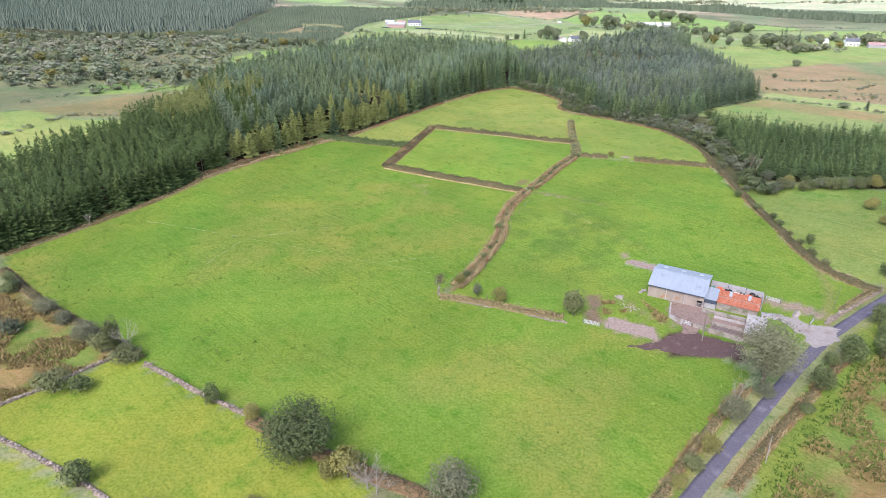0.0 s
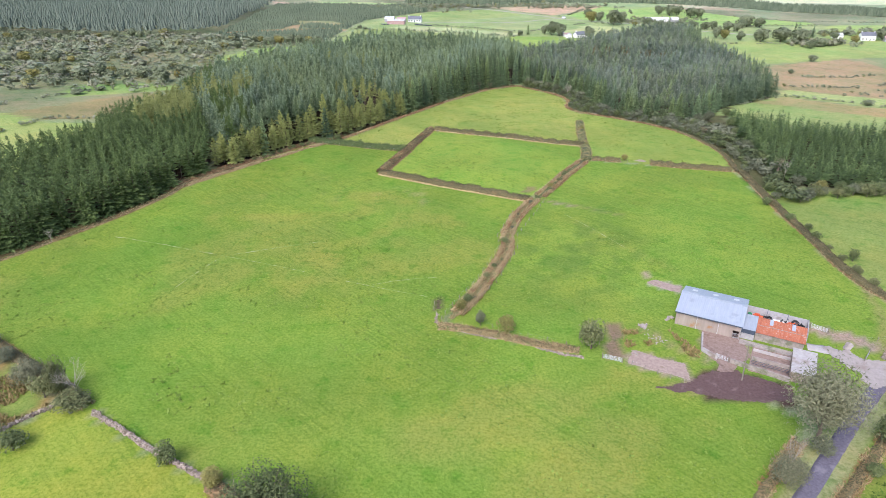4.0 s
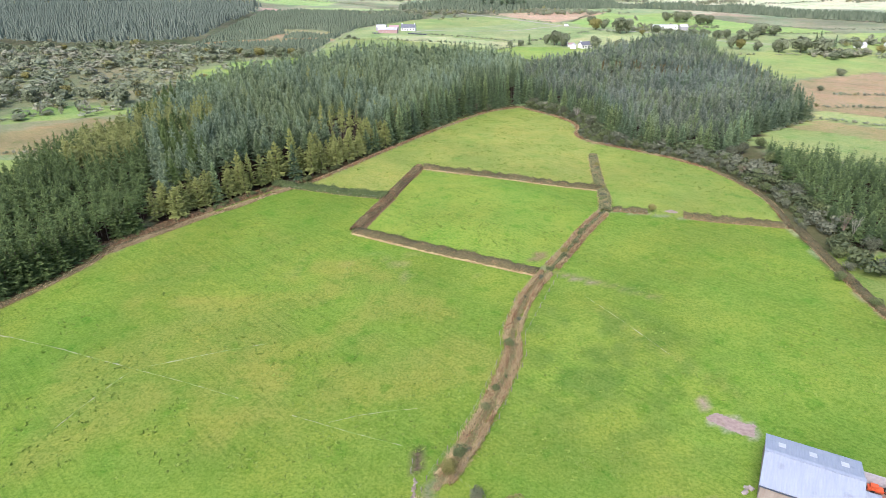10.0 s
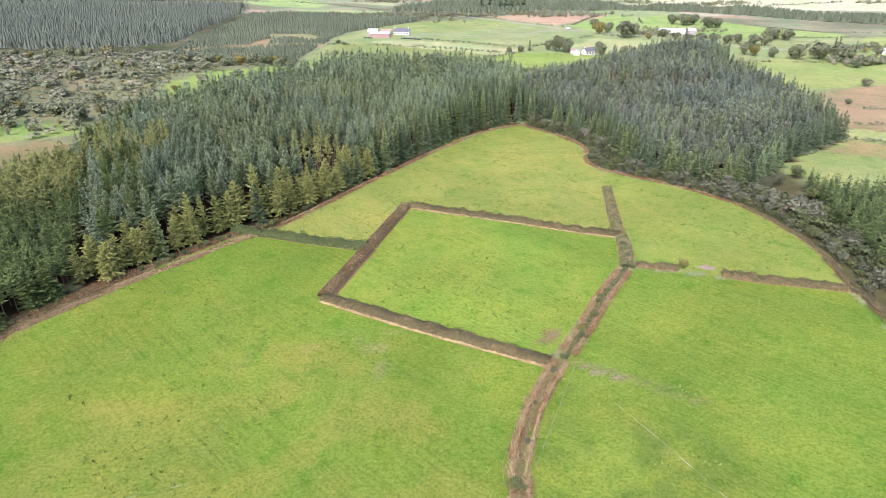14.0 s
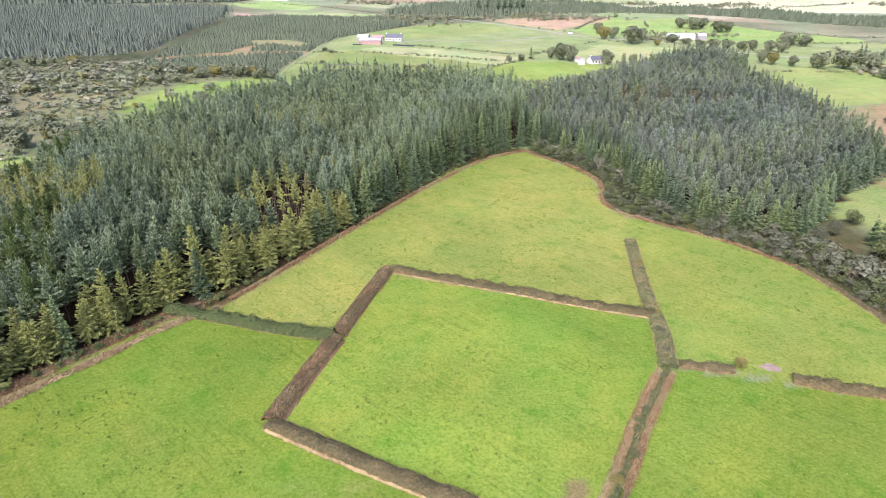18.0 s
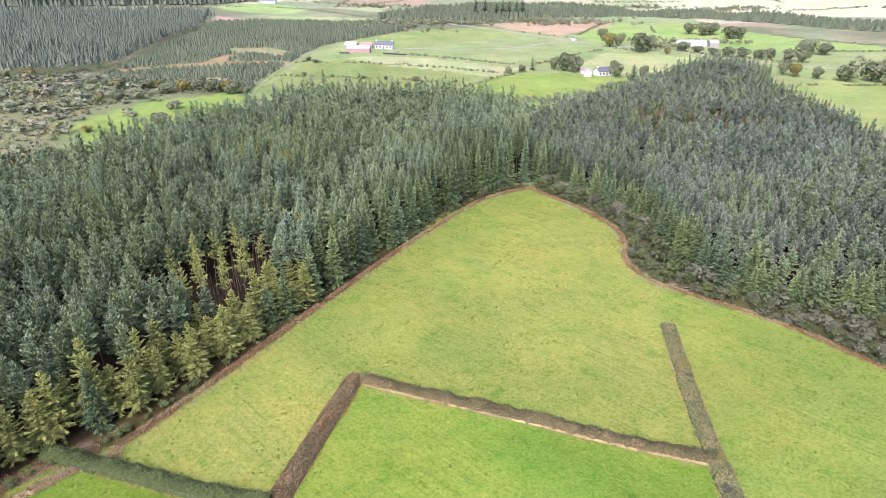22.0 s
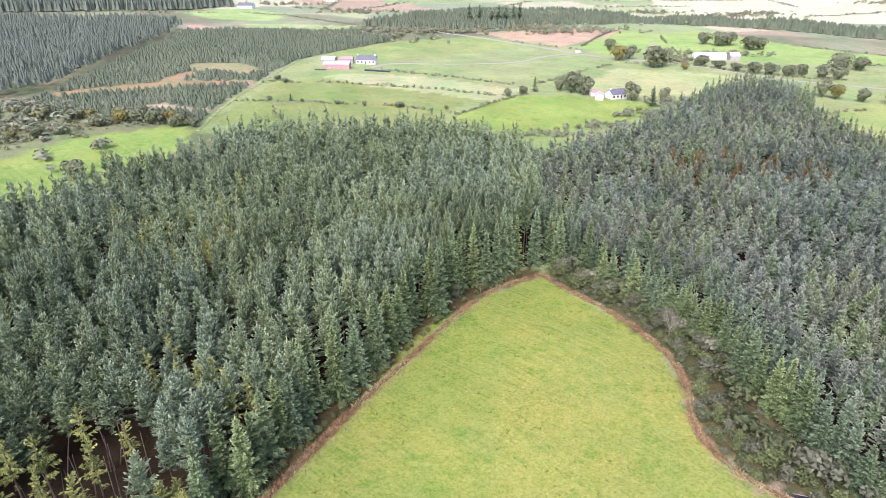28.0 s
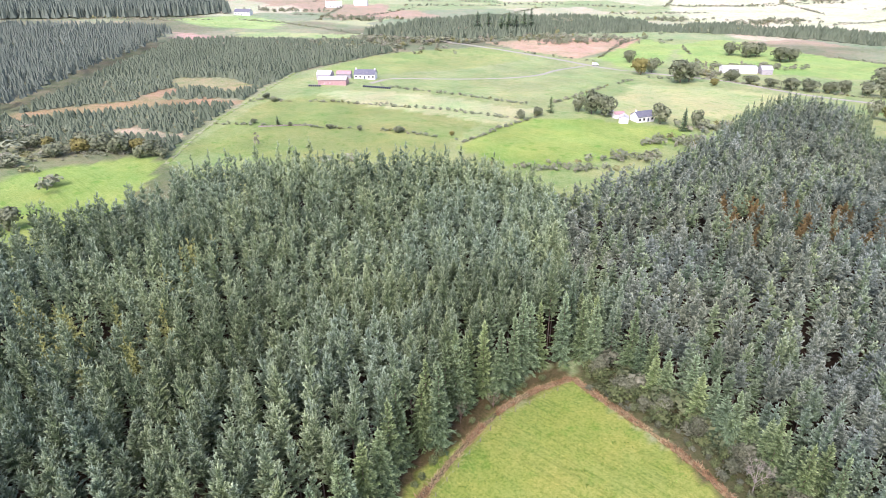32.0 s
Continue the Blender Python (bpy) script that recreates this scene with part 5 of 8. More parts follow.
KIT_YELLOWBUSH = tree_kit("bush", BUSHES[1:], MAT_YELLOWING, STUB, "yellowing autumn bush on the field boundary", "bush")
KIT_BRUSH = tree_kit("bush", BRUSH, MAT_LEAF, STUB, "low dense green brush beside the forest", "bush")
KIT_GREYBRUSH = tree_kit("bush", BRUSH[:2], MAT_GREYLEAF, STUB, "low grey-green willow brush beside the forest", "bush")
MAT_OLIVE = foliage("olive_green_leaves", (0.075, 0.090, 0.032), (0.165, 0.178, 0.070), (0.26, 0.265, 0.12), tips=0.7)
KIT_GREENOLIVE = tree_kit("bush", BUSHES[:2], MAT_OLIVE, STUB, "olive-green bush on the field boundary", "bush")
KIT_IVY = tree_kit("ivy_tree", [crown(77, 3000, 22, 0.026, 0.0, 1.0, 0.2)], MAT_OLIVE, LIMB, "narrow tree clad in olive-green ivy", "tree")
KIT_OAK = tree_kit("broadleaf_tree", OAKS, MAT_LEAF, LIMB, "broad dense dark green tree in a field boundary", "tree")
KIT_WILLOWBUSH = tree_kit("willow_bush", WILLOW_BUSH, MAT_WILLOW, STUB, "silvery grey-green willow bush with upright shoots", "bush")
KIT_WILLOW = tree_kit("willow_tree", OPEN_CROWN, MAT_WILLOW, LIMB, "open silvery grey-green willow by the lane", "tree")


def build_margins():
    """Brush between the pasture and the eastern trees, and under the western ones."""
    rng = np.random.default_rng(29)
    n, thick = 0, []
    for line, off, gap, lo, hi, kits in ((EDGE_EAST[:9], 5.0, 3.2, 2.5, 5.0, (KIT_BRUSH, KIT_BRUSH, KIT_GREYBRUSH)), (EDGE_EAST[:9], 9.5, 4.2, 3.5, 6.5, (KIT_BRUSH, KIT_GREYBRUSH, KIT_BRUSH)),
                                         (EDGE_EAST[:9], 2.6, 2.8, 1.2, 2.2, (KIT_BRUSH, KIT_GREYBRUSH)), (EDGE_EAST[8:14], 4.0, 3.0, 2.2, 4.2, (KIT_BRUSH, KIT_GREYBRUSH)), (EDGE_EAST[8:15], 9.0, 4.0, 3.0, 6.0, (KIT_GREYBRUSH, KIT_GREYBRUSH, KIT_BRUSH)), (EDGE_EAST[8:14], 13.5, 4.4, 3.0, 5.5, (KIT_GREYBRUSH, KIT_BRUSH)), (EDGE_EAST[9:13], 18.5, 5.0, 3.5, 6.0, (KIT_BRUSH, KIT_GREYBRUSH))):
        p, d = along(smooth_line(line), gap, rng, 1.0)
        for (x, y), (dx, dy) in zip(p, d):
            k = off + rng.normal(0, 1.1)
            tall = rng.uniform(lo, hi)
            if off > 8:
                thick.append((x - dy * k, y + dx * k, tall, tall * rng.uniform(1.1, 1.5)))
                continue
            kit = kits[n % len(kits)]
            set_out(kit[n % len(kit)], x - dy * k, y + dx * k, tall, tall * rng.uniform(1.1, 1.5), rng.uniform(0, 360), "low dense brush between pasture and spruce forest")
            n += 1
    # the thicket behind, down to low growth over the bare ground
    p, d = along(smooth_line(EDGE_EAST[:14]), 0.55, rng, 0.3)
    k, low = rng.uniform(1.2, 15, len(p)), rng.uniform(0.6, 2.0, len(p))
    thick += list(zip(p[:, 0] - d[:, 1] * k, p[:, 1] + d[:, 0] * k, low, low * rng.uniform(1.4, 2.2, len(p))))
    x, y, tall, wide = np.array(thick).T
    tone = soft_noise(x, y, 9, 97) + 0.4 * rng.uniform(0, 1, len(x))
    for dull, mat, label in ((False, MAT_MARGIN_J, "dense dark green thicket between pasture and spruces"), (True, MAT_MARGIN_GREY_J, "grey-green willow thicket between pasture and spruces")):
        some = (tone > 0.72) == dull
        mass("thicket", THICKET, x[some], y[some], tall[some], wide[some], mat, label, "bushes", seed=8)
    # bushes under the northwest edge
    p, d = along(smooth_line(EDGE_WEST[5:]), 2.4, rng, 1.0)
    for (x, y), (dx, dy) in zip(p, d):
        if rng.uniform() < 0.75:
            tall = rng.uniform(1.0, 2.4)
            set_out(KIT_BRUSH[n % 3], x - dy * 2.6, y + dx * 2.6, tall, tall * 1.4, rng.uniform(0, 360), "low brush under the forest edge")
            n += 1


build_margins()


def hedge(line, wide, tall, leaf, label, straw=1.0, rust=0.3, dens=16.0, seed=0, bank=0.5):
    """A grassed bank with brambles over it and dead grass along both feet."""
    rng = np.random.default_rng(seed + 100)
    line = smooth_line(line, 1)
    ob = thing("hedge", line[0][0], line[0][1], ground_z(*line[0]), label, "hedge", "hedges between the fields")
    org = np.array([line[0][0], line[0][1], ground_z(*line[0])])

    def spots(per, spread):
        p, d = along(line, 1.0 / per, rng, 0.5)
        return p, np.c_[-d[:, 1], d[:, 0]], rng.uniform(-1, 1, len(p)) * spread if spread else None

    # bank
    p, d = along(line, 1.0)
    nrm = np.c_[-d[:, 1], d[:, 0]]
    cols = []
    for f, z in ((-0.48, -0.15), (-0.33, 0.55 * bank), (-0.12, bank), (0.13, bank * 0.95), (0.33, 0.5 * bank), (0.48, -0.15)):
        q = p + nrm * (f * wide * (1.26 if straw > 2.5 and tall > 1 else 1.0) + rng.normal(0, 0.12, len(p)))[:, None]
        cols.append(np.c_[q, height(q[:, 0], q[:, 1]) + z + rng.normal(0, 0.05, len(p))])
    v = np.stack(cols, 1).reshape(-1, 3) - org
    i = (np.arange(len(p) - 1)[:, None] * 6 + np.arange(5)[None]).ravel()
    part("bank", mesh_np("bank", v, np.stack([i, i + 1, i + 7, i + 6], -1), MAT_HEDGE_RUST if rust > 1.4 else MAT_STRAWBANK if straw >= 2 else MAT_BANK), ob)
    # the leafy mass, and leaves over it
    if tall > 0 and leaf is not None:
        if tall > 0.6:
            p, d = along(line, 0.6)
            nrm = np.c_[-d[:, 1], d[:, 0]]
            cols, across = [], (-0.46, -0.40, -0.26, -0.09, 0.09, 0.26, 0.40, 0.46)
            for f in across:
                q = p + nrm * (f * wide + rng.normal(0, 0.10, len(p)))[:, None]
                rise = math.sqrt(max(0.0, 1 - (f / 0.46) ** 2)) * tall * (0.42 + 0.75 * soft_noise(q[:, 0], q[:, 1], 1.9, seed)) * rng.uniform(0.8, 1.1, len(p))
                cols.append(np.c_[q, height(q[:, 0], q[:, 1]) - 0.1 + 0.6 * bank * (abs(f) < 0.45) + rise])
            m = len(across)
            i = (np.arange(len(p) - 1)[:, None] * m + np.arange(m - 1)[None]).ravel()
            part("leafy_mass", mesh_np("leafy_mass", np.stack(cols, 1).reshape(-1, 3) - org, np.stack([i, i + 1, i + m + 1, i + m], -1), MAT_HEDGE_GREEN if leaf in (MAT_LEAF_J, MAT_DITCHSCRUB_J) else MAT_HEDGE_RUST if rust > 1 else MAT_HEDGE_BROWN), ob)
        p, nrm, f = spots(dens * 1.7 * max(wide, 1.0), 1.0)
        q = p + nrm * (f * wide * 0.46)[:, None]
        up = np.sqrt(np.clip(1 - f**2, 0, 1)) * tall * (0.42 + 0.75 * soft_noise(q[:, 0], q[:, 1], 1.9, seed)) * rng.uniform(0.9, 1.25, len(p))
        pts = np.c_[q, height(q[:, 0], q[:, 1]) + 0.6 * bank + up] - org
        face = np.c_[nrm * f[:, None], np.full(len(p), 0.9)]
        v, fc, g = leaf_quads(pts, face, np.full(len(p), 0.15), rng, np.clip(soft_noise(p[:, 0], p[:, 1], 3, seed + 1) * 0.9 + rng.normal(0, 0.2, len(p)), 0, 1), rng.uniform(0, 1, len(p)))
        part("bramble_growth", mesh_np("bramble_growth", v, fc, leaf, g), ob, "", "stuff")
    for name, amount, mat, hgt in (("dead_grass", straw, MAT_STRAW_J, 0.65), ("bracken", rust, MAT_RUST_J, 0.75)):
        if amount <= 0:
            continue
        p, nrm, f = spots(13 * amount, 1.0)
        side = np.sign(f) * (0.42 + 0.15 * np.abs(f)) if leaf is not None and tall > 0.4 and rust <= 1 and leaf is not MAT_DITCHSCRUB_J else f * 0.58
        q = p + nrm * (side * wide)[:, None]
        keep = soft_noise(q[:, 0], q[:, 1], 4.0, seed + 3 + len(name)) > (0.3 if name == "dead_grass" else 0.45)
        q = q[keep]
        bankz = (bank + (0.55 * tall if tall > 0.6 else 0)) * np.clip(1 - (np.abs(side[keep]) / 0.5) ** 2, 0, 1)
        v, fc, g = blades(np.c_[q, height(q[:, 0], q[:, 1]) + bankz] - org, np.full(len(q), hgt * (0.42 if tall > 0.6 else 0.75)), 0.06, rng, rng.uniform(0, 1, len(q)), 3)
        part(name, mesh_np(name, v, fc, mat, g), ob, "", "stuff")
    return ob


MAT_HEDGE_BROWN = surface("bramble_thicket", (0.085, 0.075, 0.036), (0.20, 0.165, 0.080), (0.25, 0.165, 0.085), 3.5, 0.5, 0.95, bump=1.0, depth=0.15, wear=0.55)
MAT_HEDGE_RUST = surface("bracken_thicket", (0.15, 0.088, 0.045), (0.31, 0.20, 0.11), (0.12, 0.105, 0.048), 3.0, 0.45, 0.95, bump=1.0, depth=0.15, wear=0.55)
MAT_HEDGE_GREEN = surface("green_thicket", (0.040, 0.060, 0.020), (0.100, 0.132, 0.045), (0.13, 0.14, 0.05), 3.5, 0.5, 0.95, bump=1.0, depth=0.15, wear=0.6)
MAT_STRAWBANK = surface("straw_covered_bank", (0.36, 0.275, 0.13), (0.52, 0.415, 0.225), (0.25, 0.165, 0.075), 2.0, 0.5, 0.95, bump=1.0, depth=0.1, wear=0.56)
MAT_BANK = surface("rooty_earth_bank", (0.20, 0.145, 0.070), (0.33, 0.245, 0.125), (0.16, 0.175, 0.06), 2.0, 0.6, 0.95, bump=1.0, depth=0.1, wear=0.53)
hedge([(-5.4, 307), (-10.3, 290), (-14.5, 274)], 4.0, 1.0, MAT_BRAMBLE_J, "overgrown field bank with brambles and rusty bracken", 2.2, 2.4, seed=1, bank=1.0)
hedge([(-14.5, 273), (-19, 259), (-22.8, 245.6)], 4.0, 1.1, MAT_BRAMBLE_J, "overgrown field bank with brambles and dead grass", 2.6, 1.8, seed=2, bank=1.0)
hedge([(-23, 245.4), (-9, 237.6), (6, 229.6), (17, 224), (28.6, 218.4)], 3.6, 1.7, MAT_BRAMBLE_J, "thick green-brown bramble hedge on a bank", 2.6, 0.7, seed=3, bank=0.6)
hedge([(-4, 306.4), (9.7, 301.2), (26, 295.4), (43.2, 288.8), (59.6, 283.6)], 2.7, 1.7, MAT_BRAMBLE_J, "straight low brown bramble hedge", 3.4, 0.6, 20, seed=4)
hedge([(-57, 285), (-45, 282), (-29, 277), (-15, 273.5)], 3.6, 2.2, MAT_LEAF_J, "dense dark green hedge below the forest", 0.9, 0.3, seed=5)
hedge([(58.6, 263.4), (64, 262.4), (69.6, 261.2)], 2.2, 1.3, MAT_BRAMBLE_J, "low brown hedge bank beside a field gap", 0.8, 0.6, seed=6)
hedge([(80, 258.4), (90, 254.8), (100, 252.5), (109, 250)], 2.8, 1.7, MAT_BRAMBLE_J, "low dark bramble hedge running to the east boundary", 0.9, 0.6, seed=7)
DITCH_NORTH = [(66.6, 329.5), (63, 309), (61, 295), (60, 284)]
hedge(DITCH_NORTH, 3.8, 0.8, MAT_DITCHSCRUB_J, "rough overgrown ditch with willow scrub and grass", 2.2, 0.5, 20, 8, 0.5)
hedge([(60, 283), (59, 274), (56, 262)], 4.2, 0.9, MAT_DITCHSCRUB_J, "overgrown ditch bank with grey willow scrub", 2.2, 0.7, 22, 9, 0.6)
DITCH = [(56, 262), (46, 246), (40, 234), (31.5, 219.5), (25, 208), (21, 197), (18.5, 188), (18.5, 181), (15, 171), (11, 161), (6.5, 151), (2, 144)]


def offset(line, k):
    p, d = along(smooth_line(line, 1), 3.0)
    return [tuple(q) for q in p + k * np.c_[-d[:, 1], d[:, 0]]]


hedge(offset(DITCH[:4], 1.35), 1.0, 0.35, MAT_BRAMBLE_J, "ditch bank covered in dead straw-coloured grass", 2.0, 1.5, 8, 10, 0.75)
hedge(offset(DITCH[:4], -1.4), 1.2, 0.35, MAT_BRAMBLE_J, "ditch bank covered in rusty grass and bracken", 2.2, 1.1, 8, 11, 0.75)
hedge(DITCH[:4], 1.5, 0.9, MAT_DITCHSCRUB_J, "strip of green brush in the ditch bottom", 0.2, 0.0, 14, 12, 0.1)
hedge(offset(DITCH[3:], 1.3), 0.9, 0.3, MAT_BRAMBLE_J, "ditch bank covered in straw-coloured dead grass", 2.4, 0.8, 8, 13, 0.7)
hedge(offset(DITCH[3:], -1.25), 1.2, 0.3, MAT_BRAMBLE_J, "ditch bank covered in rusty dead grass", 2.2, 1.0, 8, 14, 0.7)
hedge(DITCH[3:], 1.5, 0.5, MAT_DITCHSCRUB_J, "strip of low brambles in the ditch bottom", 0.5, 0.1, 10, 15, 0.1)
hedge([(-1, 141), (6, 139.5), (12, 137.5), (20, 134), (29, 131.5)], 2.6, 0.4, MAT_BRAMBLE_J, "low field bank of straw-coloured grass and brambles", 1.6, 0.35, 9, 16, 0.6)
hedge(EDGE_EAST[:6], 1.3, 0.3, MAT_BRAMBLE_J, "fringe of rusty grass along the forest margin", 1.5, 1.3, 6, 17, 0.3)
hedge(EDGE_EAST[5:11], 1.2, 0.3, MAT_BRAMBLE_J, "fringe of rusty grass along the brushwood", 1.5, 1.2, 6, 18, 0.3)
hedge(EDGE_EAST[10:14], 1.8, 0.8, MAT_BRAMBLE_J, "fringe of dead grass along the brushwood", 1.6, 0.9, 8, 19, 0.3)
hedge([(x + 1.6, y) for x, y in EDGE_EAST[13:]], 2.7, 1.1, MAT_BRAMBLE_J, "dense brown bramble hedge on the east boundary", 1.2, 0.9, 14, 20, 0.6)
hedge(EDGE_WEST[:6], 1.5, 0.5, MAT_BRAMBLE_J, "brush and dead grass under the plantation edge", 1.2, 0.5, 12, 21, 0.3)
hedge([(x + 0.9, y - 0.4) for x, y in EDGE_WEST[4:9]], 2.2, 0.2, MAT_BRAMBLE_J, "straw-coloured grass strip under the forest", 4.5, 0.3, 8, 22, 0.15)
hedge([(x - 0.6, y) for x, y in EDGE_WEST[8:14]], 1.3, 0.3, MAT_BRAMBLE_J, "rusty bracken strip under the larches", 1.2, 1.6, 10, 23, 0.15)
hedge([(x - 0.4, y) for x, y in EDGE_WEST[13:]], 1.2, 0.3, MAT_BRAMBLE_J, "rusty bracken strip under the spruces", 1.2, 1.4, 10, 24, 0.15)
hedge([(x - 3.2, y + 1.2) for x, y in EDGE_WEST[4:9]], 3.4, 0.5, MAT_BRAMBLE_J, "band of rusty bracken between pasture and larches", 0.5, 2.4, 10, 32, 0.25)
hedge([(-121, 156), (-103, 140), (-87, 129), (-75, 121.5), (-66, 114.5)], 2.4, 0.9, MAT_BRAMBLE_J, "scrubby field bank with brown grass", 1.6, 0.9, 12, 25, 0.5)
hedge([(-37, 95.5), (-30, 91), (-23, 87), (-14, 82), (-3, 77), (8, 68)], 3.0, 1.0, MAT_BRAMBLE_J, "scrubby bramble bank below the trees", 1.5, 1.1, 12, 26, 0.5)
hedge([(30, 70), (40, 82), (50, 93), (56, 99), (62, 105)], 2.0, 0.5, MAT_BRAMBLE_J, "lane bank of brown grass and brambles", 1.7, 0.8, 10, 27, 0.4)
hedge([(48, 78), (60, 90), (70, 99), (80, 108), (90, 117)], 2.0, 0.6, MAT_BRAMBLE_J, "lane bank of grass and brambles with bushes", 1.6, 0.8, 12, 28, 0.4)


# ---- trees and bushes that stand alone ----
def bush(kit, n, x, y, tall, wide, label=""):
    rng = random.Random(int(x * 13 + y * 7))
    return set_out(kit[n % len(kit)], x, y, tall, wide, rng.uniform(0, 360), label)


def bare_tree(x, y, tall, wide, mat, label, seed, lean=0.0):
    ob = thing("bare_tree", x, y, ground_z(x, y), label, "tree", turn=seed * 40)
    me = limbs(seed, 1.0, 0.5, 11, 0.022, True, 0.45).mesh("branches", mat)
    part("branch_frame", me, ob)
    ob.scale = (wide, wide, tall)
    return ob


def build_field_trees():
    bush(KIT_OAK, 0, -24.8, 85.2, 13.2, 14.8, "large dense dark green tree on the field wall")
    bush(KIT_YELLOWBUSH, 0, -16.2, 81, 7.2, 7.5, "browning hawthorn tree beside a dead tree")
    bush(KIT_YELLOWBUSH, 1, -19, 81, 4.5, 6, "brown and green bush in the bramble bank")
    bare_tree(-12.6, 78.4, 5.5, 8.0, MAT_PALEBARK, "dead grey tree with tangled bare branches", 5)
    bare_tree(-11.0, 77.4, 4.2, 7.0, MAT_PALEBARK, "fallen dead grey boughs beside a hawthorn", 6)
    bush(KIT_WILLOWBUSH, 0, 1.5, 76, 8.5, 11, "pale grey-green willow at the field corner")
    bush(KIT_BUSH, 0, -45.6, 100, 5.0, 4.6, "dark green bush growing through a stone wall")
    bush(KIT_YELLOWBUSH, 1, -36.4, 95.4, 4.2, 5.0, "green bush at the end of a stone wall")
    bush(KIT_BUSH, 2, -61.4, 79, 5.6, 6.8, "dark rounded bush on a low stone wall")
    bush(KIT_GREENOLIVE, 0, -78.6, 103.4, 5.6, 8.0, "wide green bush beside a stone wall")
    bush(KIT_BUSH, 1, -73.4, 103.5, 4.2, 5.8, "dark brown-green bush beside a stone wall")
    bush(KIT_IVY, 0, -72.6, 118, 9.5, 5.0, "narrow ivy-covered tree at the field corner")
    bush(KIT_GREENOLIVE, 1, -69, 114.3, 3.8, 8.0, "dark green bush at the field corner")
    bare_tree(-69.5, 117.5, 7.0, 8.5, MAT_PALEBARK, "leafless pale ash tree at the field corner", 8)
    bush(KIT_WILLOWBUSH, 1, -80.6, 121.5, 6.2, 8.0, "wide grey willow bush in the rushy corner")
    bush(KIT_GREENOLIVE, 0, -75.5, 117.2, 5.5, 5.5, "grey willow bush beside an ivy-clad tree")
    bush(KIT_WILLOWBUSH, 0, -96.6, 133.4, 4.8, 6.5, "grey-green willow bush on the field bank")
    bush(KIT_GREYBUSH, 1, -90, 129, 3.5, 5.0)
    bush(KIT_BUSH, 1, -111, 144, 4.0, 6.0, "dark bush on the western field bank")
    bush(KIT_BUSH, 0, -115, 149, 3.2, 4.5)
    bush(KIT_GREYBUSH, 1, -100, 124, 4.5, 7.0, "grey-green bush in rough brown grass")
    bush(KIT_BUSH, 2, -90, 97, 3.0, 4.0)
    bush(KIT_YELLOWBUSH, 1, -47.5, 72.5, 3.6, 7.0, "orange-yellow autumn bush by a stone wall")
    bush(KIT_YELLOWBUSH, 0, -31, 74, 3.0, 5.0)
    bush(KIT_GREENOLIVE, 0, 31.6, 132.4, 7.4, 7.0, "rounded grey-green tree on the field bank")
    bush(KIT_YELLOWBUSH, 0, 14, 139, 4.6, 4.8, "yellow-green hawthorn on the field bank")
    bush(KIT_GREYBUSH, 1, 8.8, 141.2, 4.6, 2.8, "slim young tree on the field bank")
    bush(KIT_YELLOWBUSH, 1, 4.6, 147.5, 3.6, 3.8, "yellow-green bush at the ditch corner")
    bush(KIT_BUSH, 0, 6.4, 151.5, 2.2, 3.4, "low dark bush in the ditch")
    bush(KIT_BUSH, 1, 17.5, 184.5, 2.0, 3.0, "low grey-green bush in the ditch")
    bush(KIT_BUSH, 2, 13.5, 169, 1.6, 2.4)
    bush(KIT_YELLOWBUSH, 0, 37.5, 230.5, 2.2, 3.0, "small yellow-green bush in the ditch")
    bush(KIT_BUSH, 0, 45, 245, 1.6, 2.2)
    bush(KIT_YELLOWBUSH, 1, 71.5, 262.6, 3.1, 3.6, "round yellow-green bush beside a field gap")
    bush(KIT_YELLOWBUSH, 0, 64, 311.5, 2.4, 2.8, "small green bush in the ditch")
    bush(KIT_YELLOWBUSH, 1, 60.5, 284, 2.0, 2.4)
    bush(KIT_GREYBUSH, 0, 58.5, 276, 1.9, 3.2)
    bush(KIT_GREYBUSH, 1, 57.5, 268, 1.8, 3.0)
    bare_tree(73, 400, 7.0, 6.0, MAT_PALEBARK, "leafless pale grey tree at the forest margin", 11)
    bare_tree(22, 419.5, 5.0, 3.0, MAT_REDTWIG, "small leafless tree under tall spruces", 12)
    bare_tree(29, 424.5, 4.0, 3.5, MAT_REDTWIG, "small leafless tree at the forest corner", 13)
    bare_tree(121, 241, 8.5, 4.0, MAT_REDTWIG, "slender leafless birch before the saplings", 14)
    bare_tree(122.5, 238.5, 7.5, 3.5, MAT_PALEBARK, "slender pale birch before the saplings", 15)
    bare_tree(-112, 186, 4.0, 3.0, MAT_PALEBARK, "grey dead shrub under the plantation", 16)
    bare_tree(116, 300, 5.0, 4.5, MAT_REDTWIG, "purple-brown leafless shrub in the brushwood", 17)
    # scrub along the ditches
    rng = random.Random(41)
    for line, gap in ((DITCH_NORTH, 2.6), ([(60, 283), (59, 274), (56, 262)], 2.4), (DITCH[:4], 6.5), (DITCH[3:], 11.0)):
        for (x, y), (dx, dy) in zip(*along(line, gap)):
            h, off = rng.uniform(0.9, 2.1), rng.gauss(0, 0.7)
            kit = rng.choice((KIT_GREYBRUSH, KIT_BRUSH, KIT_GREENOLIVE))
            bush(kit, rng.randrange(2), x - dy * off, y + dx * off, h, h * rng.uniform(1.1, 1.7), "small scrub bush growing along the ditch")
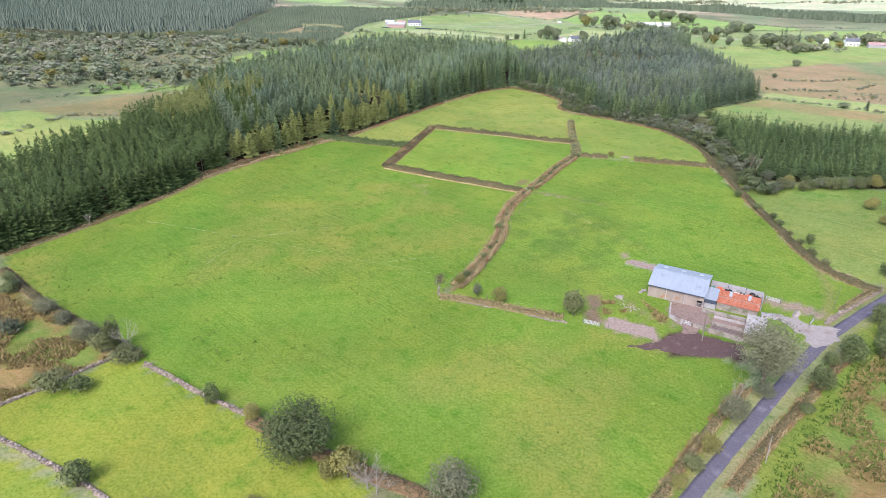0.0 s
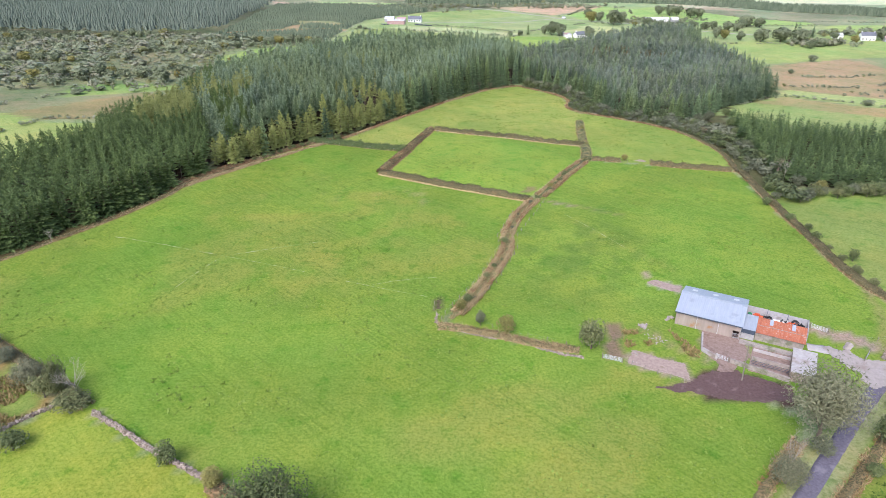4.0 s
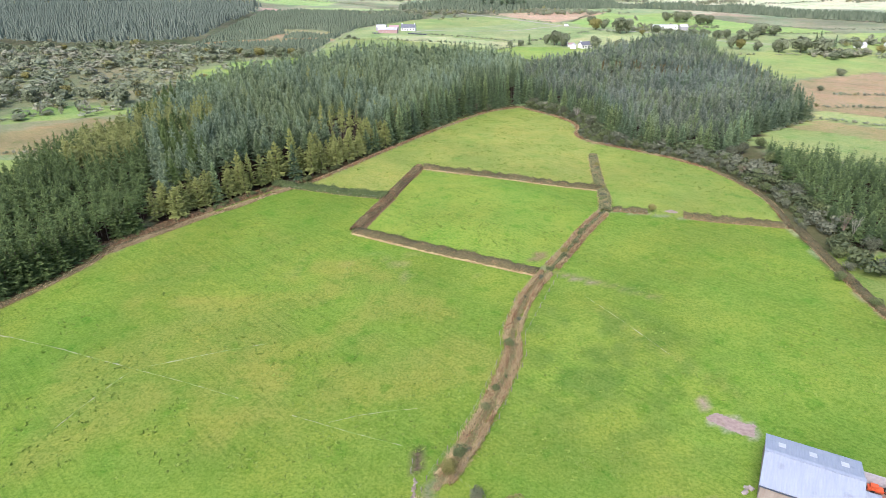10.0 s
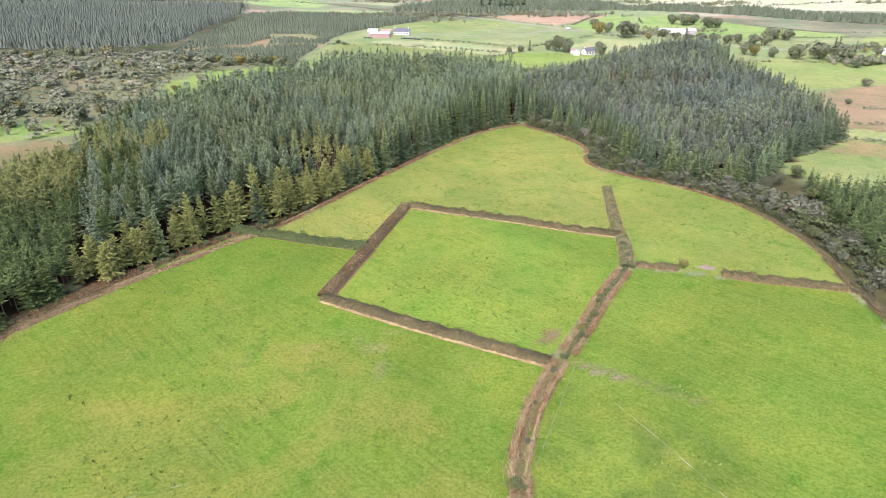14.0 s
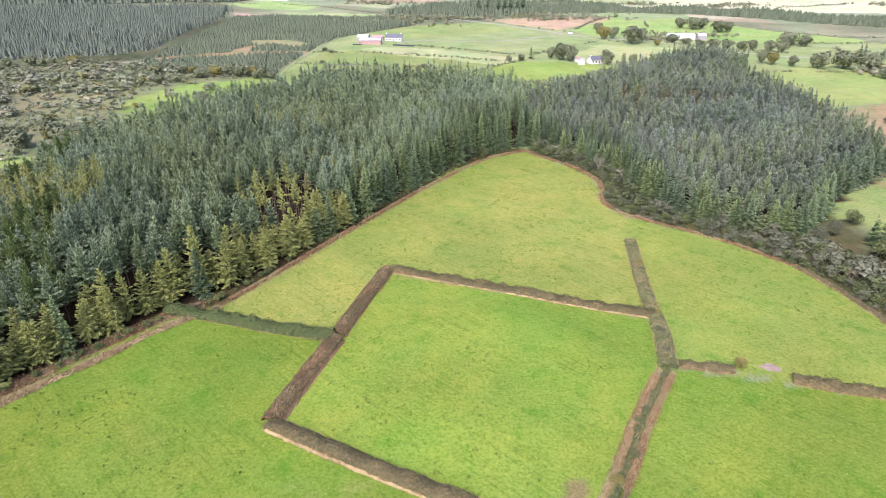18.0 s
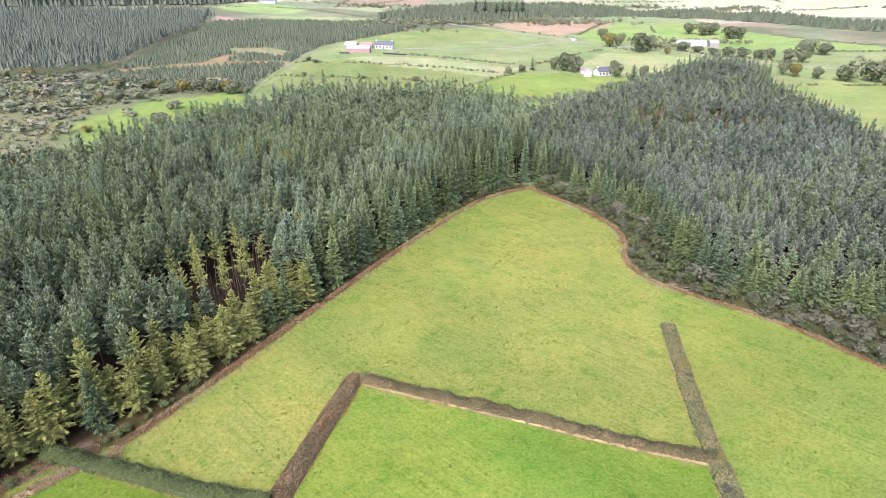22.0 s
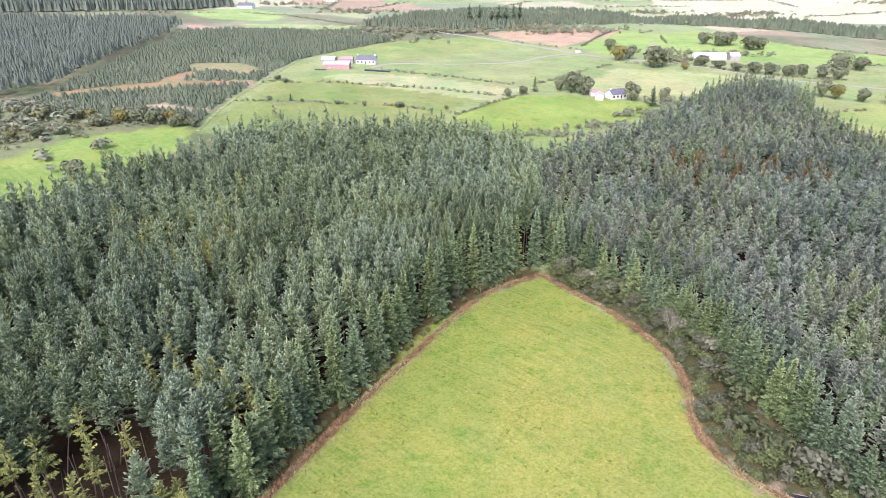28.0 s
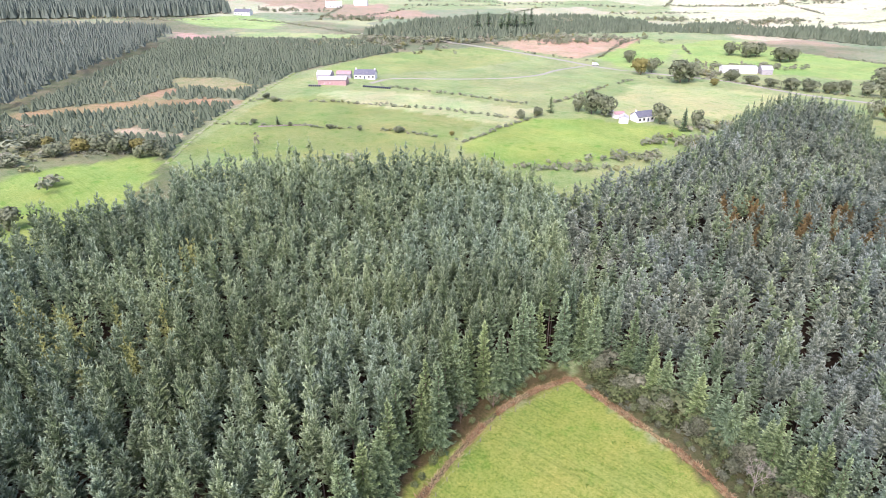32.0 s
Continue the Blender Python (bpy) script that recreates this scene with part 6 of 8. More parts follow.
    # forest margin trees with rounded crowns
    for n, (x, y, h, w) in enumerate(((58, 429, 5.5, 5.5), (64, 422, 6, 6), (69, 415, 5.5, 5.0), (74, 408, 5.0, 5.5), (79, 396, 4.5, 5.0), (54, 436, 6.5, 5.0))):
        bush(KIT_GREYBUSH, n, x, y, h, w, "rounded olive-grey willow at the forest margin")
    # east boundary and brushwood before the saplings
    for n, (x, y, h, w, kit) in enumerate(((146, 202, 5.0, 6.5, KIT_YELLOWBUSH), (150, 198, 5.0, 6.0, KIT_BUSH), (142, 187, 4.5, 6.0, KIT_YELLOWBUSH), (109, 172, 4.0, 3.2, KIT_BUSH), (119, 152, 4.5, 4.5, KIT_BUSH),
                                           (128, 158, 6.0, 5.0, KIT_BUSH), (124, 232, 5.0, 6.0, KIT_GREYBUSH), (130, 228, 4.5, 6.0, KIT_YELLOWBUSH), (136, 227, 4.6, 6.0, KIT_BUSH), (142, 226, 4.5, 5.5, KIT_BUSH), (148, 225, 4.2, 5.5, KIT_GREYBUSH),
                                           (154, 224, 5.5, 6.0, KIT_BUSH), (160, 224, 6.0, 6.0, KIT_YELLOWBUSH), (168, 224, 5.0, 7.0, KIT_BUSH), (117, 236, 4.0, 6.0, KIT_BUSH), (113, 228, 3.5, 5.5, KIT_BUSH), (111, 220, 2.6, 4.0, KIT_GREYBUSH),
                                           (125, 262, 5.5, 6.5, KIT_BUSH), (126, 278, 5.5, 6.0, KIT_GREYBUSH), (130, 298, 6, 7, KIT_BUSH), (136, 318, 6, 7, KIT_BUSH), (132, 335, 6, 7, KIT_GREYBUSH), (144, 345, 5.5, 7, KIT_BUSH), (124, 330, 5.5, 6.5, KIT_GREYBUSH),
                                           (118, 318, 5.0, 6.0, KIT_BUSH))):
        bush(kit, n, x, y, h, w)
    # willow brush along the foot of the saplings and the east boundary
    rng = random.Random(43)
    for k in range(17):
        h = rng.uniform(3.4, 5.4)
        bush(rng.choice((KIT_GREYBUSH, KIT_GREENOLIVE, KIT_BUSH)), k, 114 + 3.6 * k, 222.5 + rng.gauss(0, 2.2), h, h * rng.uniform(1.2, 1.5), "rounded grey-green willow before the half-grown spruces")
    for k in range(9):
        h = rng.uniform(1.6, 3.2)
        bush(rng.choice((KIT_GREENOLIVE, KIT_BUSH)), k, 106.5 + rng.gauss(0, 1.0), 158 + 7 * k, h, h * rng.uniform(1.2, 1.5), "low green bush in the east boundary hedge")
    # along the lane
    bush(KIT_WILLOW, 1, 64.6, 104.6, 14.5, 14.5, "tall open silver-grey willow beside the lane")
    bush(KIT_WILLOW, 0, 66.4, 107, 9.5, 8.0, "young silver-grey willow stem beside the lane")
    bush(KIT_GREYBUSH, 1, 64.2, 102.6, 3.2, 5.0, "low brush at the foot of a willow")
    bush(KIT_WILLOWBUSH, 1, 55.2, 95.6, 6.4, 7.4, "rounded silver-leaved willow bush by the lane")
    bare_tree(55.6, 96.4, 9.0, 3.5, MAT_PALEBARK, "dead bleached sticks rising from a willow bush", 21)
    bush(KIT_YELLOWBUSH, 0, 47.4, 87, 4.2, 5.0, "pale olive bush on the lane bank")
    bush(KIT_GREENOLIVE, 1, 43.0, 82.4, 3.8, 4.6, "straggling olive bush on the lane bank")
    bush(KIT_YELLOWBUSH, 1, 39.4, 78.6, 3.0, 3.8)
    for n, (x, y, h, w) in enumerate(((87.4, 113.2, 7.2, 7.4), (76.4, 104.6, 6.0, 6.4), (103, 128, 6.5, 6.0), (96, 115, 6.0, 6.5), (100, 121.5, 5.0, 5.5), (83, 112, 4.0, 4.5), (108, 120, 6, 7), (92, 119, 3.5, 4), (70, 97, 2.6, 4), (118, 128, 6, 7), (112, 133, 4.5, 5))):
        bush(KIT_BUSH, n, x, y, h, w, "dark green hawthorn beside the lane")


build_field_trees()


# ---- stone walls ----
def stone_wall(line, wide, tall, label, seed, dens=26):
    rng = random.Random(seed)
    ob = thing("stone_wall", line[0][0], line[0][1], ground_z(*line[0]), label, "wall", "dry stone field walls")
    z0 = ground_z(*line[0])
    p, d = along(line, 1.0 / dens)
    s, core = Solid(), Solid()
    for (ax, ay), (bx, by) in zip(line, line[1:]):
        core.beam((ax - line[0][0], ay - line[0][1], ground_z(ax, ay) - z0 - 0.2), (bx - line[0][0], by - line[0][1], ground_z(bx, by) - z0 - 0.2), wide * 0.5, tall * 0.5 + 0.2)
    part("core", core.mesh("core", MAT_STONE), ob)
    for (x, y), (dx, dy) in zip(p, d):
        lvl = rng.random()
        keep = 0.65 + 0.7 * float(soft_noise(x, y, 5, seed))
        if lvl > keep:
            continue
        off = rng.uniform(-0.5, 0.5) * wide * (1.1 - 0.5 * lvl)
        cx, cy = x - dy * off - line[0][0], y + dx * off - line[0][1]
        cz = ground_z(x, y) - z0 + lvl * tall
        r = rng.uniform(0.11, 0.25)
        q = Euler((rng.uniform(-0.5, 0.5), rng.uniform(-0.5, 0.5), rng.uniform(0, 6.28))).to_matrix()
        pts = [Vector((cx, cy, cz)) + q @ Vector((sx * r * rng.uniform(0.8, 1.4), sy * r * rng.uniform(0.6, 1.0), sz * r * rng.uniform(0.45, 0.8))) for sz in (-1, 1) for sx, sy in ((-1, -1), (1, -1), (1, 1), (-1, 1))]
        s.hexa(pts)
    part("stones", s.mesh("stones", MAT_WALLSTONE), ob, "pale pinkish loose stones", "stuff")


def island_stone():
    m, n, l, b = start_material("loose_wall_stones", 0.95, 0.0, 0.2)
    geo = n.new("ShaderNodeNewGeometry")
    col = blend(m, geo.outputs["Random Per Island"], (0.18, 0.135, 0.110), (0.41, 0.335, 0.29))
    col = blend(m, ramp(m, noise_node(m, 1.2, 4.0), 0.47, 0.60, 0, 0.8), col, (0.17, 0.15, 0.10))
    l.new(col, b.inputs["Base Color"])
    bumped(m, b, noise_node(m, 8.0), 0.6, 0.03)
    return m


MAT_WALLSTONE = island_stone()
stone_wall([(-64, 112.6), (-57, 108.2), (-50, 103.6), (-43.5, 99.8), (-38, 96.6)], 0.8, 0.95, "tumbled dry stone wall of pale pinkish stones", 1, 30)
stone_wall([(-96, 92), (-88, 98.5), (-82, 104), (-76, 111), (-72.5, 114.3)], 0.7, 0.55, "low broken dry stone wall with grass", 2, 15)
stone_wall([(-90, 95), (-81, 90), (-73, 86), (-67, 83), (-58, 78), (-48, 71)], 0.8, 0.55, "low overgrown dry stone wall", 3, 18)
stone_wall([(90.6, 128.3), (94, 131), (97.7, 133.4)], 0.8, 1.1, "roadside dry stone wall at the farm entrance", 4, 30)
stone_wall([(97.7, 133.4), (105, 138.5), (113, 143.5)], 0.7, 0.7, "low overgrown roadside stone wall", 5, 7)
hedge([(98, 134.6), (105, 139.6), (112.5, 144.6)], 1.6, 0.6, MAT_BRAMBLE_J, "roadside bank overgrown with grass and brambles", 2.0, 0.9, 12, 31, 0.5)
stone_wall([(20, 133), (25, 130.6), (29.5, 129.2)], 0.9, 0.1, "line of loose stones along the field bank", 6, 5)
stone_wall([(-1.0, 146.5), (-1.2, 142.5), (1, 140.6), (6, 138.2), (12, 136)], 0.5, 0.06, "string of small stones beside the ditch", 7, 5)
stone_wall([(-75, 645), (-60, 648), (-48, 650)], 1.0, 0.8, "far dry stone field wall", 8, 4)


def rush_tussocks():
    """Rough grass in the rushy corner and beyond the lane."""
    rng = np.random.default_rng(77)
    for name, poly, count, mat, tall, label in (
            ("rush_tussocks", [(-130, 150), (-104, 138), (-76, 119), (-73, 114), (-88, 100), (-120, 105), (-150, 130)], 9000, MAT_RUSH_J, 0.55, "brown rush tussocks in a rough field corner"),
            ("lane_rough_grass", [(52, 74), (62, 84), (80, 101), (98, 118), (125, 135), (150, 120), (110, 70), (70, 50)], 9000, MAT_RUSH_J, 0.5, "tall brown rough grass beyond the lane"),
            ("lane_green_grass", [(46, 72), (62, 88), (80, 105), (100, 124), (140, 150), (160, 120), (110, 66), (60, 46)], 6000, MAT_DARKGRASS_J, 0.45, "lush green rough grass beyond the lane"),
            ("yard_rough_grass", [(40, 139), (50, 139), (54, 131), (50, 125), (43, 131), (39, 133)], 800, MAT_RUSH_J, 0.5, "rough grass and nettles beside the barn")):
        px, py = np.array(poly).T
        x, y = rng.uniform(px.min(), px.max(), count * 2), rng.uniform(py.min(), py.max(), count * 2)
        keep = inside(x, y, poly) & (soft_noise(x, y, 6, 78 + len(name)) + 0.3 * soft_noise(x, y, 2, 79) > 0.55) & (near_line(x, y, LANE) > 3.0)
        x, y = x[keep][:count], y[keep][:count]
        v, f, g = blades(np.c_[x, y, height(x, y)], np.full(len(x), tall * 1.25), 0.16, rng, rng.uniform(0, 1, len(x)), 3)
        tagged(new(name, mesh_np(name, v, f, mat, g)), label, "grass", "", "stuff")


rush_tussocks()


def pasture_tufts():
    """Uneven tufts over the grazed fields, thicker where cattle leave them."""
    rng = np.random.default_rng(55)
    n = 38000
    x, y = rng.uniform(-125, 118, n), rng.uniform(60, 432, n)
    keep = np.zeros(n, bool)
    for poly in (FIELD_HOME, FIELD_EAST, FIELD_FORT, FIELD_NORTH, FIELD_NORTHEAST):
        keep |= inside(x, y, poly)
    keep &= (soft_noise(x, y, 9, 56) + 0.7 * soft_noise(x, y, 2.5, 57) > 0.95) & (near_line(x, y, EDGE_WEST) > 3) & (near_line(x, y, LANE) > 4)
    keep &= ~((x > 36) & (x < 92) & (y > 112) & (y < 160))
    x, y = x[keep], y[keep]
    v, f, g = blades(np.c_[x, y, height(x, y)], rng.uniform(0.15, 0.38, len(x)), 0.26, rng, rng.uniform(0, 1, len(x)), 3)
    tagged(new("pasture_tufts", mesh_np("pasture_tufts", v, f, MAT_TUFT_J, g)), "dark green grass tufts in grazed pasture", "grass", "", "stuff")


MAT_TUFT_J = foliage("pasture_tuft_blades", (0.150, 0.225, 0.034), (0.21, 0.29, 0.05), (0.26, 0.34, 0.08), True, rough=0.9, tips=0.5)
pasture_tufts()

# pale drain lines across the home and east fields
for line in ([(-96, 190), (-78, 184), (-60, 177)], [(-60, 177), (-48, 172.5), (-35, 167)], [(-25, 162.5), (-14, 158), (-2, 153.5)], [(-60, 176.5), (-64, 167), (-67, 157)], [(-58, 177.5), (-44, 183), (-34, 186)], [(-18, 160), (-9, 163), (-1, 164)]):
    ribbon("drain_scar", smooth_line(line, 1), 0.15, MAT_SCAR, 0.03, "thin pale stony drain line in the pasture", "drain", ragged=0.09)
for line in ([(38, 207), (45, 194), (52, 179)],):
    ribbon("cattle_path", smooth_line(line, 1), 0.06, MAT_SCAR, 0.03, "thin pale trodden path in the pasture", "path", ragged=0.07)

# ---- the farmyard ----
FARM_TURN = -28.5


def farm(a, b):
    c, s = math.cos(radians(FARM_TURN)), math.sin(radians(FARM_TURN))
    return 52.2 + a * c - b * s, 141.9 + a * s + b * c


def farm_thing(name, a, b, label, category, group="", turn=0.0, z=None):
    x, y = farm(a, b)
    return thing(name, x, y, ground_z(x, y) if z is None else z, label, category, group, turn=FARM_TURN + turn)


def sheet(a0, a1, b0, b1, z0, z1, mat, name, pitch=0.38, deep=0.045, thick=0.05):
    """A corrugated sheet from (b0, z0) up to (b1, z1), with ridges running down the slope."""
    n = max(2, int((a1 - a0) / pitch) * 2)
    v, f = [], []
    for i in range(n + 1):
        a, w = a0 + (a1 - a0) * i / n, deep if i % 2 else 0.0
        v += [(a, b0, z0 + w), (a, b1, z1 + w), (a, b1, z1 + w - thick), (a, b0, z0 + w - thick)]
    for i in range(n):
        k = 4 * i
        f += [(k + j, k + 4 + j, k + 4 + (j + 1) % 4, k + (j + 1) % 4) for j in range(4)]
    f += [(0, 1, 2, 3), (4 * n + 3, 4 * n + 2, 4 * n + 1, 4 * n)]
    return Solid().add(v, f).mesh(name, mat)


def build_barn():
    L, D, E, R = 13.4, 12.0, 3.5, 5.2
    ob = farm_thing("barn", 0, 0, "large grey-roofed hay barn with brown stained walls", "barn")
    t = 0.16
    for k in range(3):
        a0, a1 = L * k / 3, L * (k + 1) / 3
        gap = (a1 - 1.5, a1 - 0.3) if k == 2 else None
        s = Solid()
        if gap:
            s.box(a0, gap[0], 0, t, -0.3, E - 0.15).box(gap[1], a1 - 0.06, 0, t, -0.3, E - 0.15).box(gap[0], gap[1], 0, t, 1.9, E - 0.15)
        else:
            s.box(a0, a1 - 0.06, 0, t, -0.3, E - 0.15)
        part("wall_panel", s.mesh("wall_panel", MAT_BARNWALL), ob)
        part("downpipe", Solid().tube((a1 - 0.03, -0.06, 0), (a1 - 0.03, -0.06, E - 0.3), 0.05, 0.05, 6).mesh("downpipe", MAT_GALV), ob)
    for a in (0.0, L - t):
        s = Solid()
        ring = [(0.17, -0.3), (D - 0.17, -0.3), (D - 0.17, E - 0.15), (D / 2, R - 0.18), (0.17, E - 0.15)]
        s.add([(a, b, z) for b, z in ring] + [(a + t, b, z) for b, z in ring], [tuple(range(5)), tuple(range(9, 4, -1))] + [(i, i + 5, (i + 1) % 5 + 5, (i + 1) % 5) for i in range(5)])
        part("gable_wall", s.mesh("gable_wall", MAT_BARNWALL), ob)
    part("back_wall", Solid().box(0, L, D - t, D, -0.3, E - 0.15).mesh("back_wall", MAT_BARNWALL), ob)
    front = part("front_roof", sheet(-0.25, L + 0.25, -0.35, D / 2, E - 0.08, R, MAT_TIN, "front_roof"), ob, "blue-grey corrugated roof slope")
    back = part("back_roof", sheet(-0.25, L + 0.25, D + 0.35, D / 2, E - 0.08, R, MAT_TIN, "back_roof"), ob)
    part("ridge_cap", Solid().box(-0.28, L + 0.28, D / 2 - 0.35, D / 2 + 0.35, R + 0.03, R + 0.11).mesh("ridge_cap", MAT_TIN), ob, "pale ridge capping")
    part("gutter", Solid().box(-0.2, L + 0.2, -0.52, -0.36, E - 0.28, E - 0.14).mesh("gutter", MAT_TINBLUE), ob, "dark eaves gutter")
    slope = (R - E) / (D / 2)
    for k in range(3):
        a = L * (k + 0.5) / 3
        s = Solid()
        b0, b1 = D - 1.9, D - 3.4
        z0, z1 = E + (D - b0) * slope + 0.07, E + (D - b1) * slope + 0.07
        s.hexa([(a - 0.55, b0, z0), (a + 0.55, b0, z0), (a + 0.55, b1, z1), (a - 0.55, b1, z1), (a - 0.55, b0, z0 + 0.05), (a + 0.55, b0, z0 + 0.05), (a + 0.55, b1, z1 + 0.05), (a - 0.55, b1, z1 + 0.05)])
        part("skylight", s.mesh("skylight", MAT_SKYLIGHT), back, "white translucent skylight")
    gate = part("doorway_gate", Solid().box(L - 1.48, L - 0.32, 0.02, 0.06, 0.15, 0.25).box(L - 1.48, L - 0.32, 0.02, 0.06, 1.2, 1.3).mesh("doorway_gate", MAT_GALV), ob, "small barred gate in the doorway")
    for k in range(7):
        a = L - 1.46 + k * 0.185
        part("bar", Solid().box(a, a + 0.05, 0.0, 0.04, 0.12, 1.36).mesh("bar", MAT_GALV), gate)
    part("dark_floor", Solid().box(0.3, L - 0.3, 0.4, D - 0.4, -0.1, 0.05).mesh("dark_floor", MAT_MUD), ob)


def build_sheds():
    ob = farm_thing("lean_to_shed", 13.45, 0.9, "small lean-to shed with blue-grey sheet roof", "shed")
    part("roof", sheet(0.02, 2.75, -0.3, 5.2, 2.6, 3.25, MAT_TIN, "roof"), ob)
    part("fascia", Solid().box(0.0, 2.7, -0.22, -0.1, 1.55, 2.5).mesh("fascia", MAT_TINBLUE), ob, "dark blue sheet fascia")
    part("front_wall", Solid().box(0, 2.7, 0, 0.2, -0.3, 2.5).mesh("front_wall", MAT_BLOCK), ob)
    part("back_wall", Solid().box(0, 2.7, 5.0, 5.2, -0.3, 3.1).mesh("back_wall", MAT_BLOCK), ob)
    ob = farm_thing("rusty_shed", 16.25, 1.5, "low stone shed with a rusted orange sheet roof", "shed")
    part("front_wall", Solid().box(0, 9.3, 0, 0.45, -0.3, 2.0).mesh("front_wall", MAT_OLDCONCRETE), ob, "stained rendered wall")
    part("back_wall", Solid().box(0, 9.3, 3.9, 4.3, -0.3, 3.0).mesh("back_wall", MAT_OLDCONCRETE), ob)
    for a in (0.0, 8.9):
        s = Solid().hexa([(a, 0.46, -0.3), (a + 0.4, 0.46, -0.3), (a + 0.4, 3.89, -0.3), (a, 3.89, -0.3), (a, 0.46, 2.0), (a + 0.4, 0.46, 2.0), (a + 0.4, 3.89, 2.9), (a, 3.89, 2.9)])
        part("end_wall", s.mesh("end_wall", MAT_BLOCK), ob)
    part("roof", sheet(-0.05, 9.5, -0.35, 4.5, 2.05, 3.2, MAT_RUSTROOF, "roof", 0.3, 0.05), ob)
    for a in (2.3, 6.6):
        s = Solid().hexa([(a, 2.6, 2.85), (a + 0.7, 2.6, 2.85), (a + 0.7, 4.4, 3.28), (a, 4.4, 3.28), (a, 2.6, 2.9), (a + 0.7, 2.6, 2.9), (a + 0.7, 4.4, 3.33), (a, 4.4, 3.33)])
        part("patch_sheet", s.mesh("patch_sheet", MAT_TIN), ob, "grey patching sheet")
    part("batten", Solid().hexa([(0.0, 1.9, 2.68), (9.4, 1.9, 2.68), (9.4, 2.0, 2.7), (0.0, 2.0, 2.7), (0, 1.9, 2.73), (9.4, 1.9, 2.73), (9.4, 2.0, 2.75), (0, 2.0, 2.75)]).mesh("batten", MAT_PALEBARK), ob)
    # roofless block yard behind
    ob = farm_thing("yard_wall", 13.7, 11.4, "bare concrete block wall round the back yard", "wall")
    for k in range(3):
        part("wall_bay", Solid().box(4.15 * k, 4.15 * k + 4.05, -0.1, 0.1, -0.3, 2.5 - 0.12 * k).mesh("wall_bay", MAT_BLOCK), ob)
        part("pillar", Solid().box(4.15 * k + 4.05, 4.15 * k + 4.15, -0.16, 0.16, -0.3, 2.6 - 0.12 * k).mesh("pillar", MAT_TINBLUE), ob)
    part("end_wall", Solid().hexa([(12.25, -5.8, -0.3), (12.45, -5.8, -0.3), (12.45, -0.11, -0.3), (12.25, -0.11, -0.3), (12.25, -5.8, 1.9), (12.45, -5.8, 1.9), (12.45, -0.11, 2.2), (12.25, -0.11, 2.2)]).mesh("end_wall", MAT_BLOCK), ob)
    ob = farm_thing("yard_slab", 13.6, 6.0, "grey concrete slab of the back yard", "slab", "", z=0.0)
    part("slab", Solid().box(0, 12.3, 0, 5.2, -0.2, 0.06).mesh("slab", MAT_MUDTRACK), ob)
    # the stone shed by the slurry pit
    ob = farm_thing("stone_shed", 23.7, -10.4, "small rough stone shed with flat concrete roof", "shed")
    s = Solid()
    rng = random.Random(5)
    s.box(0.06, 3.94, 0.06, 8.2, -0.3, 2.2)
    part("wall", s.mesh("wall", MAT_STONE), ob, "pinkish rubble stone wall")
    st = Solid()
    for k in range(420):
        z, r = rng.uniform(0.0, 2.1), rng.uniform(0.12, 0.24)
        side = rng.random()
        x, y = (rng.uniform(0, 4), 0.02) if side < 0.4 else (0.02, rng.uniform(0, 8))
        st.box(x - r, x + r, y - r * 0.5, y + r * 0.5, z - r * 0.6, z + r * 0.6)
    part("rubble", st.mesh("rubble", MAT_WALLSTONE), ob, "", "stuff")
    part("roof_slab", Solid().hexa([(-0.2, -0.1, 2.2), (4.2, -0.1, 2.2), (4.2, 8.4, 2.45), (-0.2, 8.4, 2.45), (-0.2, -0.1, 2.38), (4.2, -0.1, 2.38), (4.2, 8.4, 2.63), (-0.2, 8.4, 2.63)]).mesh("roof_slab", MAT_CONCRETE, 0.03), ob, "pale concrete roof slab")
    # cattle pen and pit
    ob = farm_thing("cattle_pen", 12.7, -9.6, "walled concrete cattle pen with feed barriers", "pen")
    part("outer_wall", Solid().hexa([(0, -0.15, -0.3), (11, -1.55, -0.3), (11, -1.2, -0.3), (0, 0.2, -0.3), (0, -0.15, 1.0), (11, -1.55, 1.1), (11, -1.2, 1.1), (0, 0.2, 1.0)]).mesh("outer_wall", MAT_OLDCONCRETE), ob, "mossy low concrete wall")
    part("floor_slab", Solid().box(3.6, 11.0, -1.1, 8.0, -0.2, 0.05).mesh("floor_slab", MAT_MUDTRACK), ob)
    part("middle_wall", Solid().box(3.8, 11.2, 3.0, 3.25, 0.02, 0.9).mesh("middle_wall", MAT_OLDCONCRETE), ob)
    part("feed_wall", Solid().box(3.8, 11.4, 6.4, 6.6, 0.02, 0.7).mesh("feed_wall", MAT_CONCRETE), ob)
    for k in range(6):
        part("rail_post", Solid().box(4.0 + 1.35 * k, 4.1 + 1.35 * k, 1.0, 1.1, 0.02, 1.25).mesh("rail_post", MAT_POST), ob)
    for z in (0.5, 0.85, 1.2):
        part("rail", Solid().box(3.8, 11.0, 1.03, 1.07, z, z + 0.07).mesh("rail", MAT_TINBLUE), ob)
    part("ledge", Solid().box(0.8, 11.6, 8.02, 9.6, -0.2, 0.3).mesh("ledge", MAT_OLDCONCRETE), ob)
    # low walls left of the yard
    ob = farm_thing("yard_boundary_wall", 6.2, -2.0, "low pale concrete yard wall", "wall")
    part("wall_run", Solid().beam((0, 0, -0.2), (0.8, -5.9, -0.2), 0.35, 1.1).mesh("wall_run", MAT_CONCRETE), ob)
    part("wall_run", Solid().beam((0.9, -6.0, -0.2), (3.6, -7.5, -0.2), 0.35, 1.15).mesh("wall_run", MAT_CONCRETE), ob)
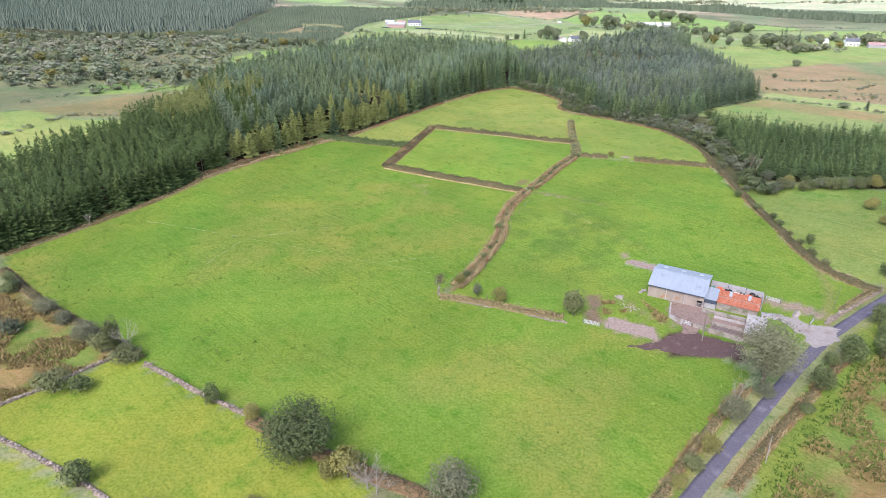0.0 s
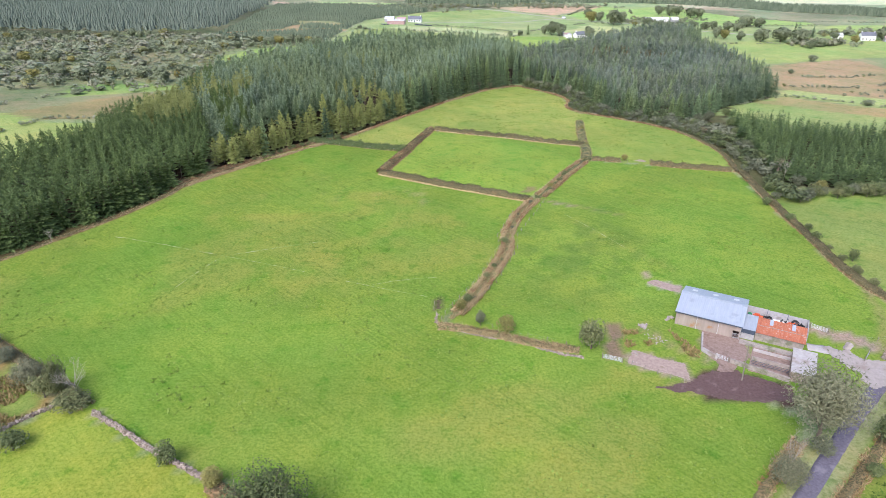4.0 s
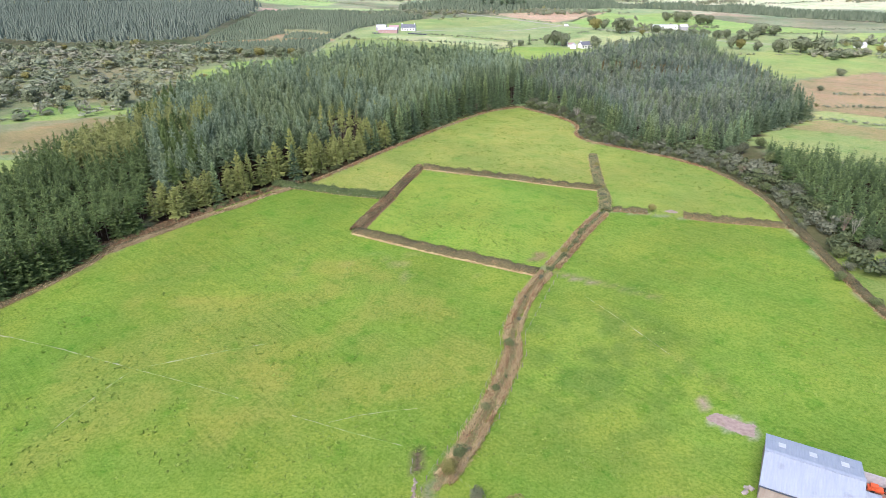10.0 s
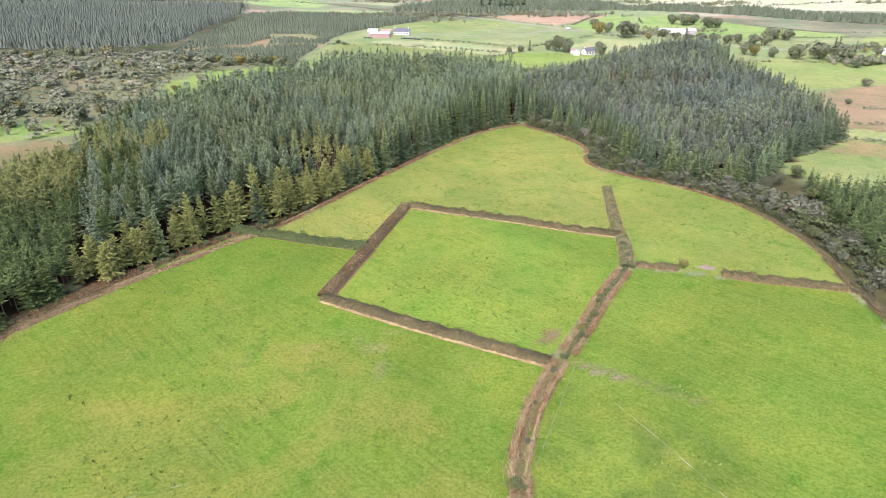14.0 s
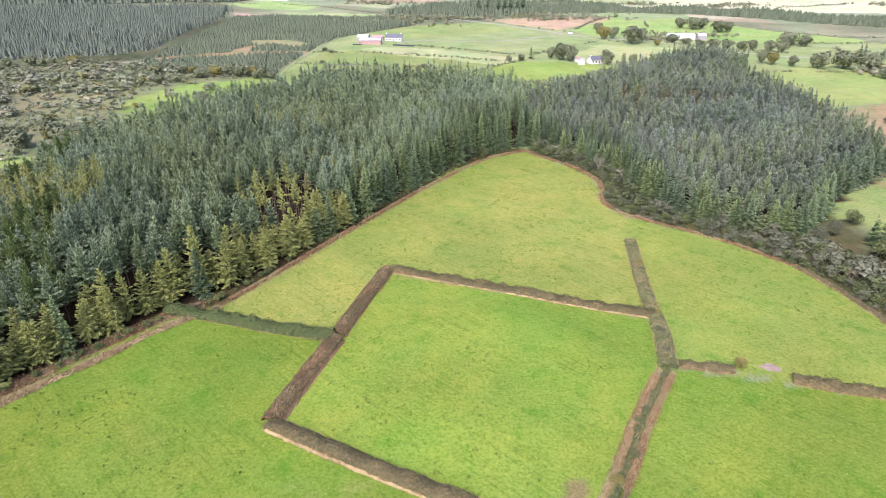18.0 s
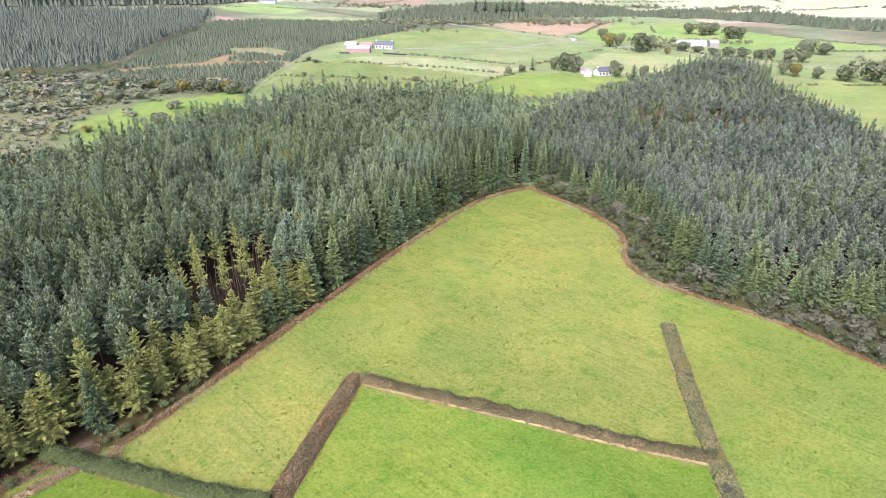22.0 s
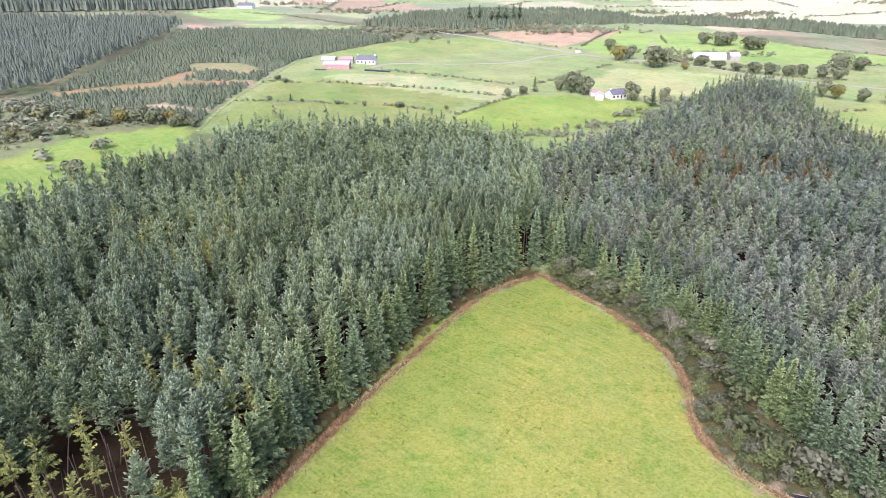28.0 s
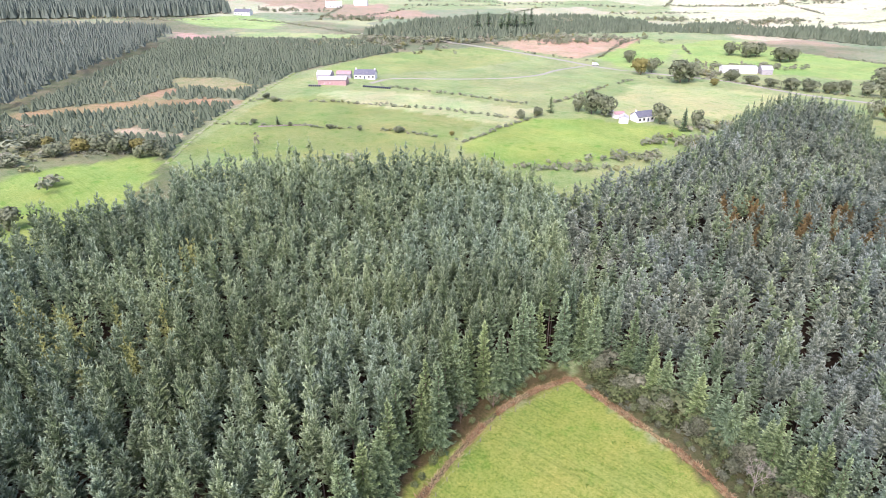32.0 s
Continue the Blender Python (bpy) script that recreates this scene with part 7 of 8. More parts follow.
    part("pier", Solid().box(3.6, 4.1, -7.9, -7.4, -0.2, 1.3).mesh("pier", MAT_CONCRETE), ob)


def field_gate(x, y, turn, wide, label, z=None):
    ob = thing("field_gate", x, y, ground_z(x, y) if z is None else z, label, "gate", "tubular steel field gates", turn=turn)
    for k, zz in enumerate((0.25, 0.45, 0.66, 0.9, 1.15)):
        part("bar", Solid().tube((0, 0, zz), (wide, 0, zz), 0.035, 0.035, 6).mesh("bar", MAT_GALV), ob)
    for a in (0.02, wide * 0.5, wide - 0.02):
        part("upright", Solid().tube((a, 0, 0.2), (a, 0, 1.2), 0.035, 0.035, 6).mesh("upright", MAT_GALV), ob)
    for a in (-0.2, wide + 0.2):
        part("gate_post", Solid().tube((a, 0, -0.4), (a, 0, 1.45), 0.1, 0.09, 8).mesh("gate_post", MAT_POST), ob)


def tyre(x, y, z, r, tilt, turn):
    ob = thing("tyre", x, y, z, "old black tyre lying in the yard", "tyre", "old tyres in the yard", turn=turn)
    part("tread", Solid().wheel((0, 0, 0), (0, math.sin(tilt), math.cos(tilt)), r, 0.3, 0.55, 14).mesh("tread", MAT_BLACK), ob)


def build_clutter():
    pole = thing("utility_pole", 58.9, 121.6, 0, "weathered wooden electricity pole in the muddy yard", "pole")
    part("shaft", Solid().tube((0, 0, -0.5), (-0.3, 0.1, 8.2), 0.15, 0.11, 8).mesh("shaft", MAT_POST), pole)
    stick = thing("leaning_post", 56.6, 84.3, 0, "leaning pale wooden post in rough grass", "post")
    part("shaft", Solid().tube((0, 0, -0.3), (0.6, 1.2, 5.2), 0.1, 0.08, 6).mesh("shaft", MAT_PALEBARK), stick)
    field_gate(33.4, 128.9, -23, 3.6, "galvanised field gate at the trackway")
    x, y = farm(10.1, -9.4)
    field_gate(x, y, FARM_TURN - 8, 2.2, "dark yard gate between low walls")
    x, y = farm(26.8, 12.2)
    field_gate(x, y, FARM_TURN - 12, 3.2, "galvanised gate behind the block yard")
    x, y = farm(36.8, 3.6)
    field_gate(x, y, FARM_TURN + 75, 3.0, "galvanised gate open beside the driveway")
    for a, b, r, tilt in ((16.8, 10.7, 0.55, 0.9), (18.4, 10.9, 0.62, 1.3), (20.8, 10.8, 0.6, 1.2), (23.6, 10.8, 0.85, 1.2), (17.6, 10.5, 0.62, 1.4), (24.9, 10.7, 0.55, 1.2), (22.4, 10.6, 0.7, 0.9)):
        x, y = farm(a, b)
        tyre(x, y, 0.06 + (r if tilt > 1 else 0.2), r, tilt, a * 37)
    ob = farm_thing("farm_implement", 15.0, 9.7, "orange-red farm implement parked in the yard", "machine", z=0.06)
    part("body", Solid().box(0, 2.2, 0, 1.1, 0.45, 0.95).mesh("body", MAT_ORANGE, 0.05), ob)
    part("hopper", Solid().box(0.3, 1.4, 0.1, 1.0, 0.95, 1.4).mesh("hopper", MAT_ORANGE, 0.05), ob)
    part("drawbar", Solid().tube((2.2, 0.55, 0.6), (3.3, 0.4, 0.5), 0.07, 0.06, 6).mesh("drawbar", MAT_ORANGE), ob)
    for b in (-0.12, 1.22):
        part("wheel", Solid().wheel((0.8, b, 0.35), (0, 1, 0), 0.36, 0.2, 0.3).mesh("wheel", MAT_BLACK), ob)
    ob = farm_thing("drum", 14.4, 10.8, "green painted drum against the barn", "drum", z=0.06)
    part("shell", Solid().tube((0, 0, 0), (0, 0, 0.95), 0.42, 0.42, 12).mesh("shell", MAT_GREENPAINT), ob)
    ob = farm_thing("sheet_stack", 19.2, 10.2, "stack of pale sheets leaning over", "sheets", z=0.06)
    for k in range(3):
        part("board", Solid().hexa([(0, k * 0.3, 0.05 + 0.1 * k), (2.4, -0.7 + k * 0.3, 0.1 + 0.1 * k), (2.6, 0.1 + k * 0.3, 0.3 + 0.1 * k), (0.2, 0.8 + k * 0.3, 0.25 + 0.1 * k), (0, k * 0.3, 0.12 + 0.1 * k), (2.4, -0.7 + k * 0.3, 0.17 + 0.1 * k), (2.6, 0.1 + k * 0.3, 0.37 + 0.1 * k), (0.2, 0.8 + k * 0.3, 0.32 + 0.1 * k)]).mesh("board", MAT_WHITE), ob)
    ob = farm_thing("scrap_heap", 21.8, 10.2, "heap of black plastic, tyres and grey scrap", "scrap", z=0.06)
    rng = random.Random(9)
    for k in range(16):
        x, y, r = rng.uniform(0, 3.2), rng.uniform(-0.6, 0.6), rng.uniform(0.2, 0.55)
        q = Euler((rng.uniform(-1, 1), rng.uniform(-1, 1), rng.uniform(0, 6))).to_matrix()
        pts = [Vector((x, y, 0.3 + rng.uniform(0, 1.2))) + q @ Vector((sx * r, sy * r * 0.7, sz * r * 0.4)) for sz in (-1, 1) for sx, sy in ((-1, -1), (1, -1), (1, 1), (-1, 1))]
        part("scrap", Solid().hexa(pts).mesh("scrap", (MAT_BLACK, MAT_BLACK, MAT_GALV, MAT_BLACK, MAT_ORANGE)[k % 5]), ob)
    # rubble, spoil and a white pile west of the barn
    for a, b, n, r, spread, label in ((-6.0, -4.6, 8, 0.36, 0.5, "pile of pale broken concrete on the grass"), (-2.4, -8.5, 30, 0.14, 1.2, "scattered rubble and brushwood heap"), (-4.8, -16.0, 6, 0.15, 0.35, "few pale stones on bare earth"), (33.8, 7.2, 1, 0.75, 0.0, "large pale boulder beside the driveway"), (36.6, 2.6, 1, 0.4, 0.0, "pale gatepost stone beside the driveway"), (-1.2, 1.5, 3, 0.42, 0.5, "pale slabs leaning beside the barn")):
        ob = farm_thing("stone_pile", a, b, label, "stones")
        for k in range(n):
            q = Euler((rng.uniform(-1, 1), rng.uniform(-1, 1), rng.uniform(0, 6))).to_matrix()
            c = Vector((rng.gauss(0, spread), rng.gauss(0, spread), r * 0.5))
            pts = [c + q @ Vector((sx * r * rng.uniform(0.8, 1.5), sy * r * rng.uniform(0.5, 1), sz * r * rng.uniform(0.4, 0.7))) for sz in (-1, 1) for sx, sy in ((-1, -1), (1, -1), (1, 1), (-1, 1))]
            part("stone", Solid().hexa(pts).mesh("stone", MAT_STONE, 0.04), ob)
    trough = thing("cattle_trough", 77.5, 348.2, ground_z(77.5, 348.2), "dark water trough at the forest margin", "trough", turn=-18)
    part("tub", Solid().box(-1.9, 1.9, -0.45, 0.45, 0, 0.5).mesh("tub", MAT_BLACK, 0.06), trough)
    part("rim", Solid().box(-2.0, 2.0, -0.55, -0.46, 0.35, 0.55).box(-2.0, 2.0, 0.46, 0.55, 0.35, 0.55).mesh("rim", MAT_OLDCONCRETE), trough)
    brush = thing("brushwood_pile", -52, 285.5, ground_z(-52, 285.5), "pile of reddish cut branches under larches", "branches")
    s = Solid()
    for k in range(60):
        a, r = rng.uniform(-0.4, 0.9), rng.uniform(1.2, 3.6)
        s.tube((rng.uniform(-0.6, 0.6), rng.uniform(-0.6, 0.6), rng.uniform(0, 0.6)), (r * math.cos(a) + rng.uniform(-0.4, 0.4), r * math.sin(a), rng.uniform(0.2, 1.6)), 0.05, 0.015, 4)
    part("sticks", s.mesh("sticks", MAT_REDTWIG), brush, "", "stuff")


build_barn()
build_sheds()
build_clutter()
ribbon("driveway", [farm(25.6, 4.0), farm(30, 4.6), farm(35, 3.6), farm(38.4, 1.2)], 2.8, MAT_CONCRETE, 0.06, "pale concrete driveway from lane to yard", "driveway", ragged=0.1)


def fence(line, gap, label, tall=1.15):
    """Wooden posts, each a part, with two wires."""
    p, d = along(line, gap)
    org = (float(p[0][0]), float(p[0][1]), ground_z(*p[0]))
    ob = thing("fence", *org, label, "fence", "post and wire fences")
    me = Solid().tube((0, 0, -0.3), (0, 0, tall), 0.075, 0.065, 6).mesh("post", MAT_POST)
    rng = random.Random(len(p))
    for x, y in p:
        q = part("post", me, ob)
        q.matrix_basis = pose(x - org[0], y - org[1], ground_z(x, y) - org[2], rng.uniform(-4, 4), rng.uniform(-4, 4), 0)
    for z in (0.55, 1.0):
        s = Solid()
        for (x0, y0), (x1, y1) in zip(p, p[1:]):
            s.tube((x0 - org[0], y0 - org[1], ground_z(x0, y0) - org[2] + z), (x1 - org[0], y1 - org[1], ground_z(x1, y1) - org[2] + z), 0.004, 0.004, 3)
        part("wire", s.mesh("wire", MAT_GALV), ob)


fence([(-25, 245.2), (-9, 236.4), (6, 228.4), (27, 217.8)], 3.6, "post and wire fence before a bramble hedge")
fence([(-25, 246), (-16.8, 272.5), (-29, 275.4), (-45, 280.4), (-55, 283)], 3.8, "post and wire fence round the field corner")
fence([(-4.5, 302.4), (16, 297.4), (38, 289.4), (58, 281)], 4.0, "post and wire fence along the low hedge")
fence([(54.5, 258), (44, 245), (37.4, 233.6), (29.5, 220.5)], 3.6, "post and wire fence along the ditch")
fence([(59.5, 262.2), (73.5, 259.6)], 2.8, "short post fence at the field gap")
fence([(78.6, 258.6), (91, 254.6), (109, 249)], 3.8, "post and wire fence below the low hedge")
fence([(22.6, 208.5), (16, 189), (15.8, 181), (8.6, 161.5), (0, 144.6)], 3.8, "post and wire fence on the ditch bank")
fence([(34, 218), (21.4, 188), (21, 180), (13.6, 160.5), (5.5, 146.5), (12, 139.4), (29, 132.6)], 4.2, "post and wire fence on the ditch bank")
fence([(37.6, 127.4), (45, 122.4), (48.8, 120.6)], 2.6, "post fence below the bare earth")
fence([(-53, 279), (-43.5, 284.6), (-34.5, 300), (-23.5, 322), (-12.5, 344), (-0.5, 368), (12.5, 391), (19.5, 404), (30, 420.6), (47, 433)], 4.2, "old post and wire fence under the forest edge")
fence([(84, 138.5), (90, 134.5), (96, 135), (104, 146)], 3.0, "post and wire fence above the driveway")
fence([(-1.5, 151), (-1.8, 147), (0.5, 143)], 2.2, "few short posts at the field corner")


# ---- the country beyond ----
def house(x, y, turn, long, deep, wall, roof, label, wall_mat, roof_mat, windows=4, chimneys=2, name="house", category="house"):
    ob = thing(name, x, y, ground_z(x, y), label, category, turn=turn)
    t = 0.3
    part("front_wall", Solid().box(0, long, 0, t, -0.6, wall).mesh("front_wall", wall_mat), ob)
    part("back_wall", Solid().box(0, long, deep - t, deep, -0.6, wall).mesh("back_wall", wall_mat), ob)
    for a in (0.0, long - t):
        ring = [(t + 0.003, -0.6), (deep - t - 0.003, -0.6), (deep - t - 0.003, wall), (deep / 2, wall + roof - 0.2), (t + 0.003, wall)]
        s = Solid().add([(a, b, z) for b, z in ring] + [(a + t, b, z) for b, z in ring], [tuple(range(5)), tuple(range(9, 4, -1))] + [(i, i + 5, (i + 1) % 5 + 5, (i + 1) % 5) for i in range(5)])
        part("gable_wall", s.mesh("gable_wall", wall_mat), ob)
    for b0 in (-0.35, deep + 0.35):
        s = Solid().hexa([(-0.2, b0, wall - 0.1), (long + 0.2, b0, wall - 0.1), (long + 0.2, deep / 2, wall + roof), (-0.2, deep / 2, wall + roof), (-0.2, b0, wall + 0.08), (long + 0.2, b0, wall + 0.08), (long + 0.2, deep / 2, wall + roof + 0.18), (-0.2, deep / 2, wall + roof + 0.18)])
        part("roof_slope", s.mesh("roof_slope", roof_mat), ob)
    for k in range(chimneys):
        a = 0.3 if k == 0 else long - 1.2
        part("chimney", Solid().box(a, a + 0.9, deep / 2 - 0.35, deep / 2 + 0.35, wall + roof * 0.6, wall + roof + 1.0).mesh("chimney", wall_mat), ob)
    for k in range(windows):
        a = long * (k + 0.5) / windows
        if k == windows // 2:
            part("door", Solid().box(a - 0.5, a + 0.5, -0.05, 0.1, 0.0, 2.05).mesh("door", MAT_TINBLUE), ob)
        else:
            w = part("window", Solid().box(a - 0.65, a + 0.65, -0.04, 0.1, 0.95, 2.1).mesh("window", MAT_GLASS), ob)
            part("sill", Solid().box(a - 0.75, a + 0.75, -0.12, -0.03, 0.83, 0.94).mesh("sill", MAT_CONCRETE), w)
    return ob


def far_farms():
    house(-40.5, 776.5, -8, 15, 7.5, 3.0, 2.8, "white farmhouse with a dark slate roof", MAT_WHITE, MAT_SLATE, 5)
    house(-62, 754, -4, 19, 9, 3.4, 1.6, "long farm shed with faded red walls", MAT_REDSHED, MAT_GREYROOF, 0, 0, "farm_shed", "shed")
    house(-66, 772, -10, 10, 8, 3.6, 2.0, "pale-roofed farm shed beside the farmhouse", MAT_BLOCK, MAT_SKYLIGHT, 0, 0, "farm_shed", "shed")
    house(-53, 778, -4, 10, 6, 3.0, 1.6, "small outbuilding with a red sheet roof", MAT_BLOCK, MAT_REDSHED, 0, 0, "outbuilding", "shed")
    for k in range(14):
        x, y = -31 + 1.35 * k, 749 - 0.35 * k
        ob = thing("silage_bale", x, y, ground_z(x, y) + 0.6, "black plastic-wrapped round silage bale", "bale", "wrapped bales in a row", turn=-12)
        part("wrap", Solid().tube((0, -0.6, 0), (0, 0.6, 0), 0.62, 0.62, 12).mesh("wrap", MAT_BALE, 0.05), ob)
    for k in range(6):
        x, y = -67 + 1.4 * k, 749
        ob = thing("silage_bale", x, y, ground_z(x, y) + 0.6, "black plastic-wrapped round silage bale", "bale", "wrapped bales by the shed", turn=5)
        part("wrap", Solid().tube((0, -0.6, 0), (0, 0.6, 0), 0.62, 0.62, 12).mesh("wrap", MAT_BALE, 0.05), ob)
    house(127.5, 663, 22, 11, 7, 2.9, 2.4, "white bungalow with a grey slate roof", MAT_WHITE, MAT_SLATE, 4, 1)
    house(121.5, 660.5, 75, 6, 5, 2.6, 1.6, "low grey-roofed outbuilding by the bungalow", MAT_WHITE, MAT_GREYROOF, 0, 0, "outbuilding", "shed")
    house(117, 672, 10, 6, 4, 2.4, 1.0, "small shed with a red roof", MAT_WHITE, MAT_REDSHED, 0, 0, "outbuilding", "shed")
    house(112, 680, 0, 6, 4, 2.2, 0.8, "small pale shed behind the bungalow", MAT_BLOCK, MAT_SKYLIGHT, 0, 0, "outbuilding", "shed")
    house(240, 824, -4, 26, 10, 3.2, 1.6, "long white farm building with pale roof", MAT_WHITE, MAT_SKYLIGHT, 0, 0, "farm_shed", "shed")
    house(268, 819, -4, 8, 9, 3.5, 2.4, "round-topped grey hay barn beside the farm", MAT_BLOCK, MAT_GREYROOF, 0, 0, "hay_barn", "barn")
    house(408, 676, -10, 13, 8, 4.6, 2.8, "white two-storey farmhouse among trees", MAT_WHITE, MAT_SLATE, 4)
    house(424, 664, -18, 22, 9, 3.0, 1.8, "long farm shed with a red roof", MAT_BLOCK, MAT_REDSHED, 0, 0, "farm_shed", "shed")
    house(390, 690, 4, 9, 6, 3.0, 1.8, "pale outbuilding beside the farmhouse", MAT_WHITE, MAT_GREYROOF, 0, 0, "outbuilding", "shed")
    house(-226, 1140, -12, 20, 9, 3.4, 3.2, "distant white house with dark roof", MAT_WHITE, MAT_SLATE, 5)
    house(-130, 1230, 8, 22, 9, 4, 3, "distant white house with grey roof", MAT_WHITE, MAT_GREYROOF, 5)
    house(-96, 1262, -6, 18, 10, 4, 2.5, "distant pale farm shed", MAT_WHITE, MAT_SKYLIGHT, 0, 0, "farm_shed", "shed")
    van = thing("van", 147, 853.5, ground_z(147, 853.5), "white van parked at a road junction", "van", turn=-10)
    part("body", Solid().box(-2.6, 1.6, -0.95, 0.95, 0.4, 2.3).mesh("body", MAT_CARWHITE, 0.1), van)
    part("bonnet", Solid().box(1.61, 2.6, -0.9, 0.9, 0.4, 1.3).mesh("bonnet", MAT_CARWHITE, 0.1), van)
    for a in (-1.7, 1.7):
        for b in (-0.9, 0.9):
            part("wheel", Solid().wheel((a, b, 0.35), (0, 1, 0), 0.35, 0.2, 0.3).mesh("wheel", MAT_BLACK), van)


far_farms()
ribbon("farm_road", smooth_line([(-28, 760), (-15, 783), (30, 779), (87, 792), (112, 830), (139, 852)]), 3.4, MAT_FARROAD, 0.12, "pale winding farm road between fields", "road")
ribbon("north_road", smooth_line([(-60, 1010), (-20, 997), (52, 945), (102, 899), (139, 858), (160, 832), (210, 799), (227, 790), (254, 748), (286, 722), (330, 704)]), 4.6, MAT_FARROAD, 0.12, "pale country road crossing the far fields", "road")
ribbon("forest_lane", smooth_line([(-99, 582), (-101, 618), (-100, 663), (-96, 694), (-92, 740), (-86, 800)]), 2.0, MAT_SCAR, 0.1, "pale grassy lane beside the plantation", "lane", ragged=0.3)


def far_trees():
    """Trees that stand out in the far fields, each by itself."""
    spots = ((64, 669, 5, 5, 0), (74, 676, 5, 6, 0), (83, 684, 10, 7, 2), (100, 688, 9, 7, 0), (106, 682, 13, 11, 0), (113, 677, 12, 10, 0), (139, 661, 11, 9, 0), (147, 647, 12, 7, 2), (152, 660, 10, 5, 2), (157, 656, 9, 6, 0),
             (179, 868, 10, 10, 0), (172, 812, 12, 13, 1), (183, 820, 11, 10, 0), (190, 776, 16, 18, 0), (198, 782, 14, 13, 0), (211, 768, 5, 6, 1), (231, 789, 8, 12, 0), (240, 776, 6, 10, 0), (250, 768, 6, 9, 0), (259, 757, 8, 12, 0), (270, 753, 8, 12, 0),
             (281, 748, 8, 11, 0), (290, 746, 9, 9, 0), (304, 742, 9, 12, 0), (311, 735, 9, 10, 0), (341, 782, 12, 16, 0), (352, 775, 10, 13, 0), (330, 770, 9, 12, 0), (291, 900, 13, 15, 0), (302, 905, 12, 15, 0), (280, 910, 11, 13, 0), (312, 880, 12, 16, 0), (322, 884, 11, 14, 0),
             (-2, 637, 4, 6, 0), (-22, 640, 3.5, 3.5, 0), (-38, 643, 3, 4, 0), (-59, 648, 2.5, 3, 0), (-66, 650, 5, 4, 2), (-79, 653, 3, 4, 0), (25, 633, 3, 3.5, 1), (-80, 704, 3.5, 6, 0), (-86, 711, 4, 6, 0), (267, 678, 11, 8, 0), (272, 672, 9, 9, 1),
             (285, 664, 8, 8, 0), (300, 655, 12, 15, 0), (320, 658, 13, 18, 0), (331, 645, 13, 16, 0), (328, 616, 9, 11, 0), (343, 628, 9, 12, 0), (334, 662, 18, 8, 2), (341, 668, 19, 9, 2), (351, 660, 16, 8, 2), (384, 682, 7, 9, 0), (391, 657, 7, 8, 1), (428, 674, 12, 15, 0),
             (293, 546, 6, 8, 0), (255, 384, 5, 5, 2), (241, 384, 4, 8, 0), (249, 491, 4, 5, 0), (112, 1046, 22, 9, 2), (120, 1050, 23, 9, 2), (96, 1049, 20, 10, 2), (88, 1046, 15, 12, 2), (74, 1050, 19, 9, 2), (62, 1046, 20, 10, 2), (104, 1048, 17, 12, 2),
             (-229, 433, 9, 11, 0), (-206, 384, 3.5, 9, 0), (-200, 397, 3, 7, 0), (-196, 445, 9, 12, 0), (-178, 431, 10, 13, 0), (-168, 446, 10, 13, 0), (-152, 433, 9, 12, 1), (-143, 420, 8, 8, 1), (-217, 443, 6, 9, 0), (-237, 417, 5, 9, 0), (-160, 440, 9, 11, 0), (-137, 412, 9, 9, 0),
             (-124, 512, 10, 10, 0), (-157, 506, 4, 6, 1), (-161, 576, 6, 8, 0), (-150, 590, 8, 10, 0), (-143, 597, 8, 10, 1), (-134, 601, 6, 9, 0), (-117, 598, 8, 9, 1), (-109, 594, 9, 10, 0), (-113, 590, 7, 7, 0), (-170, 570, 7, 9, 0), (-180, 566, 6, 9, 1), (-103, 590, 6, 6, 0))
    for n, (x, y, h, w, kind) in enumerate(spots):
        if kind == 2:
            set_out(KIT_FARFIR[n % 2], x, y, h, w * (0.4 if y < 1000 else 0.62), n * 77 % 360)
        else:
            big = 1.22 if y > 640 and x > 60 else 1.0
            bush(KIT_FAR if kind == 0 else KIT_FARYELLOW, n, x, y, h * big, w * big)


def hedgerow_trees():
    rng = random.Random(88)
    for line, gap in (([(-265, 440), (-215, 447), (-180, 452), (-140, 446)], 7.5), ([(-200, 604), (-150, 602), (-108, 598)], 8.0), ([(-345, 470), (-300, 492), (-250, 500)], 11.0), ([(-420, 600), (-330, 612), (-240, 634)], 11.0)):
        for (x, y), _ in zip(*along(line, gap)):
            h = rng.uniform(5, 10)
            bush(KIT_FARYELLOW if rng.random() < 0.3 else KIT_FAR, rng.randrange(3), x + rng.gauss(0, 2.5), y + rng.gauss(0, 2.5), h, h * rng.uniform(1.0, 1.35))


FARCROWN = [crown(s, 900, 17, 0.060, 0.02, 1.0, 0.22, 0.1, small=True) for s in (81, 82, 83)]
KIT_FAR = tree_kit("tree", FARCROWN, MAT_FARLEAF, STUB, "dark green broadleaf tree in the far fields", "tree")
KIT_FARYELLOW = tree_kit("tree", FARCROWN[:2], MAT_YELLOWING, STUB, "yellow-green broadleaf tree in the far fields", "tree")
KIT_FARFIR = tree_kit("fir_tree", SKIRT, MAT_SPRUCE, TRUNK, "tall dark conifer in the far fields", "conifer")
far_trees()
hedgerow_trees()


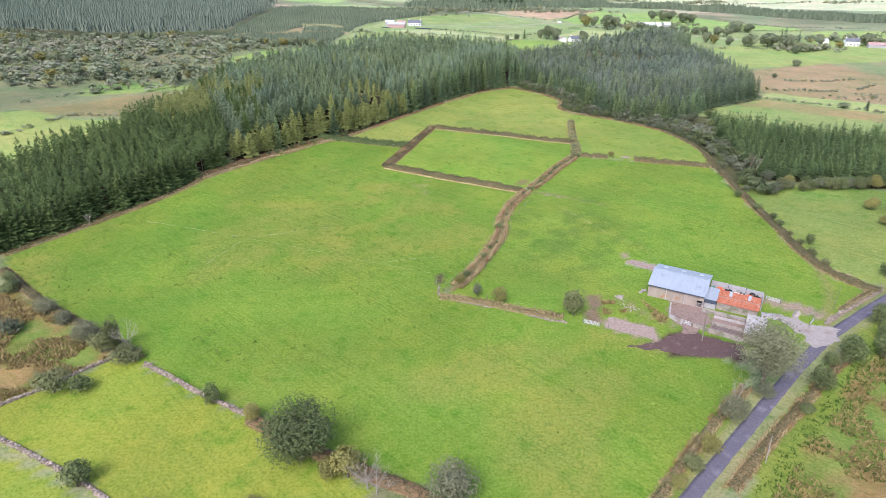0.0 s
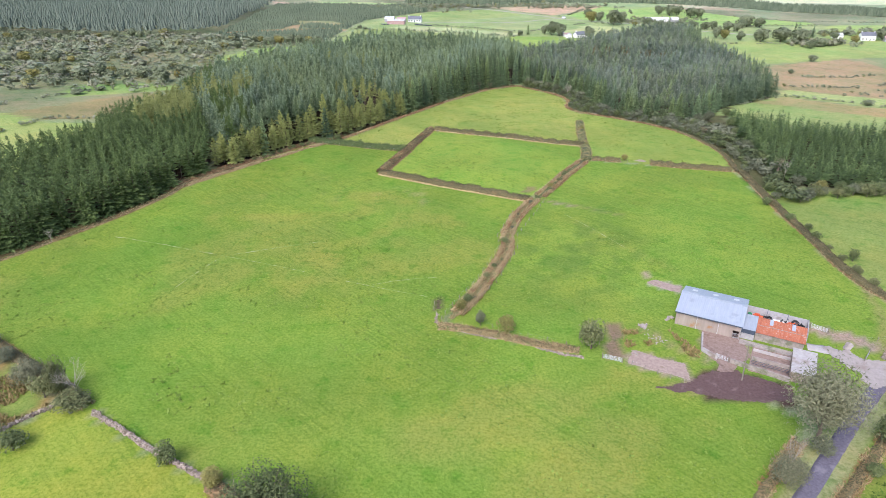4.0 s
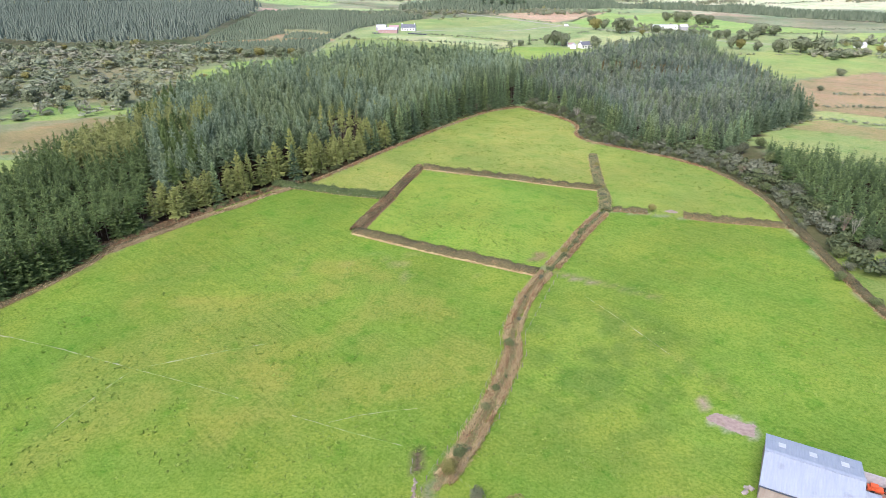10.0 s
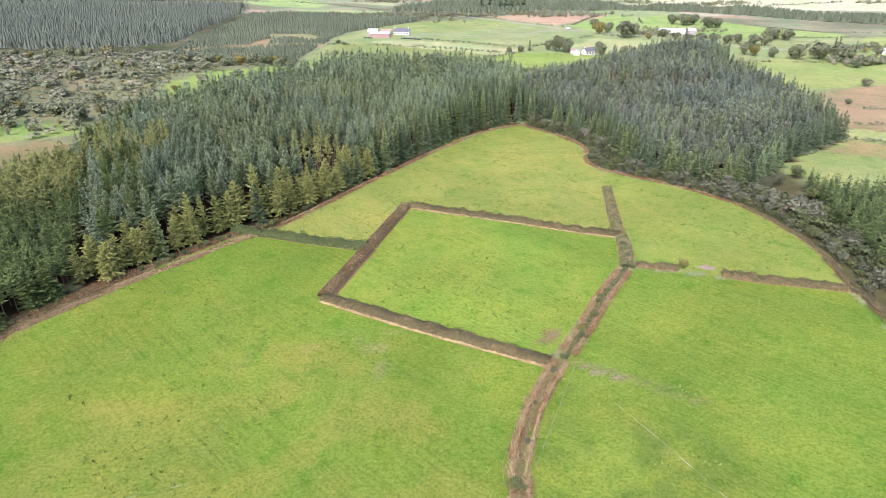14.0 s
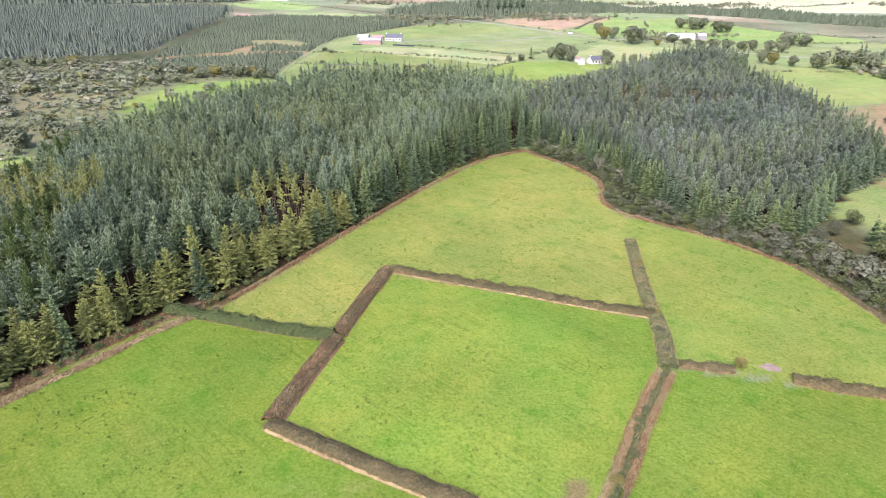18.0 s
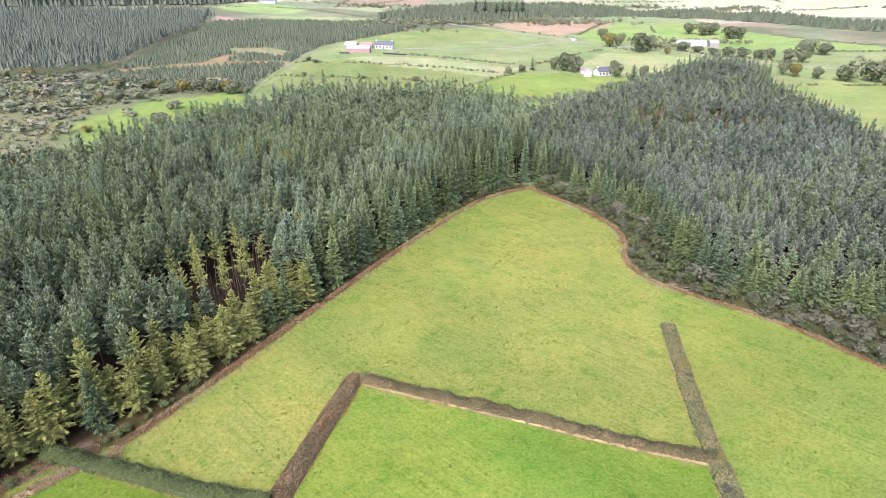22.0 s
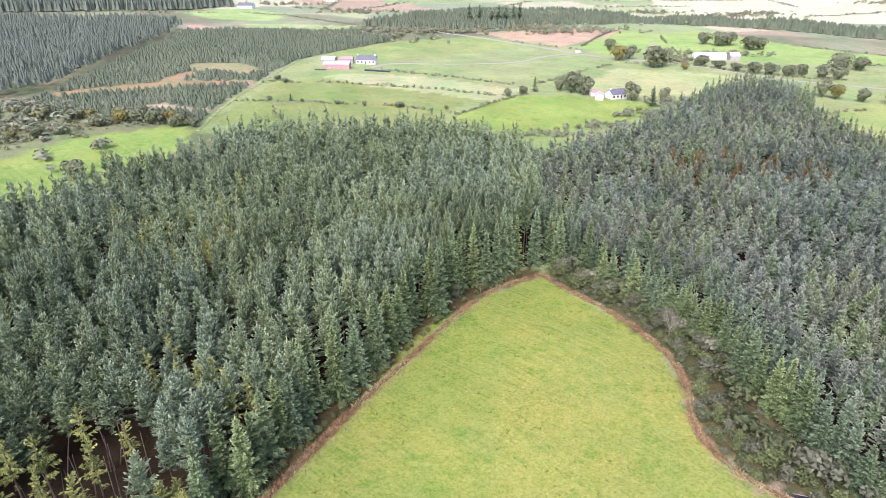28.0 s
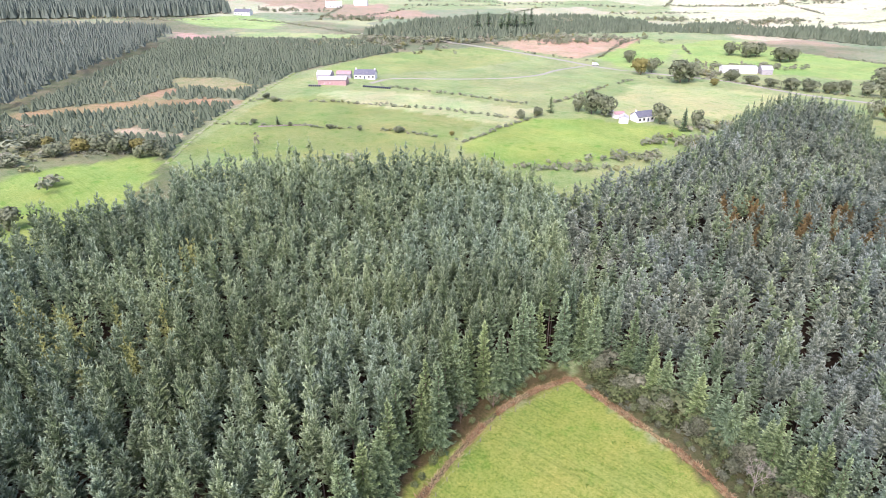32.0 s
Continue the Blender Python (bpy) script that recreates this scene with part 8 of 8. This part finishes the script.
def build_scrub():
    """Bog scrub, far hedgerows and copses, too many and too small to tell apart."""
    rng = np.random.default_rng(91)
    xs, ys, hs, ws, vs = [], [], [], [], []

    def add(x, y, h, w):
        xs.append(x), ys.append(y), hs.append(h), ws.append(w), vs.append(rng.uniform(0, 1, len(x)))

    # open bog with willow and gorse
    n = 15500
    x, y = rng.uniform(-640, -105, n), rng.uniform(395, 1000, n)
    keep = inside(x, y, [(-640, 395), (-240, 425), (-190, 440), (-150, 455), (-175, 520), (-165, 572), (-116, 600), (-106, 610), (-215, 650), (-300, 620), (-430, 640), (-640, 750)])
    keep &= soft_noise(x, y, 45, 92) + 0.5 * soft_noise(x, y, 12, 93) > 0.30
    x, y = x[keep], y[keep]
    h = rng.uniform(1.2, 3.2, len(x)) * (0.6 + 0.8 * soft_noise(x, y, 70, 94)) + 4.0 * (rng.uniform(0, 1, len(x)) < 0.06)
    add(x, y, h, h * rng.uniform(1.5, 2.4, len(x)))
    # hedgerows
    rows = ([(30, 620), (44, 638), (59, 658), (76, 677)], [(-60, 706), (-23, 699), (21, 688), (62, 668)], [(-20, 752), (33, 727), (80, 699)], [(82, 700), (115, 739), (160, 788)], [(96, 908), (126, 886), (149, 872)], [(149, 872), (198, 966), (238, 1018)],
            [(262, 1007), (243, 899), (236, 845)], [(-79, 896), (-16, 985)], [(-95, 700), (-86, 711), (-70, 703)], [(-3, 640), (30, 620)], [(-100, 650), (-60, 648), (0, 640)], [(190, 421), (209, 410), (235, 393), (256, 367)], [(234, 482), (280, 476), (325, 499)],
            [(209, 448), (235, 444), (279, 443), (314, 470)], [(-230, 346), (-211, 390), (-199, 397), (-181, 418)], [(-198, 279), (-190, 300), (-188, 318), (-150, 324)], [(225, 790), (250, 760), (300, 735), (370, 720)], [(160, 800), (200, 790), (232, 800), (240, 815)], [(216, 612), (260, 640), (300, 640), (390, 650)],
            [(190, 560), (225, 590), (240, 622)], [(330, 780), (380, 800), (430, 800)], [(372, 905), (430, 850), (560, 820)], [(-116, 596), (-150, 594), (-175, 566)], [(160, 375), (200, 410)], [(-290, 1080), (-215, 1100), (-150, 1075), (-60, 1000)])
    for line in rows:
        p, d = along(line, 2.6, rng, 1.2)
        keep = soft_noise(p[:, 0], p[:, 1], 20, 95) > 0.28
        p = p[keep] + rng.normal(0, 0.6, p[keep].shape)
        add(p[:, 0], p[:, 1], rng.uniform(1.0, 3.0, len(p)), rng.uniform(2.5, 4.5, len(p)))
    # copses and brush round the forest
    for cx, cy, rx, ry, n, lo, hi in ((70, 582, 26, 5, 34, 2, 4), (108, 598, 16, 6, 30, 2, 5), (138, 622, 18, 8, 44, 2.5, 5.5), (165, 650, 14, 8, 30, 3, 6), (-135, 452, 22, 14, 70, 4, 8), (-60, 925, 60, 25, 160, 3, 7), (0, 960, 60, 14, 120, 3, 7), (150, 985, 70, 25, 160, 3, 7), (220, 810, 18, 10, 40, 3, 6), (350, 640, 26, 16, 60, 4, 8),
                                      (225, 560, 10, 40, 50, 2, 4), (270, 850, 40, 10, 60, 3, 6), (-380, 420, 200, 26, 300, 3, 8), (-330, 560, 200, 40, 260, 3, 8), (-500, 640, 120, 80, 240, 3, 8), (420, 720, 60, 20, 80, 4, 9), (520, 700, 80, 40, 90, 4, 8), (300, 420, 40, 20, 30, 1.5, 3)):
        x, y = rng.normal(cx, rx * 0.6, n), rng.normal(cy, ry * 0.6, n)
        add(x, y, rng.uniform(lo, hi, n), rng.uniform(lo * 1.2, hi * 1.4, n))
    for k in range(64):
        x0, y0 = rng.uniform(-700, 900), rng.uniform(1060, 1560)
        a0 = rng.choice([0.1, 1.5, -0.25, 1.1]) + rng.normal(0, 0.12)
        p, d = along([(x0, y0), (x0 + 150 * math.cos(a0), y0 + 150 * math.sin(a0))], 4.5, rng, 2.0)
        p = p + rng.normal(0, 1.2, p.shape)
        add(p[:, 0], p[:, 1], rng.uniform(1.5, 4.5, len(p)), rng.uniform(3.5, 7.0, len(p)))
    for k in range(14):
        n = 40
        add(rng.normal(rng.uniform(-600, 800), 26, n), rng.normal(rng.uniform(1060, 1500), 8, n), rng.uniform(3, 7, n), rng.uniform(4, 9, n))
    x, y, h, w, v = (np.concatenate(some) for some in (xs, ys, hs, ws, vs))
    busy = inside(x, y, STAND_WEST) | inside(x, y, STAND_EAST) | inside(x, y, STAND_YOUNG)
    x, y, h, w, v = (some[~busy] for some in (x, y, h, w, v))
    tone = rng.uniform(0, 1, len(x))
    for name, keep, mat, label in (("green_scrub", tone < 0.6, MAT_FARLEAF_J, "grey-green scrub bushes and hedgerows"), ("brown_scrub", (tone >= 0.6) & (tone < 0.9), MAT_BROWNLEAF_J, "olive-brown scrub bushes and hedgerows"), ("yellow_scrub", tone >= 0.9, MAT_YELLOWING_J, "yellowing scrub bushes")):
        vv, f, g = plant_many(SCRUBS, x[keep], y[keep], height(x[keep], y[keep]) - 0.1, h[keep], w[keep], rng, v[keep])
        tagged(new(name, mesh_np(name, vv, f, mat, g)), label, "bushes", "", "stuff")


build_scrub()
